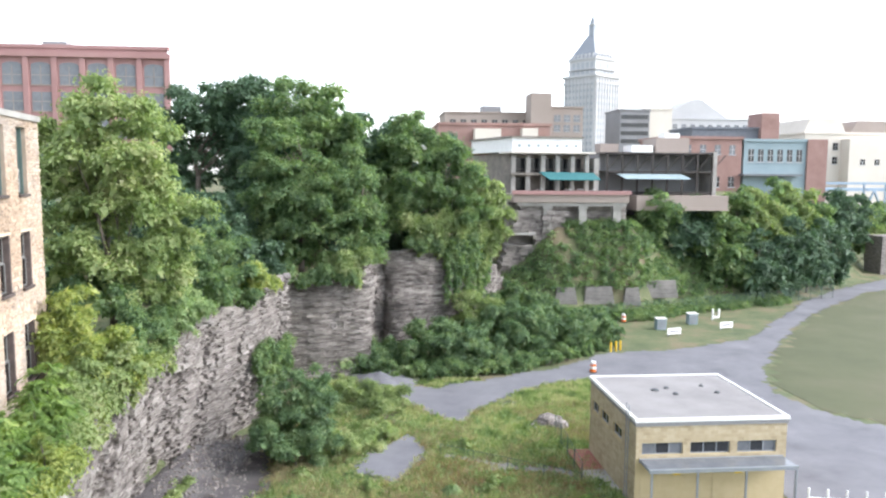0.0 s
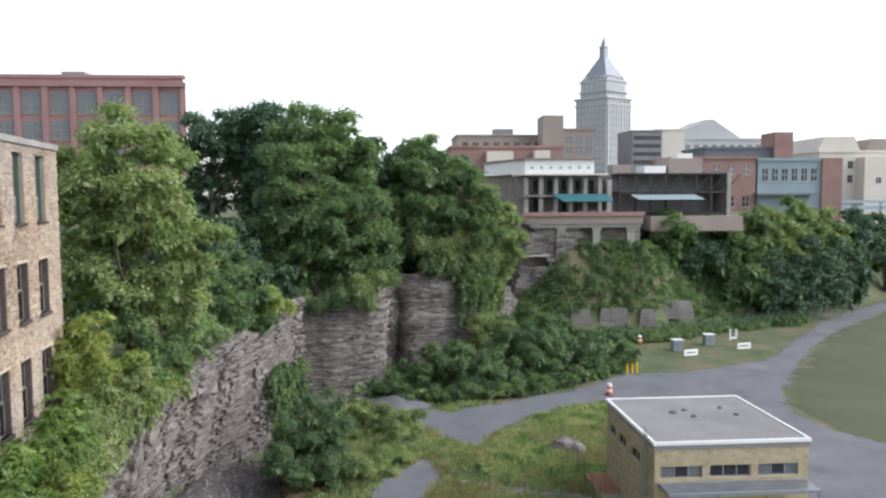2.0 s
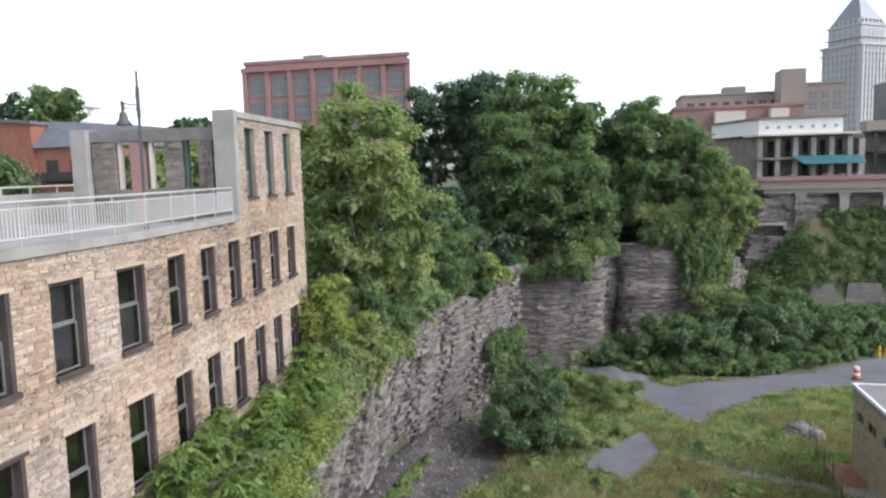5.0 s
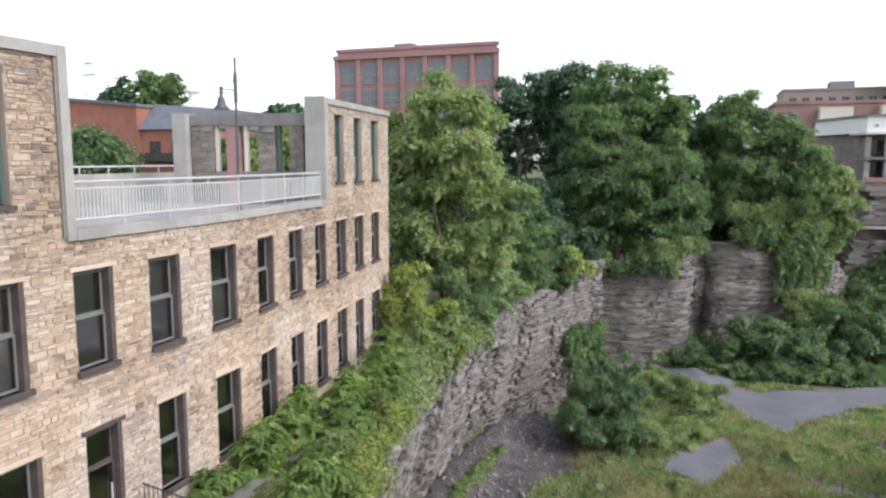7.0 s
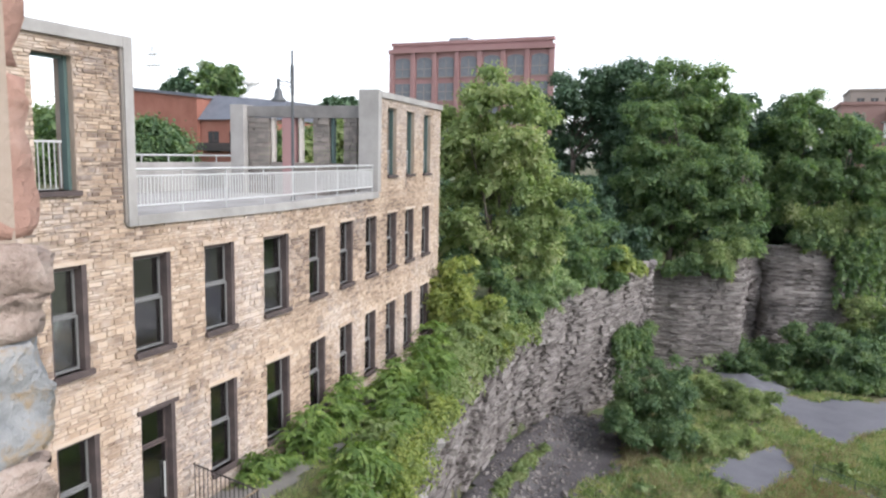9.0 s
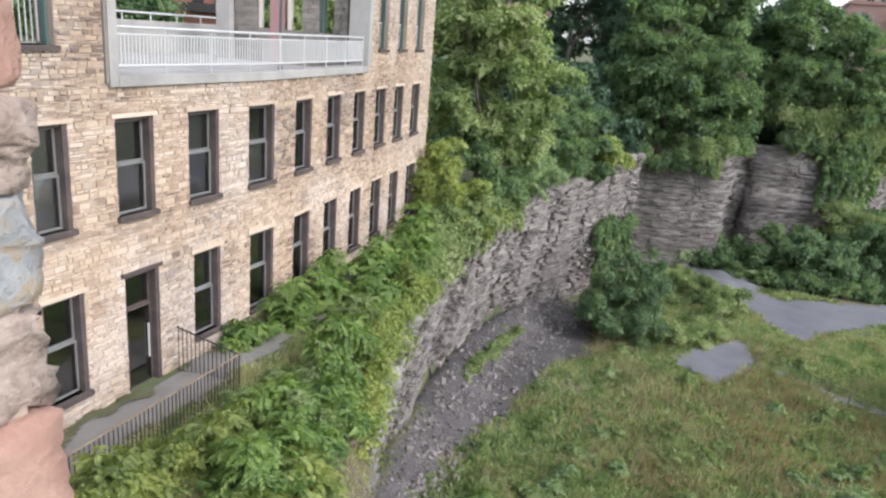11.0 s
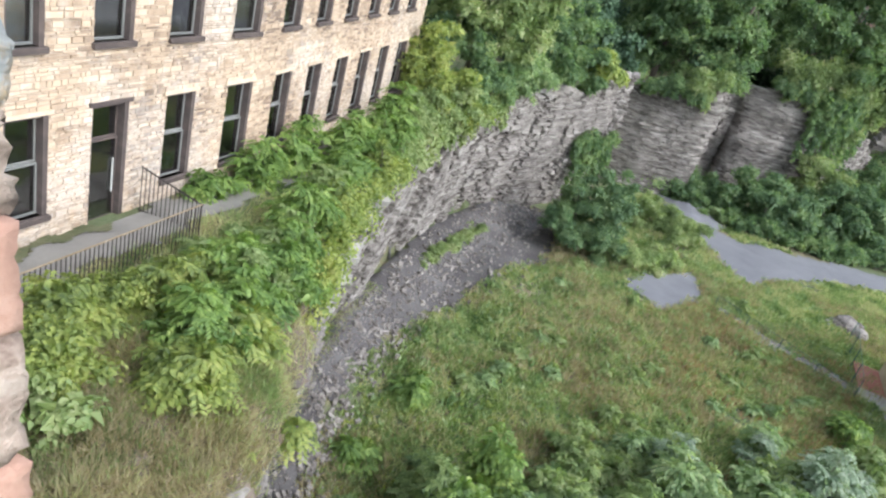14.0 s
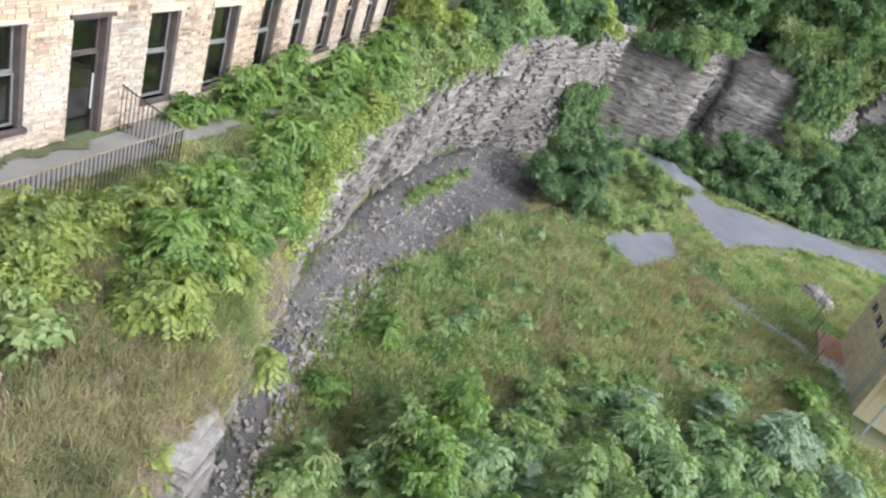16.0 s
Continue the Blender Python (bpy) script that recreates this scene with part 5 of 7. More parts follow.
# flat dark panels on the wall stand for the shaded interior
part("doorway_shade", Bag().box(20.5, 107.8, 16.4, 22.5, 108.02, 18.8).box(25, 107.8, 16.4, 28, 108.02, 18.8).box(20.5, 107.8, 19.6, 30.5, 108.02, 21.6), M["dglass"], inn)
deck = thing("stone_terrace", "red-edged stone terrace on arches above the slope", "terrace", kind="structure")
part("slab", Bag().box(18.9, 100.5, 15.3, 35.6, 109.5, 16.4), M["tan"], deck)
part("edge", Bag().box(18.7, 100.2, 16.4, 35.8, 100.6, 16.95), M["redpink"], deck)
part("retaining_wall", Bag().box(18.6, 102.8, 2, 36, 106, 15.4), M["rock"], deck)
for x in (23.4, 28.5, 33.5):
    part("pillar", Bag().box(x, 101.0, 9, x + 1.1, 102.0, 14.4).box(x - 0.15, 100.9, 14.4, x + 1.25, 102.1, 14.74), M["concrete"], deck)
part("beam", Bag().box(19.5, 100.8, 14.75, 35.4, 101.3, 15.3), M["concrete"], deck)
butt = Bag()
rng_u = np.random.default_rng(44)
z = 1.0
while z < 15.2:
    h = rng_u.uniform(0.25, 0.6)
    x = 16.8 + max(0, z - 5) * 0.33 + rng_u.uniform(0, 0.4)
    end = 26.2 + rng_u.uniform(-0.3, 0.5)
    while x < end:
        w = rng_u.uniform(0.5, 1.5)
        d = 100.2 + z * 0.07 + 0.6 * noise.noise(Vector((x * 0.4, z * 0.4, 2))) + rng_u.normal() * 0.08
        if not (18.6 < x + w / 2 < 21.6 and 9.2 < z < 10.7) and not (19.4 < x + w / 2 < 21.2 and 4.6 < z < 6.0):
            butt.box(x, d, z, x + w - 0.03, 104, z + h - 0.03)
        x += w
    z += h
part("buttress", butt, M["rock"], deck, "rough stone buttress", kind="stuff")
part("lintel", Bag().box(18.2, 100.3, 10.7, 22.2, 101.6, 11.0), M["concrete"], deck)
for i, x in enumerate((27.5, 29.2, 31.0, 23.2)):
    tb = thing("parasol_table", "small terrace table with pale top", "table", "terrace tables", at=(x, 103.2, 16.35))
    part("tabletop", Bag().lathe((0, 0, 0.72), [(0.45, 0), (0.45, 0.04)], 10), M["white"], tb)
    part("leg", Bag().tube((0, 0, 0), (0, 0, 0.72), 0.04), M["iron"], tb)

walls = [(23.9, 27.0, 95.4, 4.0), (28.0, 32.2, 95.5, 4.0), (33.6, 36.0, 95.6, 3.8), (37.2, 42.0, 97.4, 4.5)]
for a, b, y, top_z in walls:
    w = thing("low_stone_wall", "low pale stone retaining wall in the slope", "wall", kind="structure")
    zz = top_z - 1.8
    for r in range(4):
        part("course", Bag().box(a + 0.1 * r, y + 0.12 * r, zz - 0.6 + r * 0.6, b - 0.08 * r, y + 0.9, zz + r * 0.6 - 0.03), M["palestone"], w)

ruin3 = thing("gutted_building", "dark gutted brick building with open steel floors", "building")
part("wall", Bag().box(34.5, 112, 13, 51.5, 126, 22.6), M["greybld"], ruin3)
part("end_wall", Bag().box(51.0, 107.5, 14, 51.7, 126, 22.8), M["concrete"], ruin3)
for z in (16.4, 19.6, 22.4):
    part("floor", Bag().box(34.2, 107.5, z, 51.0, 112, z + 0.25), M["iron"], ruin3)
for x in np.arange(34.4, 51, 2.35):
    part("steel_post", Bag().box(x, 107.5, 14, x + 0.25, 107.75, 22.6), M["iron"], ruin3)
    part("brace", Bag().tube((x, 107.6, 19.8), (x + 2.2, 107.6, 22.3), 0.09, n=5), M["iron"], ruin3)
part("canopy", Bag().solid([(36, 107.3, 19.3), (46, 107.3, 19.3), (46.5, 104.8, 18.6), (36.5, 104.8, 18.6), (36, 107.3, 19.4), (46, 107.3, 19.4), (46.5, 104.8, 18.7), (36.5, 104.8, 18.7)],
     ((3, 2, 1, 0), (4, 5, 6, 7), (0, 1, 5, 4), (1, 2, 6, 5), (2, 3, 7, 6), (3, 0, 4, 7))), M["bluegrey"], ruin3)
part("terrace_edge", Bag().box(38, 104, 14, 52, 112, 16.2), M["tan"], ruin3)
part("roof_unit", Bag().box(36, 116, 22.6, 39, 119, 24.3), M["tan"], ruin3)
part("roof_unit", Bag().box(44.5, 114, 22.6, 50, 120, 25.2), M["tan"], ruin3)
part("rooftop_plant", Bag().box(40.5, 114, 22.6, 44, 118, 24.0), M["white"], ruin3)
part("rooftop_plant", Bag().box(46, 114.3, 25.2, 48.5, 117, 26.0), M["white"], ruin3)

r1 = block("brick_block", "red brick three-storey block", 60.5, 150, 77.5, 165, 12, 27.0, M["farred"])
windows_on(r1, "y", 150, 64, 77, 23.2, 26.4, 4, 1, 1.3, 2.0, M["gglass"])
windows_on(r1, "y", 150, 64, 77, 16.5, 19.5, 4, 1, 1.3, 2.2, M["dglass"])
r2 = block("blue_grey_block", "blue-grey low block with an awning", 78, 150, 92, 166, 12, 26.6, M["bluegrey"])
part("brick_end", Bag().box(92, 149.5, 12, 96.5, 167, 27.2), M["farred"], r2)
windows_on(r2, "y", 150, 78.5, 91.5, 21.5, 25.8, 6, 1, 1.2, 2.6, M["dglass"])
part("awning", Bag().box(77, 147.5, 19.3, 90, 149.9, 19.7), M["gglass"], r2)
b = block("brick_range", "old brown brick range with small windows", 14, 168, 40, 185, 14, 30.5, M["farred"])
part("white_gable", Bag().box(22, 165, 24, 28, 168, 29.6), M["cream"], b)
part("white_gable", Bag().box(33, 165, 26, 36.5, 168, 29.8), M["cream"], b)
b = block("long_brown_block", "long grey-brown factory block on the skyline", 24, 262, 60, 285, 14, 41.2, M["tan"])
windows_on(b, "y", 262, 25, 59, 31, 40, 9, 2, 2.0, 2.4, M["dglass"])
part("penthouse", Bag().box(38, 266, 41, 45, 272, 44.2), M["greybld"], b)
b = block("stair_tower_block", "tan brick block with a square stair tower", 59, 255, 72.5, 275, 14, 42.8, M["tan"])
part("tower", Bag().box(53.2, 252, 14, 60.4, 262, 47.6), M["tan"], b)
windows_on(b, "y", 255, 61.5, 72, 34, 41, 3, 2, 2.4, 2.4, M["gglass"])
b = block("grey_office", "grey office block with dark bands", 87, 258, 98, 275, 14, 42.6, M["greybld"])
for k in range(4):
    part("window_band", Bag().box(87.5, 257.85, 31 + k * 2.9, 97.5, 258.02, 32.4 + k * 2.9), M["dglass"], b)
block("tan_tower_block", "plain tan concrete block", 97.5, 262, 108, 280, 14, 43.4, M["cream"])
b = block("white_gabled_block", "large white block with a stepped gable", 108, 268, 142, 290, 14, 40.5, M["limestone"])
part("gable", Bag().solid([(103, 269, 40.5), (134, 269, 40.5), (134, 285, 40.5), (103, 285, 40.5), (119, 269, 48.2), (122, 269, 48.2), (122, 285, 48.2), (119, 285, 48.2)],
     ((3, 2, 1, 0), (4, 5, 6, 7), (0, 1, 5, 4), (1, 2, 6, 5), (2, 3, 7, 6), (3, 0, 4, 7))), M["limestone"], b)
windows_on(b, "y", 268, 110, 141, 31.5, 40, 9, 2, 1.8, 1.6, M["gglass"])
b = block("dark_low_block", "dark low block with a brick chimney", 84, 190, 106, 205, 14, 31.8, M["slate"])
part("chimney", Bag().box(102.6, 188.5, 14, 107.6, 196, 36.2), M["farred"], b)
b = block("cream_mill", "large cream mill with stepped roofs", 122, 200, 152, 225, 8, 31.5, M["cream"])
part("front_wing", Bag().box(133, 196, 8, 149, 200, 30.0), M["cream"], b)
part("gable", Bag().solid([(122, 201, 31.5), (135, 201, 31.5), (135, 220, 31.5), (122, 220, 31.5), (124, 201, 36), (133, 201, 36.2), (133, 220, 36.2), (124, 220, 36)],
     ((3, 2, 1, 0), (4, 5, 6, 7), (0, 1, 5, 4), (1, 2, 6, 5), (2, 3, 7, 6), (3, 0, 4, 7))), M["cream"], b)
part("gable", Bag().solid([(136, 201, 31.5), (151, 201, 31.5), (151, 220, 31.5), (136, 220, 31.5), (138.5, 201, 35.5), (147, 201, 35.5), (147, 220, 35.5), (138.5, 220, 35.5)],
     ((3, 2, 1, 0), (4, 5, 6, 7), (0, 1, 5, 4), (1, 2, 6, 5), (2, 3, 7, 6), (3, 0, 4, 7))), M["tan"], b)
windows_on(b, "y", 200, 123, 133, 22, 30, 3, 2, 1.5, 2.0, M["dglass"])
windows_on(b, "y", 196, 135, 148, 18, 29, 3, 1, 1.5, 1.5, M["dglass"])
b = block("cream_annex", "white low annex with small windows", 152, 205, 185, 225, 8, 29.5, M["white"])
windows_on(b, "y", 205, 153, 184, 19, 28, 7, 2, 1.5, 1.8, M["gglass"])

# skyscraper with a stepped mansard and spire
tw = thing("office_tower", "tall pale stone tower with a pyramid roof and spire", "tower")
tw.location, tw.rotation_euler = (124.0, 412, 0), (0, 0, radians(36.2))
TS = 22.8


def tier(i0, i1, z0, z1, mat, name, label=""):
    """A square storey, set in by i0 below and i1 above."""
    c0, c1 = (i0, TS - i0), (i1, TS - i1)
    pts = [(c0[0], c0[0], z0), (c0[1], c0[0], z0), (c0[1], c0[1], z0), (c0[0], c0[1], z0), (c1[0], c1[0], z1), (c1[1], c1[0], z1), (c1[1], c1[1], z1), (c1[0], c1[1], z1)]
    return part(name, Bag().solid(pts, ((3, 2, 1, 0), (4, 5, 6, 7), (0, 1, 5, 4), (1, 2, 6, 5), (2, 3, 7, 6), (3, 0, 4, 7))), mat, tw, label)


tier(0, 0, 12, 76, M["limestone"], "shaft")
for k in range(15):
    z = 18 + k * 3.8
    part("window_band", Bag().box(1, -0.1, z, TS - 1, 0.02, z + 1.8).box(-0.1, 1, z, 0.02, TS - 1, z + 1.8), M["towerglass"], tw)
for i in range(9):
    x = 0.6 + i * (TS - 2.0) / 8
    part("pier", Bag().box(x, -0.5, 14, x + 0.8, -0.1, 75.5), M["limestone"], tw)
    part("pier", Bag().box(-0.5, x, 14, -0.1, x + 0.8, 75.5), M["limestone"], tw)
tier(-0.7, -0.7, 72.4, 73.2, M["limestone"], "cornice")
tier(-0.9, -0.9, 76, 77.2, M["limestone"], "cornice")
tier(1.9, 1.9, 77.2, 86.2, M["limestone"], "upper_storey")
tier(0.7, 0.7, 80.2, 80.7, M["limestone"], "gallery", "narrow gallery round the upper storey")
for i in range(5):
    x = 3.3 + i * 3.3
    for lo, hi in ((78.0, 80.0), (81.2, 84.6)):
        part("window", Bag().box(x, 1.72, lo, x + 2.0, 1.92, hi), M["towerglass"], tw)
        part("window", Bag().box(1.72, x, lo, 1.92, x + 2.0, hi), M["towerglass"], tw)
tier(1.3, 1.3, 86.2, 87.2, M["limestone"], "cornice")
tier(2.0, 9.2, 87.2, 101.0, M["steel"], "pyramid_roof", "blue-grey pyramid roof")
for i in range(6):
    x = 3.6 + i * 2.7
    part("dormer", Bag().box(x, 2.0, 87.2, x + 1.1, 4.2, 89.6), M["limestone"], tw)
    part("dormer", Bag().box(2.0, x, 87.2, 4.2, x + 1.1, 89.6), M["limestone"], tw)
tier(9.5, 9.7, 101.0, 107.0, M["steel"], "lantern")
tier(9.2, 9.2, 107.0, 107.7, M["limestone"], "cornice")
tier(9.9, 11.1, 107.7, 113.0, M["steel"], "spire")
part("mast", Bag().tube((TS / 2, TS / 2, 112.5), (TS / 2, TS / 2, 118.0), 0.25, 0.1, 6), M["steel"], tw)

# blue truss bridge with stone abutment
br = thing("truss_bridge", "pale blue steel truss footbridge across the gorge", "bridge")
part("deck", Bag().box(98, 168, 15.8, 175, 173, 16.6), M["bridge"], br)
for z in (17.7, 9.6):
    part("chord", Bag().box(118 if z < 12 else 98, 168, z - 0.3, 175, 168.6, z + 0.3), M["bridge"], br)
for i in range(10):
    x = 118.5 + i * 5.6
    part("diagonal", Bag().tube((x, 168.3, 9.6), (x + 2.8, 168.3, 16.0), 0.28, n=5).tube((x + 2.8, 168.3, 16.0), (x + 5.6, 168.3, 9.6), 0.28, n=5), M["bridge"], br)
    part("post", Bag().box(x - 0.2, 168, 9.6, x + 0.2, 168.4, 17.7), M["bridge"], br)
part("pier", Bag().box(128, 168, -2, 132, 174, 9.3), M["concrete"], br)
ab = thing("stone_abutment", "grey stone abutment with dark openings by the road", "abutment", kind="structure")
part("wall", Bag().box(99, 134, -1, 130, 139, 7.6), M["rock"], ab)
# openings are not cut: dark sheets on the wall imitate their shade
for x in (101.5, 105, 108.5):
    part("opening", Bag().box(x, 133.9, 1.6, x + 1.5, 134.02, 5.0), M["dglass"], ab)


# ---- stone jamb beside the camera ----
jamb = thing("stone_jamb", "rough end of a wall of pink, cream and blue-grey stones", "wall", kind="structure")
part("wall_core", Bag().box(-2.3, -1.6, 8.0, -0.985, 0.70, 24.0), M["mortar"], jamb, kind="structure")
COURSES = [17.05, 17.33, 17.6, 17.88, 18.16, 18.38, 18.56, 18.74, 18.88, 19.13, 19.42, 19.7, 20.0, 20.3, 20.65]
KINDS = ["pink_stone", "cream_stone", "pink_stone", "cream_stone", "pink_stone", "cream_stone", "blue_stone", "cream_stone", "pink_stone", "pink_stone", "pink_stone", "cream_stone", "pink_stone", "cream_stone"]
PROUD = [0.06, 0.06, 0.055, 0.045, 0.03, 0.005, 0.008, -0.006, -0.012, -0.02, -0.02, -0.02, -0.02, -0.02]


def rough_block(x0, y0, z0, x1, y1, z1, seed, amp):
    bm = bmesh.new()
    bmesh.ops.create_cube(bm, size=1)
    bmesh.ops.subdivide_edges(bm, edges=bm.edges[:], cuts=11, use_grid_fill=True)
    sx, sy, sz = x1 - x0, y1 - y0, z1 - z0
    r = 0.007
    for v in bm.verts:
        p = Vector((v.co.x * sx, v.co.y * sy, v.co.z * sz))
        q = Vector((max(-sx / 2 + r, min(sx / 2 - r, p.x)), max(-sy / 2 + r, min(sy / 2 - r, p.y)), max(-sz / 2 + r, min(sz / 2 - r, p.z))))
        d = p - q
        if d.length > 1e-6:
            p = q + d.normalized() * r
        p += Vector(((x0 + x1) / 2, (y0 + y1) / 2, (z0 + z1) / 2))
        k = p * 19 + Vector((seed * 7.1, 0, 0))
        p += noise.noise_vector(k) * amp + noise.noise_vector(k * 3.7) * amp * 0.55
        v.co = p
    me = bpy.data.meshes.new("stone")
    bm.to_mesh(me)
    bm.free()
    me.polygons.foreach_set("use_smooth", [True] * len(me.polygons))
    return me


for i in range(len(COURSES) - 1):
    z0, z1 = COURSES[i] + 0.004, COURSES[i + 1] - 0.004
    me = rough_block(-1.5, 0.2, z0, -0.976 + PROUD[i], 0.74, z1, i, 0.012 if KINDS[i] == "pink_stone" else 0.026)
    me.materials.append(M[KINDS[i]])
    part("stone", me, None, jamb)
    me = rough_block(-1.5, -0.5, z0, -0.985, 0.19, z1, i + 30, 0.01)
    me.materials.append(M[KINDS[(i + 3) % len(KINDS)]])
    part("stone", me, None, jamb)
# wall that the camera's opening is in, below the sill
tagged(new("sill_wall", Bag().box(-1.02, -1.6, 8.0, 1.6, -0.9, 18.0).mesh("sill_wall", M["mortar"])), "rubble wall below the lookout opening", "wall", kind="structure")


# ---- parked cars on the plateau ----
def car(label, at, turn, mat):
    c = thing("parked_car", label, "car", "parked cars", at=at)
    c.rotation_euler = (0, 0, radians(turn))
    part("body", Bag().solid([(-2.1, -0.85, 0.3), (2.1, -0.85, 0.3), (2.1, 0.85, 0.3), (-2.1, 0.85, 0.3), (-2.05, -0.8, 0.95), (2.05, -0.8, 0.85), (2.05, 0.8, 0.85), (-2.05, 0.8, 0.95)], HULL), mat, c)
    part("cabin", Bag().solid([(-1.5, -0.8, 0.9), (1.0, -0.8, 0.9), (1.0, 0.8, 0.9), (-1.5, 0.8, 0.9), (-1.1, -0.65, 1.45), (0.4, -0.65, 1.45), (0.4, 0.65, 1.45), (-1.1, 0.65, 1.45)], HULL), M["dglass"], c)
    part("roof", Bag().box(-1.1, -0.65, 1.45, 0.4, 0.65, 1.5), mat, c)
    for x in (-1.3, 1.3):
        for y in (-0.85, 0.7):
            part("wheel", Bag().tube((x, y, 0.32), (x, y + 0.15, 0.32), 0.32, n=12), M["iron"], c)


for x, y, k, lab, m in ((-18.6, 80.5, 8, "muted red car parked under the trees", "farred"), (-16.0, 80.5, 5, "silver car parked under the trees", "white")):
    car(lab, (x, y, z_at(x, y)), k, M[m])


pole = thing("white_post", "white post with two short crossbars among the creepers", "post", at=(8.75, 85.0, 9.8))
part("pole", Bag().tube((0, 0, 0), (0, 0, 8.7), 0.06), M["white"], pole)
for z in (7.3, 8.2):
    part("crossbar", Bag().box(-0.7, -0.05, z, 0.5, 0.05, z + 0.14), M["white"], pole)


# ---- trees on the cliff top ----
def on(x, y, z):
    return (x, y, z)


tree("tall light green tree hung with vines beside the mill", on(-14.6, 41, 8.6), 13, [(0.7, 0, 11.7, 3.1, 2.8, 3.7), (-1.3, 0.2, 10.6, 2.6, 2.6, 3.6), (2.0, 0.3, 8.4, 2.6, 2.4, 2.6), (-2.2, 0, 7.2, 2.2, 2.2, 3.2), (0.2, -0.6, 4.6, 1.6, 1.6, 2.8), (2.6, 1.0, 5.4, 1.8, 1.8, 2.4)],
     M["leaf_pale"], 50000, 0.24, 170, 0.75, 0.3, rough=0.2)
tree("dark green broad tree behind the cliff", on(-20.5, 85, 15), 13, [(0, 0, 9.5, 6.0, 5, 4.6), (4.5, 0, 10.5, 4.5, 4, 4.2)], M["leaf_dark"], 26000, 0.36, 110, 1.2, 0.35)
tree("dark green round tree behind the cliff", on(-12.2, 84, 15), 13, [(0, 0, 9.8, 4.2, 4, 4.4), (1, -3, 5, 3.5, 3, 3)], M["leaf_dark"], 22000, 0.36, 90, 1.1, 0.35)
tree("tall dark tree with an open crown", on(-8.0, 77, 12), 16, [(0.5, 0, 12.3, 4.6, 4, 4.0), (3.5, 0, 10.5, 3.4, 3, 3.8)], M["leaf_mid"], 22000, 0.34, 85, 1.0, 0.3, hollow=0.7, rough=0.35)
tree("green tree with a layered crown on the bluff", on(-7.4, 70.5, 9.8), 15, [(-2.0, 0, 11.2, 2.8, 2.8, 3.4), (-2.6, 0, 7.4, 2.6, 2.6, 3.6), (1.8, -0.5, 8.2, 2.9, 2.7, 3.6), (2.5, -0.8, 4.4, 3.0, 2.6, 3.2), (-1.0, -0.8, 3.4, 3.2, 2.6, 2.8)],
     M["leaf_mid"], 52000, 0.29, 170, 0.85, 0.3)
tree("bushy green tree on the bluff edge", on(-1.6, 71, 10.0), 11, [(-0.6, 0, 7.5, 2.1, 2.2, 3.0), (0.2, -0.4, 4.2, 2.0, 2.2, 3.0), (0.3, -0.9, 1.6, 1.9, 1.8, 1.9)], M["leaf_mid"], 26000, 0.28, 80, 0.8, 0.25)
tree("tall thin-topped tree above the far bluff", on(4.0, 84, 11.0), 16, [(0, 0, 12.0, 3.2, 3, 3.4), (-2.6, 0, 9.0, 3.4, 3, 3.8), (3.5, 0, 9.5, 3.4, 3.2, 3.6)], M["leaf_mid"], 24000, 0.33, 90, 0.9, 0.3, hollow=0.7, rough=0.35)
tree("vine-covered tree on the far bluff", on(4.4, 81.8, 11.9), 9, [(-2.8, 0, 4.6, 2.4, 2.2, 4.2), (0, 0, 5.6, 3.0, 2.6, 4.2), (3.8, 0.6, 5.0, 3.0, 2.6, 4.6), (6.2, 1.4, 3.8, 2.6, 2.4, 4.0)], M["leaf_mid"], 42000, 0.3, 130, 0.9, 0.25)
tree("light green tree at the end of the bluff", on(11.8, 86.5, 8.5), 10, [(0, 0, 8.2, 2.6, 2.4, 3.6), (1.6, 0.4, 5.0, 2.4, 2.2, 3.8), (0.2, -0.8, 2.0, 2.4, 2.0, 3.0)], M["leaf_light"], 24000, 0.32, 75, 0.9, 0.25)
bush("hedge of dark shrubs on the cliff top", on(-11, 66, 9.0), [(0, 0, 1.8, 3.2, 1.6, 2.6), (-3, 0, 3, 3, 2, 4.5), (-6, 2, 4, 3, 2, 5)], M["leaf_dark"], 22000, 0.28, 0.7, 70)
bush("dark undergrowth behind the cliff edge", on(-16, 58, 9.5), [(0, 0, 3, 3.5, 3, 4.2), (3.5, 2, 2, 3, 2, 3.4)], M["leaf_dark"], 22000, 0.26, 0.7, 70)

for x, y, h, r in ((-27, 92, 20, 5), (-18, 95, 21, 5), (-10, 92, 20.5, 5), (-3, 90, 24.2, 4.6), (2.6, 92, 23.8, 4.4), (8.5, 95, 22.6, 4.4), (-24, 70, 17.5, 4), (-20, 62, 16.5, 4), (-24, 52, 15.5, 4)):
    z = z_at(x, y) - 0.2
    hh = h + 2 - z
    tree("dark green tree on the plateau behind the cliffs", on(x, y, z), hh, [(0, 0, hh * 0.6, r, r, hh * 0.42), (r * 0.5, -r * 0.3, hh * 0.35, r * 0.8, r * 0.8, hh * 0.32)], M["leaf_dark"], 6500, 0.5, 45, 1.2, 0.25, group="trees on the plateau")

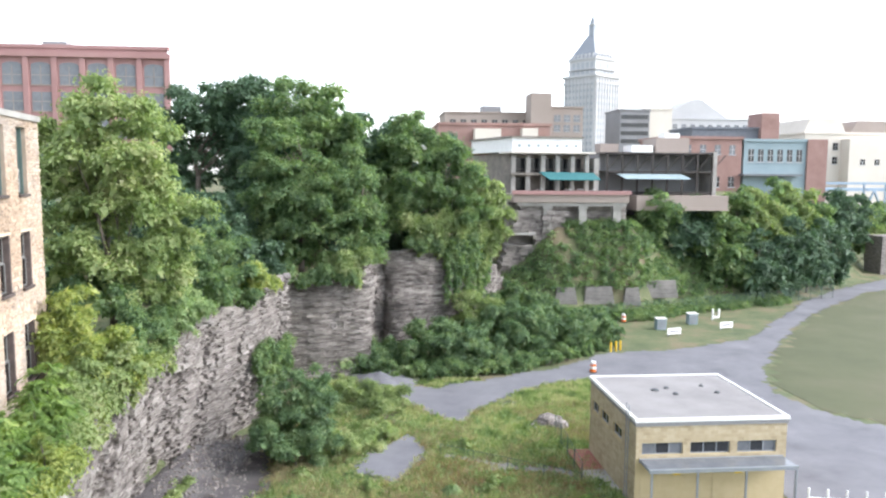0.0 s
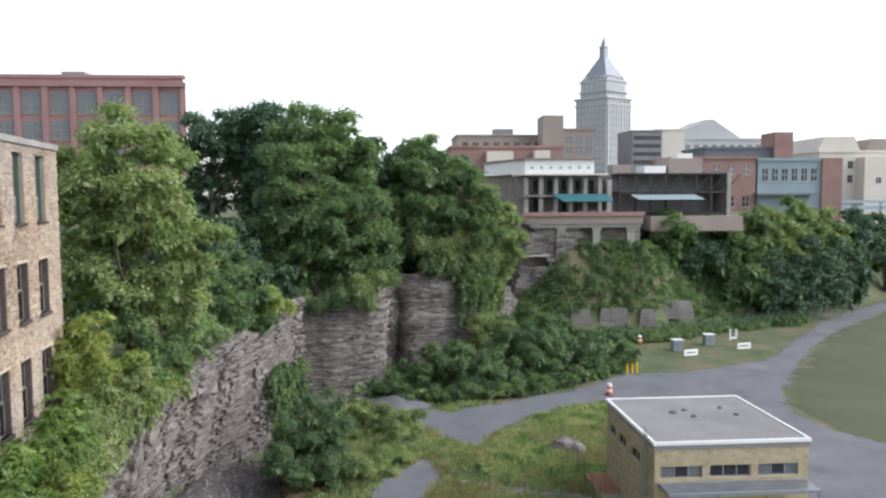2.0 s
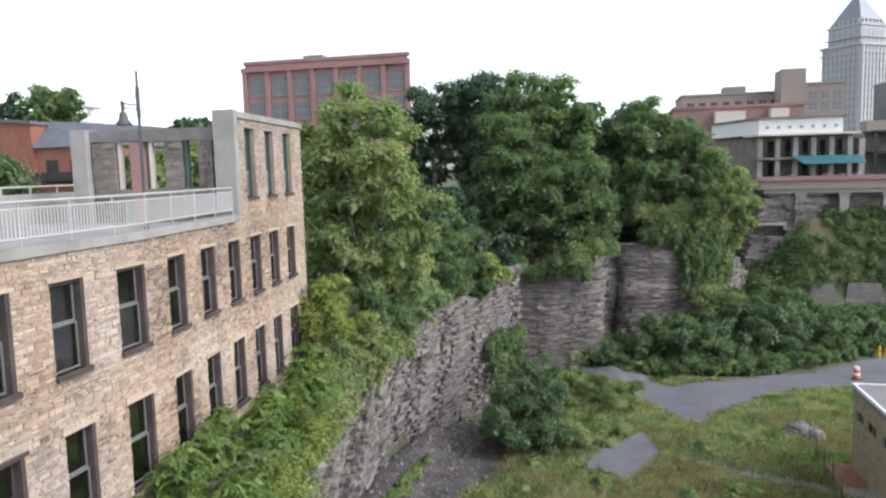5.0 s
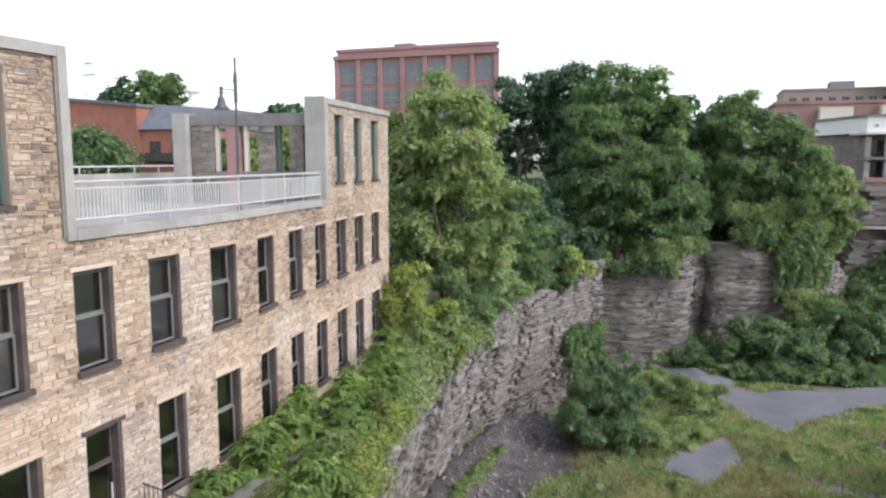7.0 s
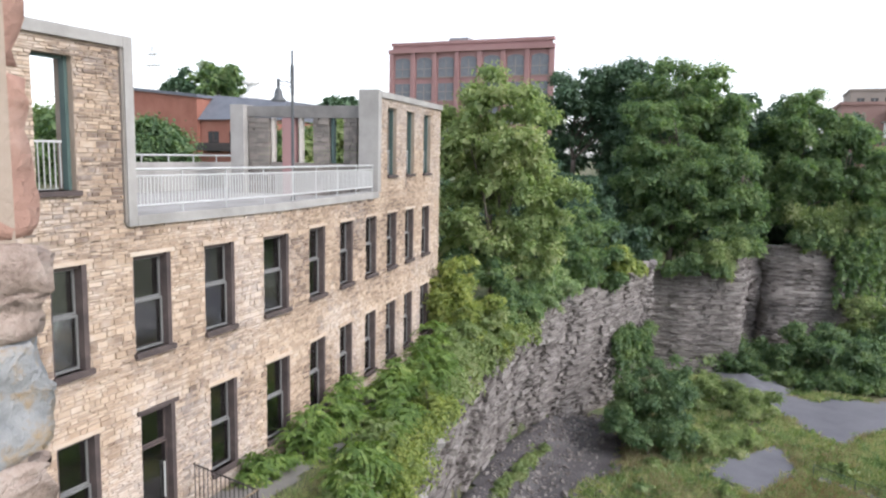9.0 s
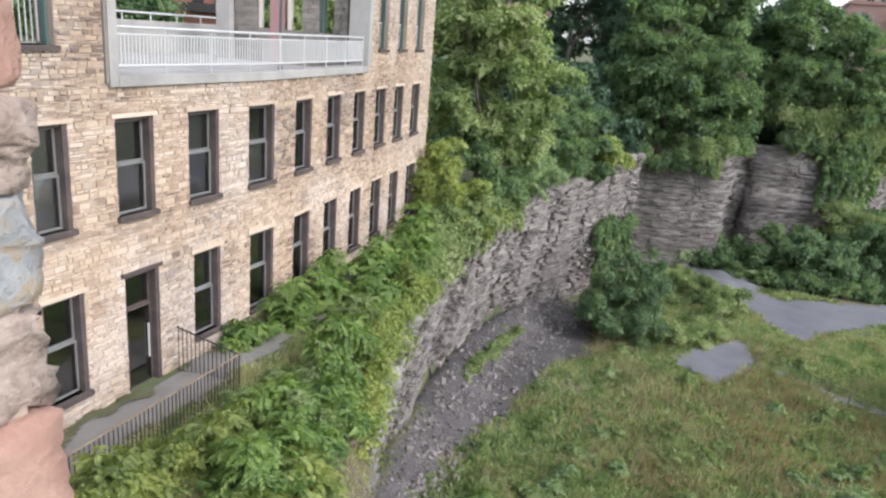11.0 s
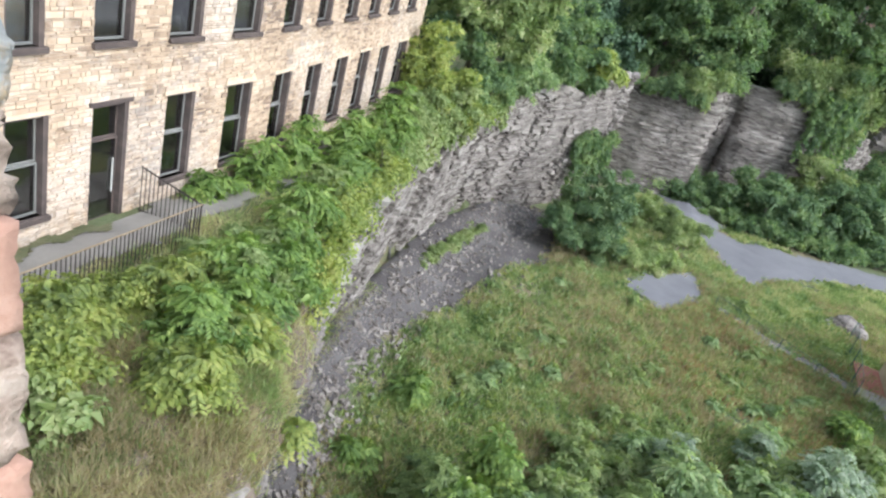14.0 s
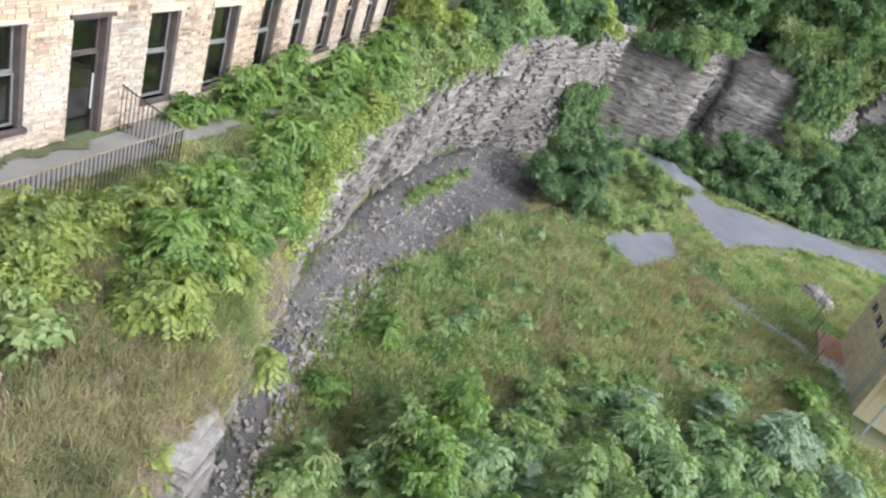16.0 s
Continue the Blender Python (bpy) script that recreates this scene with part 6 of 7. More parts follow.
for x, y, tz, r in ((-14.0, 70.0, 17.2, 2.6), (-17.5, 66.0, 17.0, 2.8), (-11.5, 75.0, 19.5, 2.4), (-14.5, 62.0, 15.5, 2.4), (-2.6, 86.0, 26.8, 3.2), (1.6, 88.0, 26.2, 3.0), (-4.5, 79.0, 21.0, 3.0)):
    z = z_at(x, y) - 0.2
    hh = tz - z
    tree("dark green tree filling the gap in the wood", on(x, y, z), hh, [(0, 0, hh * 0.55, r, r, hh * 0.46), (r * 0.4, -r * 0.4, hh * 0.3, r * 0.9, r * 0.9, hh * 0.32)], M["leaf_dark"], 7000, 0.38, 50, 0.9, 0.2, group="trees on the plateau")

# vines hanging over the bluffs
def vines(label, line, z_top, drop, mat, count, size, spread=0.55):
    top = thing("hanging_vines", label, "vine", "cliff vines")
    P = np.array(line, float)
    seg = np.concatenate([[0], np.cumsum(np.linalg.norm(np.diff(P, axis=0), axis=1))])
    cs, rs = [], []
    stems = Bag()
    n = int(seg[-1] / 0.55)
    for i in range(n):
        s = (i + RNG.random()) / n * seg[-1]
        x, y = np.interp(s, seg, P[:, 0]), np.interp(s, seg, P[:, 1])
        d = drop * RNG.uniform(0.25, 1.1) * (0.6 + 0.6 * abs(math.sin(s * 1.1)))
        z = z_top + RNG.uniform(-0.3, 0.7)
        k = max(2, int(d / 0.45))
        for j in range(k):
            cs.append((x + RNG.normal() * 0.15, y + RNG.normal() * 0.15 - 0.25, z - d * j / k))
            rs.append(spread * (1 - 0.6 * j / k))
        stems.tube((x, y, z), (x, y - 0.1, z - d * 0.9), 0.02, 0.01, 4)
    part("twigwork", stems, M["bark"], top, kind="stuff")
    part("foliage", leaves_on("foliage", cs, rs, count, size, mat, 1.2, 0.6), None, top)


vines("green creepers hanging over the far bluff", [(3.4, 79.2), (5, 79.6), (7, 80.6)], 11.4, 1.3, M["leaf_mid"], 9000, 0.26)
vines("long green creepers trailing down the far bluff", [(7.0, 80.6), (9.5, 81.8), (12, 85), (14, 90)], 11.5, 7.0, M["leaf_mid"], 18000, 0.27)
vines("weeping mounds of creeper over the far bluff", [(3.2, 79.4), (6, 80.2), (9, 81.6), (12, 84.8)], 13.4, 3.2, M["leaf_light"], 15000, 0.26, 1.0)
vines("creeper tumbling over the bluff corner", [(-3.6, 66.7), (-2.2, 67.4), (-1.0, 68.2)], 10.8, 1.9, M["leaf_light"], 5000, 0.25, 0.8)
vines("green creepers over the middle bluff", [(-8.5, 65.8), (-5, 66.4), (-2.4, 67.4)], 9.6, 1.2, M["leaf_mid"], 9000, 0.24)
vines("ivy climbing the cliff corner", [(-9.2, 53.6), (-8.1, 56.5), (-7.2, 59.5)], 5.4, 5.0, M["leaf_mid"], 8000, 0.19, 0.36)
vines("straggling plants over the cliff rim", [(-10.9, 25), (-11.8, 30), (-12.2, 35)], 9.2, 1.4, M["leaf_light"], 5000, 0.18)

vines("dry grass and creepers fringing the cliff rim", [(-7.2, 14.2), (-8.5, 17), (-9.8, 21), (-10.8, 25.4)], 8.9, 0.9, M["leaf_yellow"], 6000, 0.13)
vines("ferny plants trailing over the cliff rim", [(-11.9, 31), (-12.5, 37), (-12.2, 43)], 9.0, 1.8, M["leaf_light"], 8000, 0.17)

# bushes on the near cliff top
bush("yellow-green shrub on the cliff top", on(-13.2, 33.5, 8.7), [(0, 0, 2.2, 1.9, 1.8, 1.6), (1.0, 1.6, 1.6, 1.5, 1.5, 1.3), (-1.4, 0.6, 3.6, 1.5, 1.5, 1.6)], M["leaf_yellow"], 13000, 0.19, 0.5, 60)
bush("fresh green shrub beside the mill corner", on(-12.2, 31.5, 8.9), [(0, 0, 1.0, 1.2, 1.2, 1.0), (0.2, 2.6, 1.0, 1.2, 1.4, 1.1)], M["leaf_light"], 8000, 0.17, 0.4, 40)
bush("mixed green shrubs below the tall tree", on(-13.4, 38.0, 8.7), [(0, 0, 1.6, 1.7, 2.2, 1.5), (-1.0, 1.5, 3.6, 2.0, 2, 2.0), (0.6, 3, 1.4, 1.4, 1.8, 1.4)], M["leaf_mid"], 18000, 0.2, 0.5, 70)
bush("blue-green shrub on the cliff edge", on(-12.6, 44.5, 8.6), [(0, 0, 1.8, 1.7, 2.0, 1.7), (0.4, 2.5, 1.8, 1.6, 1.6, 1.5)], M["leaf_blue"], 13000, 0.2, 0.5, 50)
bush("mounded green shrubs on the cliff edge", on(-11.9, 49.0, 9.0), [(-1.4, 0, 3.4, 2.4, 2.2, 2.2), (0.4, 1.5, 2.4, 1.9, 2.4, 1.9), (1.6, 4.0, 1.8, 1.6, 2.2, 1.7)], M["leaf_mid"], 20000, 0.21, 0.55, 70)
bush("bright yellow-green shrub at the cliff corner", on(-9.6, 55.0, 9.8), [(0, 0, 0.9, 1.7, 2.0, 1.3), (0.8, 2.6, 0.6, 1.2, 1.5, 0.9)], M["leaf_yellow"], 9000, 0.2, 0.45, 40)
bush("dark shrubs behind the cliff corner", on(-13.0, 55.0, 9.5), [(0, 0, 2.6, 2.2, 2.4, 2.8), (1.4, 4, 2.4, 2.0, 2.2, 2.6)], M["leaf_mid"], 14000, 0.24, 0.6, 50)

# sumac and weeds along the mill path and the ledge
GS = "sumac along the ledge"
for (x, y, rx, ry, h, n, k) in ((-12.7, 16.6, 0.5, 0.9, 1.3, 22, "leaf_fresh"), (-12.6, 18.6, 0.5, 1.1, 1.7, 26, "leaf_fresh"), (-12.6, 20.9, 0.5, 1.1, 2.1, 26, "leaf_fresh"), (-12.2, 23.4, 0.9, 1.3, 2.2, 34, "leaf_fresh"), (-11.6, 25.6, 0.9, 1.2, 2.4, 34, "leaf_fresh"),
                                (-12.5, 27.6, 0.7, 1.0, 3.4, 30, "leaf_fresh"), (-12.6, 29.2, 0.6, 0.9, 2.6, 24, "leaf_light"), (-11.0, 21.6, 0.7, 1.1, 1.8, 30, "leaf_fresh"), (-10.6, 19.4, 0.7, 1.1, 1.5, 26, "leaf_light"), (-9.8, 17.2, 0.7, 1.1, 1.9, 30, "leaf_fresh"),
                                (-9.5, 15.6, 0.7, 1.0, 1.7, 28, "leaf_light"), (-8.6, 14.0, 0.8, 1.0, 1.6, 28, "leaf_fresh"), (-8.7, 12.8, 0.9, 1.0, 2.0, 34, "leaf_fresh"), (-8.0, 12.0, 0.8, 0.9, 1.6, 28, "leaf_fresh"), (-8.0, 10.6, 0.9, 0.8, 2.0, 30, "leaf_fresh"), (-7.5, 10.2, 0.6, 0.7, 1.2, 18, "leaf_yellow"),
                                (-9.7, 11.2, 0.8, 0.9, 1.5, 26, "leaf_yellow"), (-9.9, 9.2, 0.8, 1.0, 1.5, 26, "leaf_yellow"), (-9.9, 13.4, 0.8, 1.0, 1.1, 22, "leaf_light")):
    sumac("bright green feathery sumac on the ledge", on(x, y, 9.1 if y < 29 else 8.8), (rx, ry), h, n, M[k], 0.56, 0.16, 10, group=GS)
for x, y, r, h, k in ((-12.3, 24.6, 0.8, 1.7, "leaf_fresh"), (-10.6, 23.6, 0.7, 1.3, "leaf_yellow"), (-9.7, 18.4, 0.7, 1.5, "leaf_yellow"), (-9.0, 15.2, 0.7, 1.6, "leaf_fresh"), (-8.3, 12.9, 0.7, 1.6, "leaf_light"), (-8.9, 11.6, 0.8, 1.7, "leaf_yellow"), (-8.1, 10.9, 0.7, 1.5, "leaf_fresh"), (-9.8, 10.3, 0.7, 1.3, "leaf_yellow"), (-10.2, 14.8, 0.6, 0.9, "leaf_light"), (-12.4, 29.0, 0.7, 2.2, "leaf_light")):
    bush("small bright green bush among the sumac", on(x, y, 9.0), [(0, 0, h * 0.5, r, r * 1.2, h * 0.55), (r * 0.5, 0.4, h * 0.35, r * 0.7, r * 0.8, h * 0.4)], M[k], 3200, 0.13, 0.26, 34, group="ledge bushes")
bush("pale yellow-green bush on the ledge", on(-9.0, 7.6, 9.0), [(0, 0, 0.9, 1.0, 1.2, 0.9)], M["leaf_yellow"], 5000, 0.13, 0.3, 40)
bush("pale broad-leaved bush at the edge of the dry ledge", on(-8.3, 6.9, 9.1), [(0, 0, 0.8, 0.9, 1.0, 0.8), (-0.5, -0.9, 0.7, 0.7, 0.8, 0.7)], M["leaf_pale"], 3600, 0.17, 0.28, 36)
for x, y, h, k in ((-7.1, 9.3, 1.2, "leaf_yellow"), (-7.5, 9.4, 1.5, "leaf_yellow"), (-7.3, 11.2, 1.3, "leaf_yellow")):
    sumac("bright green feathery sumac on the ledge", on(x, y, 9.1), (0.6, 0.7), h, 20, M[k], 0.55, 0.17, 9, group=GS)
bush("pale-topped weedy bush on the ledge", on(-9.3, 5.4, 8.9), [(0, 0, 0.8, 1.0, 1.3, 0.8), (0.3, 1.0, 0.8, 0.7, 0.7, 0.7)], M["leaf_silver"], 6000, 0.12, 0.3, 40)
bush("low green bush on the ledge", on(-8.0, 13.6, 8.9), [(0, 0, 0.7, 1.0, 1.5, 0.7), (-0.8, -2.2, 0.6, 1.0, 1.0, 0.6)], M["leaf_fresh"], 6000, 0.13, 0.3, 40)
for x, y, z in ((-5.6, 9.0, 8.5), (-5.0, 7.0, 8.5), (-6.4, 8.2, 8.6), (-5.4, 10.6, 8.2)):
    sumac("small young sumac on the cliff rim", on(x, y, z), (0.3, 0.3), 0.6, 5, M["leaf_yellow"], 0.4, 0.15, 9, group="young sumac")

# gorge floor shrubs
bush("large round green bush at the cliff foot", on(-5.35, 48.0, 0), [(-0.6, 0, 3.0, 2.4, 2.4, 3.1), (0.6, 0.3, 3.8, 2.0, 2.0, 2.6), (-1.6, 0, 2.0, 1.8, 2.2, 2.3), (0.8, -0.8, 1.7, 1.6, 2.0, 1.9)], M["leaf_deep"], 42000, 0.17, 0.55, 120)
bush("light green bush beside the large round one", on(-2.8, 48.0, 0), [(0, 0, 0.9, 1.4, 1.8, 1.1), (1.6, 1.2, 0.5, 1.6, 2.0, 0.7), (3.0, 3.0, 0.3, 1.6, 2.2, 0.5)], M["leaf_pale"], 15000, 0.17, 0.4, 50)
bush("strip of green weeds along the cliff foot", on(-11.6, 39.0, 0.5), [(-0.3, -3.0, 0.25, 0.5, 1.4, 0.4), (-0.2, 0, 0.25, 0.5, 1.8, 0.45), (0.1, 3.0, 0.25, 0.5, 1.6, 0.4)], M["leaf_light"], 5000, 0.15, 0.3, 40)
bush("dark bush under the parked cars", on(-13.6, 78, 15.5), [(0, 0, 1.2, 2.4, 1.6, 1.4), (-3.5, -0.5, 0.5, 2.6, 1.4, 0.9)], M["leaf_dark"], 8000, 0.3, 0.6, 40)
bush("low green growth on the bank", on(0.4, 57.5, 0), [(0, 0, 0.6, 2.2, 3.2, 0.9), (-2.5, 2.0, 0.8, 2.2, 3, 1.3)], M["leaf_light"], 16000, 0.17, 0.5, 60)
for x, y, rx, ry, rz, n, k in ((0, 72.5, 4, 4, 2.6, 20000, "leaf_deep"), (6.5, 72.0, 5, 5, 5.0, 30000, "leaf_deep"), (13, 75.5, 5, 5.5, 6.2, 34000, "leaf_deep"), (19.5, 78.5, 4.6, 5, 5.2, 30000, "leaf_deep"), (24.3, 80.5, 3.4, 4, 3.6, 20000, "leaf_deep"),
                               (12, 81.5, 4, 3.5, 6.4, 18000, "leaf_light"), (17.5, 86, 5, 5, 6.5, 22000, "leaf_deep"), (-3.6, 70.0, 2.0, 2.0, 2.4, 7000, "leaf_blue")):
    bush("dense green thicket beside the gravel road", on(x, y, 0), [(0, 0, rz * 0.42, rx, ry, rz * 0.55), (rx * 0.4, -ry * 0.3, rz * 0.3, rx * 0.6, ry * 0.6, rz * 0.45), (-rx * 0.4, -ry * 0.35, rz * 0.28, rx * 0.6, ry * 0.6, rz * 0.4)], M[k], n, 0.27, 0.75, 90, name="thicket", group="thicket by the road", stems=10)
hedge = [((-2.0, 68.3), (3.5, 65.2)), ((3.5, 65.2), (11, 66.6)), ((11, 66.6), (18, 70.4)), ((18, 70.4), (24.5, 76))]
for (x0, y0), (x1, y1) in hedge:
    bl = [((x1 - x0) * s - (x1 - x0) / 2, (y1 - y0) * s - (y1 - y0) / 2 + 0.5, 0.7, 1.5, 1.0, 0.8) for s in (0.1, 0.35, 0.6, 0.85)]
    bush("low vine-grown hedge edging the road", on((x0 + x1) / 2, (y0 + y1) / 2 + 0.6, 0), bl, M["leaf_mid"], 10000, 0.22, 0.45, 60, name="hedge", group="vine hedge")

# slope under the terrace and trees beside the road
slope_c, slope_r = [], []
for i in range(1700):
    x = RNG.uniform(17, 62)
    rise = RNG.uniform(-9.0, 2.2)
    y = np.interp(x, RIM_X, RIM_Y) + rise
    if 23 < x < 44 and -6.2 < rise < -4.2 and RNG.random() < 0.85 or rise > 0 and x < 26:
        continue
    slope_c.append((x, y, z_at(x, y) + RNG.uniform(0, 0.6)))
    slope_r.append(RNG.uniform(0.45, 0.9))
part("slope_growth", leaves_on("slope_growth", slope_c, slope_r, 75000, 0.3, M["leaf_mid"]), None)
tagged(bpy.data.objects["slope_growth"], "creeping green growth over the slope below the terrace", "undergrowth", kind="stuff")
for (x, y, h, r, k, nl) in ((41.5, 105.4, 17.0, 2.9, "leaf_mid", 14000), (46.5, 107, 15.8, 3.2, "leaf_dark", 13000), (51, 108.5, 15.6, 3.4, "leaf_mid", 14000), (56, 109, 16.2, 3.8, "leaf_mid", 14000),
                            (61, 112, 16.8, 4.0, "leaf_light", 15000), (66, 118, 19, 4.2, "leaf_mid", 15000), (71, 121, 18, 4.4, "leaf_light", 15000), (77, 125, 15, 4.4, "leaf_mid", 15000), (84, 131, 16.5, 4.8, "leaf_dark", 15000),
                            (90, 135, 16, 4.6, "leaf_dark", 14000), (95, 140, 15, 4.4, "leaf_dark", 13000), (53, 105, 9.5, 2.6, "leaf_mid", 9000), (58, 105, 11, 3.2, "leaf_dark", 10000),
                            (64, 108, 11.5, 3.6, "leaf_dark", 11000), (70, 112, 12, 3.6, "leaf_dark", 11000), (76, 117, 12, 3.6, "leaf_dark", 11000), (104, 150, 15, 5, "leaf_mid", 11000), (99, 144, 13, 4.4, "leaf_light", 11000), (110, 154, 14, 5, "leaf_mid", 11000), (118, 160, 13, 5, "leaf_mid", 11000)):
    z = z_at(x, y) - 0.2
    hh = max(3.5, h - z)
    tree("leafy green tree beside the gorge road", on(x, y, z), hh, [(0, 0, hh * 0.62, r, r, hh * 0.36), (r * 0.5, -r * 0.2, hh * 0.4, r * 0.7, r * 0.7, hh * 0.3), (-r * 0.5, -r * 0.3, hh * 0.34, r * 0.7, r * 0.7, hh * 0.28)],
         M[k], int(nl * 0.65), 0.5, 46, 1.1, 0.2, group="trees beside the road")
for x, y, h, r, k in ((-40.6, 40, 4.8, 2.4, "leaf_deep"), (-48.2, 47, 4.6, 2.6, "leaf_deep"), (-85, 92, 15.2, 6.0, "leaf_dark"), (-79, 93, 16.6, 5.6, "leaf_mid"), (-56.0, 92, 11.6, 3.2, "leaf_dark"), (-28, 45, 5.0, 2.4, "leaf_light"), (-32, 46, 4.6, 2.4, "leaf_mid"), (-34, 56, 5, 3.4, "leaf_mid"), (-44, 36, 5.5, 3, "leaf_mid"), (-50, 37, 5.5, 3, "leaf_mid")):
    tree("leafy tree behind the mill terrace", on(x, y, 15.6), h, [(0, 0, h * 0.62, r, r, h * 0.4), (r * 0.5, 0, h * 0.4, r * 0.7, r * 0.7, h * 0.3)], M[k], 12000, 0.34 if y < 70 else 0.62, 70, 1.1, 0.2, group="trees behind the mill")

# foreground weeds on the gorge floor
for x, y, rx, ry, h, n, k in ((-2.4, 20.2, 1.0, 1.2, 3.6, 40, "leaf_fresh"), (-3.6, 18.6, 1.0, 1.2, 2.8, 36, "leaf_pale"), (-2.2, 17.4, 1.2, 1.2, 3.0, 44, "leaf_fresh"), (-0.6, 19.2, 1.1, 1.2, 2.8, 40, "leaf_blue"), (0.6, 21.4, 1.2, 1.1, 2.6, 36, "leaf_pale"),
                              (2.2, 20.0, 1.3, 1.2, 2.8, 44, "leaf_pale"), (4.2, 24.6, 1.3, 1.3, 3.6, 48, "leaf_blue"), (5.6, 23.4, 1.3, 1.2, 3.0, 42, "leaf_blue"), (3.2, 22.6, 1.2, 1.2, 2.6, 40, "leaf_pale"), (7.2, 25.0, 1.2, 1.2, 2.6, 40, "leaf_blue"), (9.2, 29.4, 1.3, 1.3, 2.8, 40, "leaf_silver"), (10.6, 31.0, 1.0, 1.1, 2.4, 30, "leaf_silver"),
                              (8.6, 27.2, 1.2, 1.2, 2.2, 34, "leaf_blue"), (1.2, 17.6, 1.4, 1.2, 2.4, 44, "leaf_fresh"), (4.6, 20.6, 1.4, 1.2, 2.4, 44, "leaf_pale"), (12.2, 33.5, 0.9, 1.6, 2.2, 34, "leaf_pale"), (11.6, 37.0, 0.8, 1.4, 1.6, 26, "leaf_fresh"), (-7.2, 19.4, 0.5, 0.6, 1.0, 12, "leaf_fresh"), (-7.3, 24.4, 0.5, 0.7, 1.1, 12, "leaf_fresh"), (-5.6, 15.4, 0.9, 1.0, 1.4, 24, "leaf_pale"),
                              (-1.0, 15.6, 1.3, 1.0, 2.2, 36, "leaf_fresh"), (7.0, 21.6, 1.3, 1.2, 2.4, 40, "leaf_fresh")):
    sumac("tall leafy weeds standing in the meadow", on(x, y, 0), (rx, ry), h, n, M[k], 0.7, 0.22, 10, name="weed_clump", group="meadow weeds")
for i in range(62):
    y = RNG.uniform(14.5, 33)
    x = RNG.uniform(-4.5 + max(0, y - 21) * 0.95, 2 + (y - 14) * 0.72)
    sumac("leafy green weeds crowding the meadow edge", on(x, y, z_at(x, y)), (0.8, 0.8), RNG.uniform(0.8, 2.2), 13, M[("leaf_blue", "leaf_pale", "leaf_pale", "leaf_blue", "leaf_pale", "leaf_silver")[i % 6]], 0.6, 0.2, 8, name="weed_clump", group="meadow weeds")


for i in range(70):
    x, y = RNG.uniform(-6.5, 13), RNG.uniform(14, 50)
    if y > 43 and -3 < x < 5:
        continue
    sumac("small leafy weed in the meadow", on(x, y, z_at(x, y)), (0.35, 0.35), RNG.uniform(0.4, 0.9), 5, M[("leaf_pale", "leaf_pale", "leaf_blue")[i % 3]], 0.45, 0.2, 8, name="weed", group="small meadow weeds")


def meadow_stuff(name, n, region, size, mat, blades, label, spread=0.25, phase=0.0):
    x = RNG.uniform(region[0], region[1], n * 2)
    y = RNG.uniform(region[2], region[3], n * 2)
    field = np.sin(x * 0.55 + phase + 2 * np.sin(y * 0.31 + phase)) * np.sin(y * 0.47 + 2 * phase + 1.2 * np.sin(x * 0.4))
    field = np.where(phase > 0, field - 0.85, field)
    xj, yj = x + RNG.normal(size=n * 2) * 0.3, y + RNG.normal(size=n * 2) * 0.3
    road = in_poly(ROAD, 0)(xj, yj) | in_poly([(4.0, 46.9), (4.6, 47.6), (12.6, 44.2), (13, 42.6), (12, 43.2)], 0)(xj, yj) | in_poly([(-1.8, 44.8), (-0.8, 48), (2.3, 52), (3.6, 48), (1.2, 43)], 0)(xj, yj) | ((x > 14.3) & (x < 24) & (y > 36) & (y < 48))
    west = x - np.interp(y, FOOT_Y, FOOT_X)
    strip = np.interp(y, [0, 15.7, 21, 25, 29, 34, 39.5, 43, 48, 52], [1, 1.2, 1.2, 1.3, 2.2, 3.8, 4.4, 5.8, 4.5, 2])
    ok = (~road) & (west > strip + RNG.normal(size=n * 2) * 0.35) & (field > -0.75 + spread * RNG.normal(size=n * 2)) & (y < 66)
    x, y = x[ok][:n], y[ok][:n]
    k = len(x)
    P = np.repeat(np.stack([x, y, height(x, y)], 1), blades, 0)
    P[:, :2] += RNG.normal(size=(k * blades, 2)) * size * 0.35
    way = np.array([0, 0, 1]) + RNG.normal(size=(k * blades, 3)) * 0.55
    face = RNG.normal(size=(k * blades, 3)) + np.array([0, 0, 0.3])
    s = size * RNG.uniform(0.5, 1.3, k * blades) * np.repeat(RNG.uniform(0.6, 1.4, k), blades)
    me = blade_mesh(name, P, way, face, s * 1.2, s * 0.16, mat) if blades > 8 else leaf_mesh(name, P, way, face, s, s * 0.4, mat)
    tagged(new(name, me), label, "grass", kind="stuff")


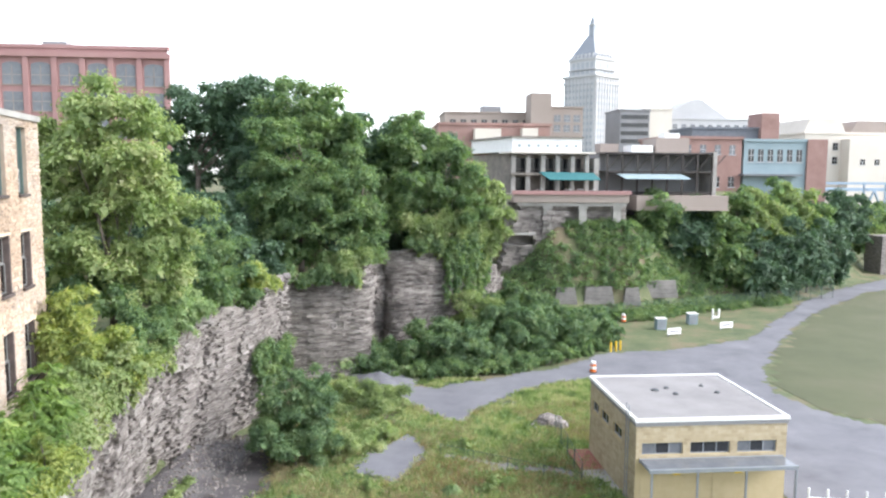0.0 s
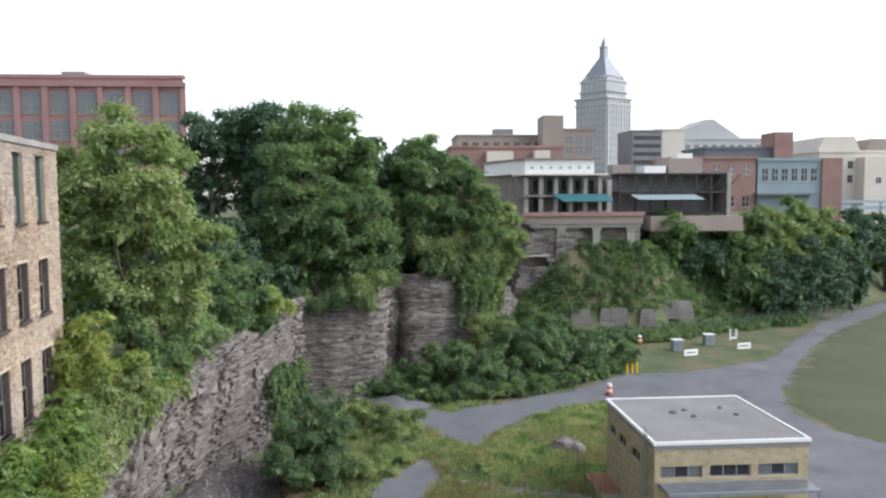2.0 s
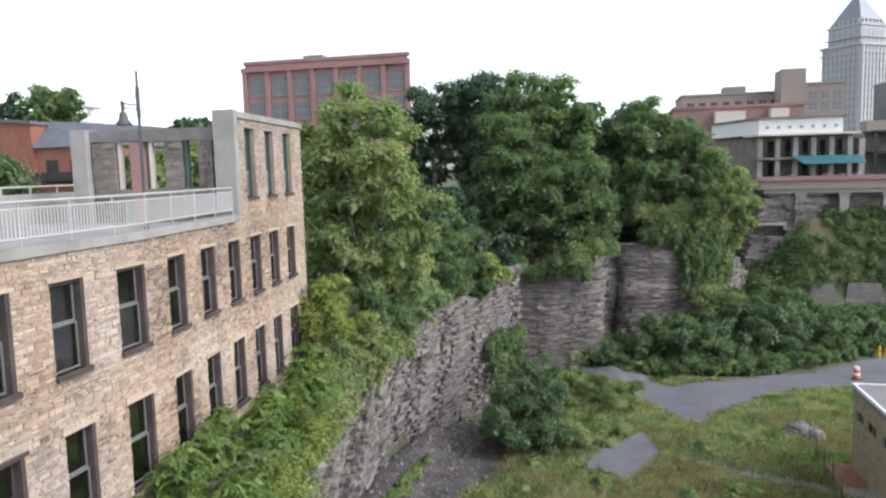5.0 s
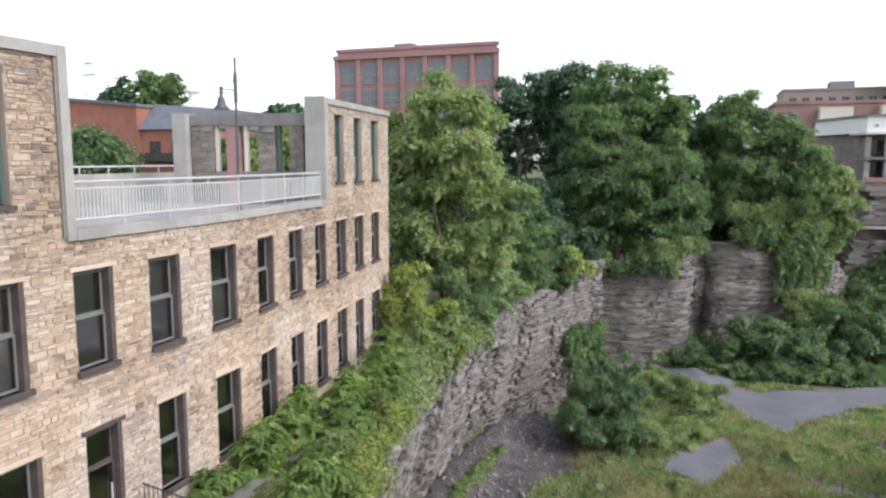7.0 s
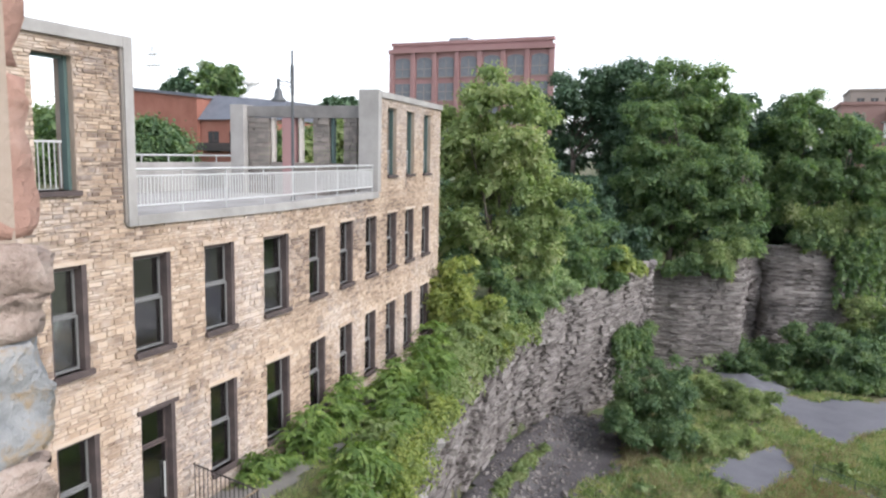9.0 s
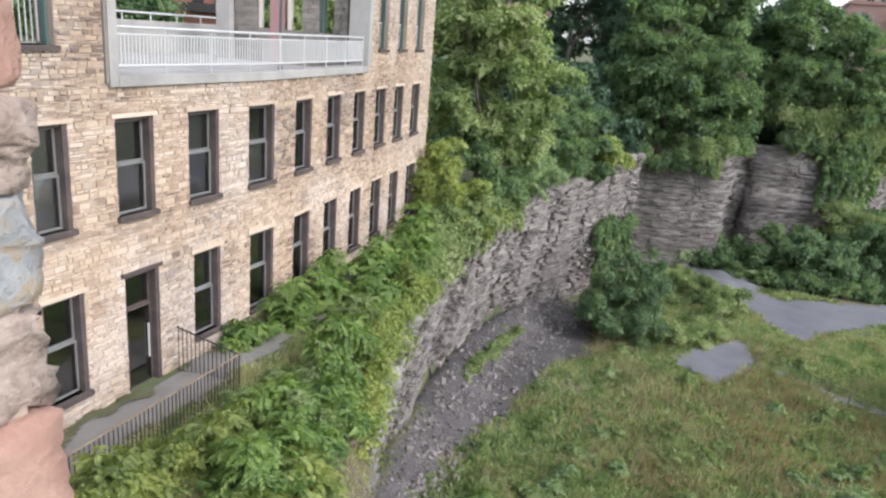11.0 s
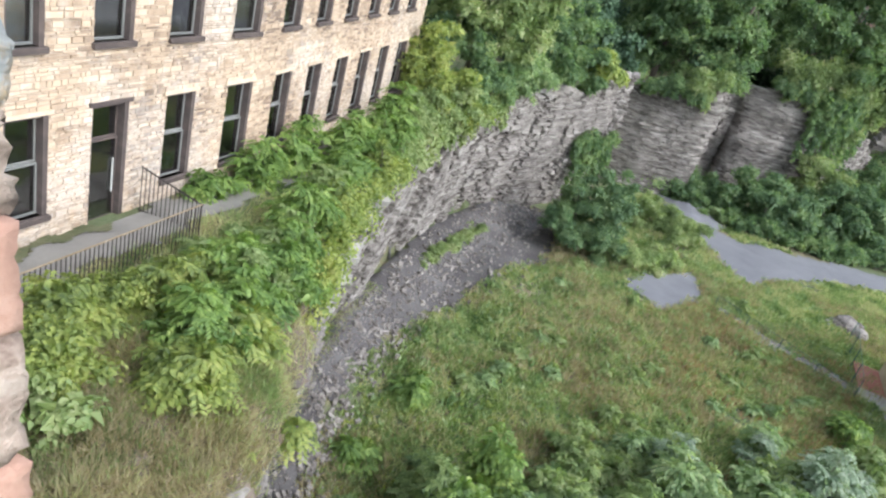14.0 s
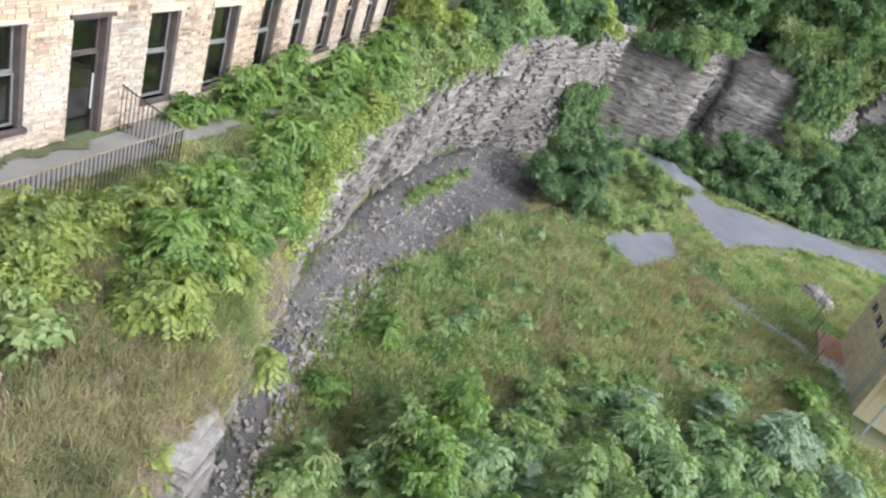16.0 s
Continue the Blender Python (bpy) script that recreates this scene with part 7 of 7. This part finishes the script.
meadow_stuff("meadow_grass", 34000, (-10, 24, 9, 66), 0.27, M["grass"], 9, "long green and straw-brown meadow grass")
meadow_stuff("meadow_weeds", 11000, (-10, 24, 9, 66), 0.24, M["leaf_light"], 8, "broad-leaved green weeds in the meadow")
meadow_stuff("russet_weeds", 5000, (2, 13, 27, 47), 0.24, M["russet"], 9, "russet seed heads of dock in the meadow", 0.3, 0.6)
meadow_stuff("meadow_dark_weeds", 5000, (-9, 22, 9, 56), 0.28, M["leaf_blue"], 8, "cool green weeds in the meadow", 0.6)
meadow_stuff("dry_grass", 20000, (-9, 20, 12, 58), 0.3, M["straw"], 9, "tan dried grass and seed heads in the meadow", 0.18, 1.3)
meadow_stuff("yellow_weeds", 4500, (-9, 20, 12, 58), 0.2, M["leaf_yellow"], 8, "yellow-green flowering weeds in the meadow", 0.15, 2.9)
# grass on the ledge
x = np.concatenate([RNG.uniform(-13, -4.0, 16000), RNG.uniform(-9.5, -4.0, 9000)])
y = np.concatenate([RNG.uniform(3, 30, 16000), RNG.uniform(3, 12, 9000)])
w = np.interp(y, FOOT_Y, FOOT_X) - x
ok = (w > np.where(y < 14, -0.2, 0.35)) & ~in_poly([(-13.2, 2), (-11.6, 2), (-11.3, 13), (-11.9, 19), (-12.3, 24), (-13.2, 24)], 0.1)(x, y)
x, y = np.repeat(x[ok], 9), np.repeat(y[ok], 9)
x, y = x + RNG.normal(size=len(x)) * 0.12, y + RNG.normal(size=len(x)) * 0.12
P = np.stack([x, y, np.where((y < 14) & (turf_z(x, y)[1] < 2.62), turf_z(x, y)[0], height(x, y))], 1)
s = 0.26 * RNG.uniform(0.4, 1.3, len(x))
dry = RNG.random(len(x)) < np.where((y < 10) & (x > -9), 0.72, 0.25)
for name, sel, mat, label in (("ledge_grass", ~dry, M["grass"], "green grass on the ledge"), ("ledge_straw", dry, M["straw"], "dry straw-brown grass on the ledge")):
    tagged(new(name, blade_mesh(name, P[sel], np.array([0, 0, 1]) + RNG.normal(size=(sel.sum(), 3)) * 0.7, RNG.normal(size=(sel.sum(), 3)), s[sel], s[sel] * 0.09, mat)), label, "grass", kind="stuff")

# ---- stones of the mill wall nearest the lookout, one by one ----
rng_s = np.random.default_rng(10)
for s in near:
    b = Bag().solid(*stone_shape(*s, rng_s))
    part("stone", b, M["stone"], mill)
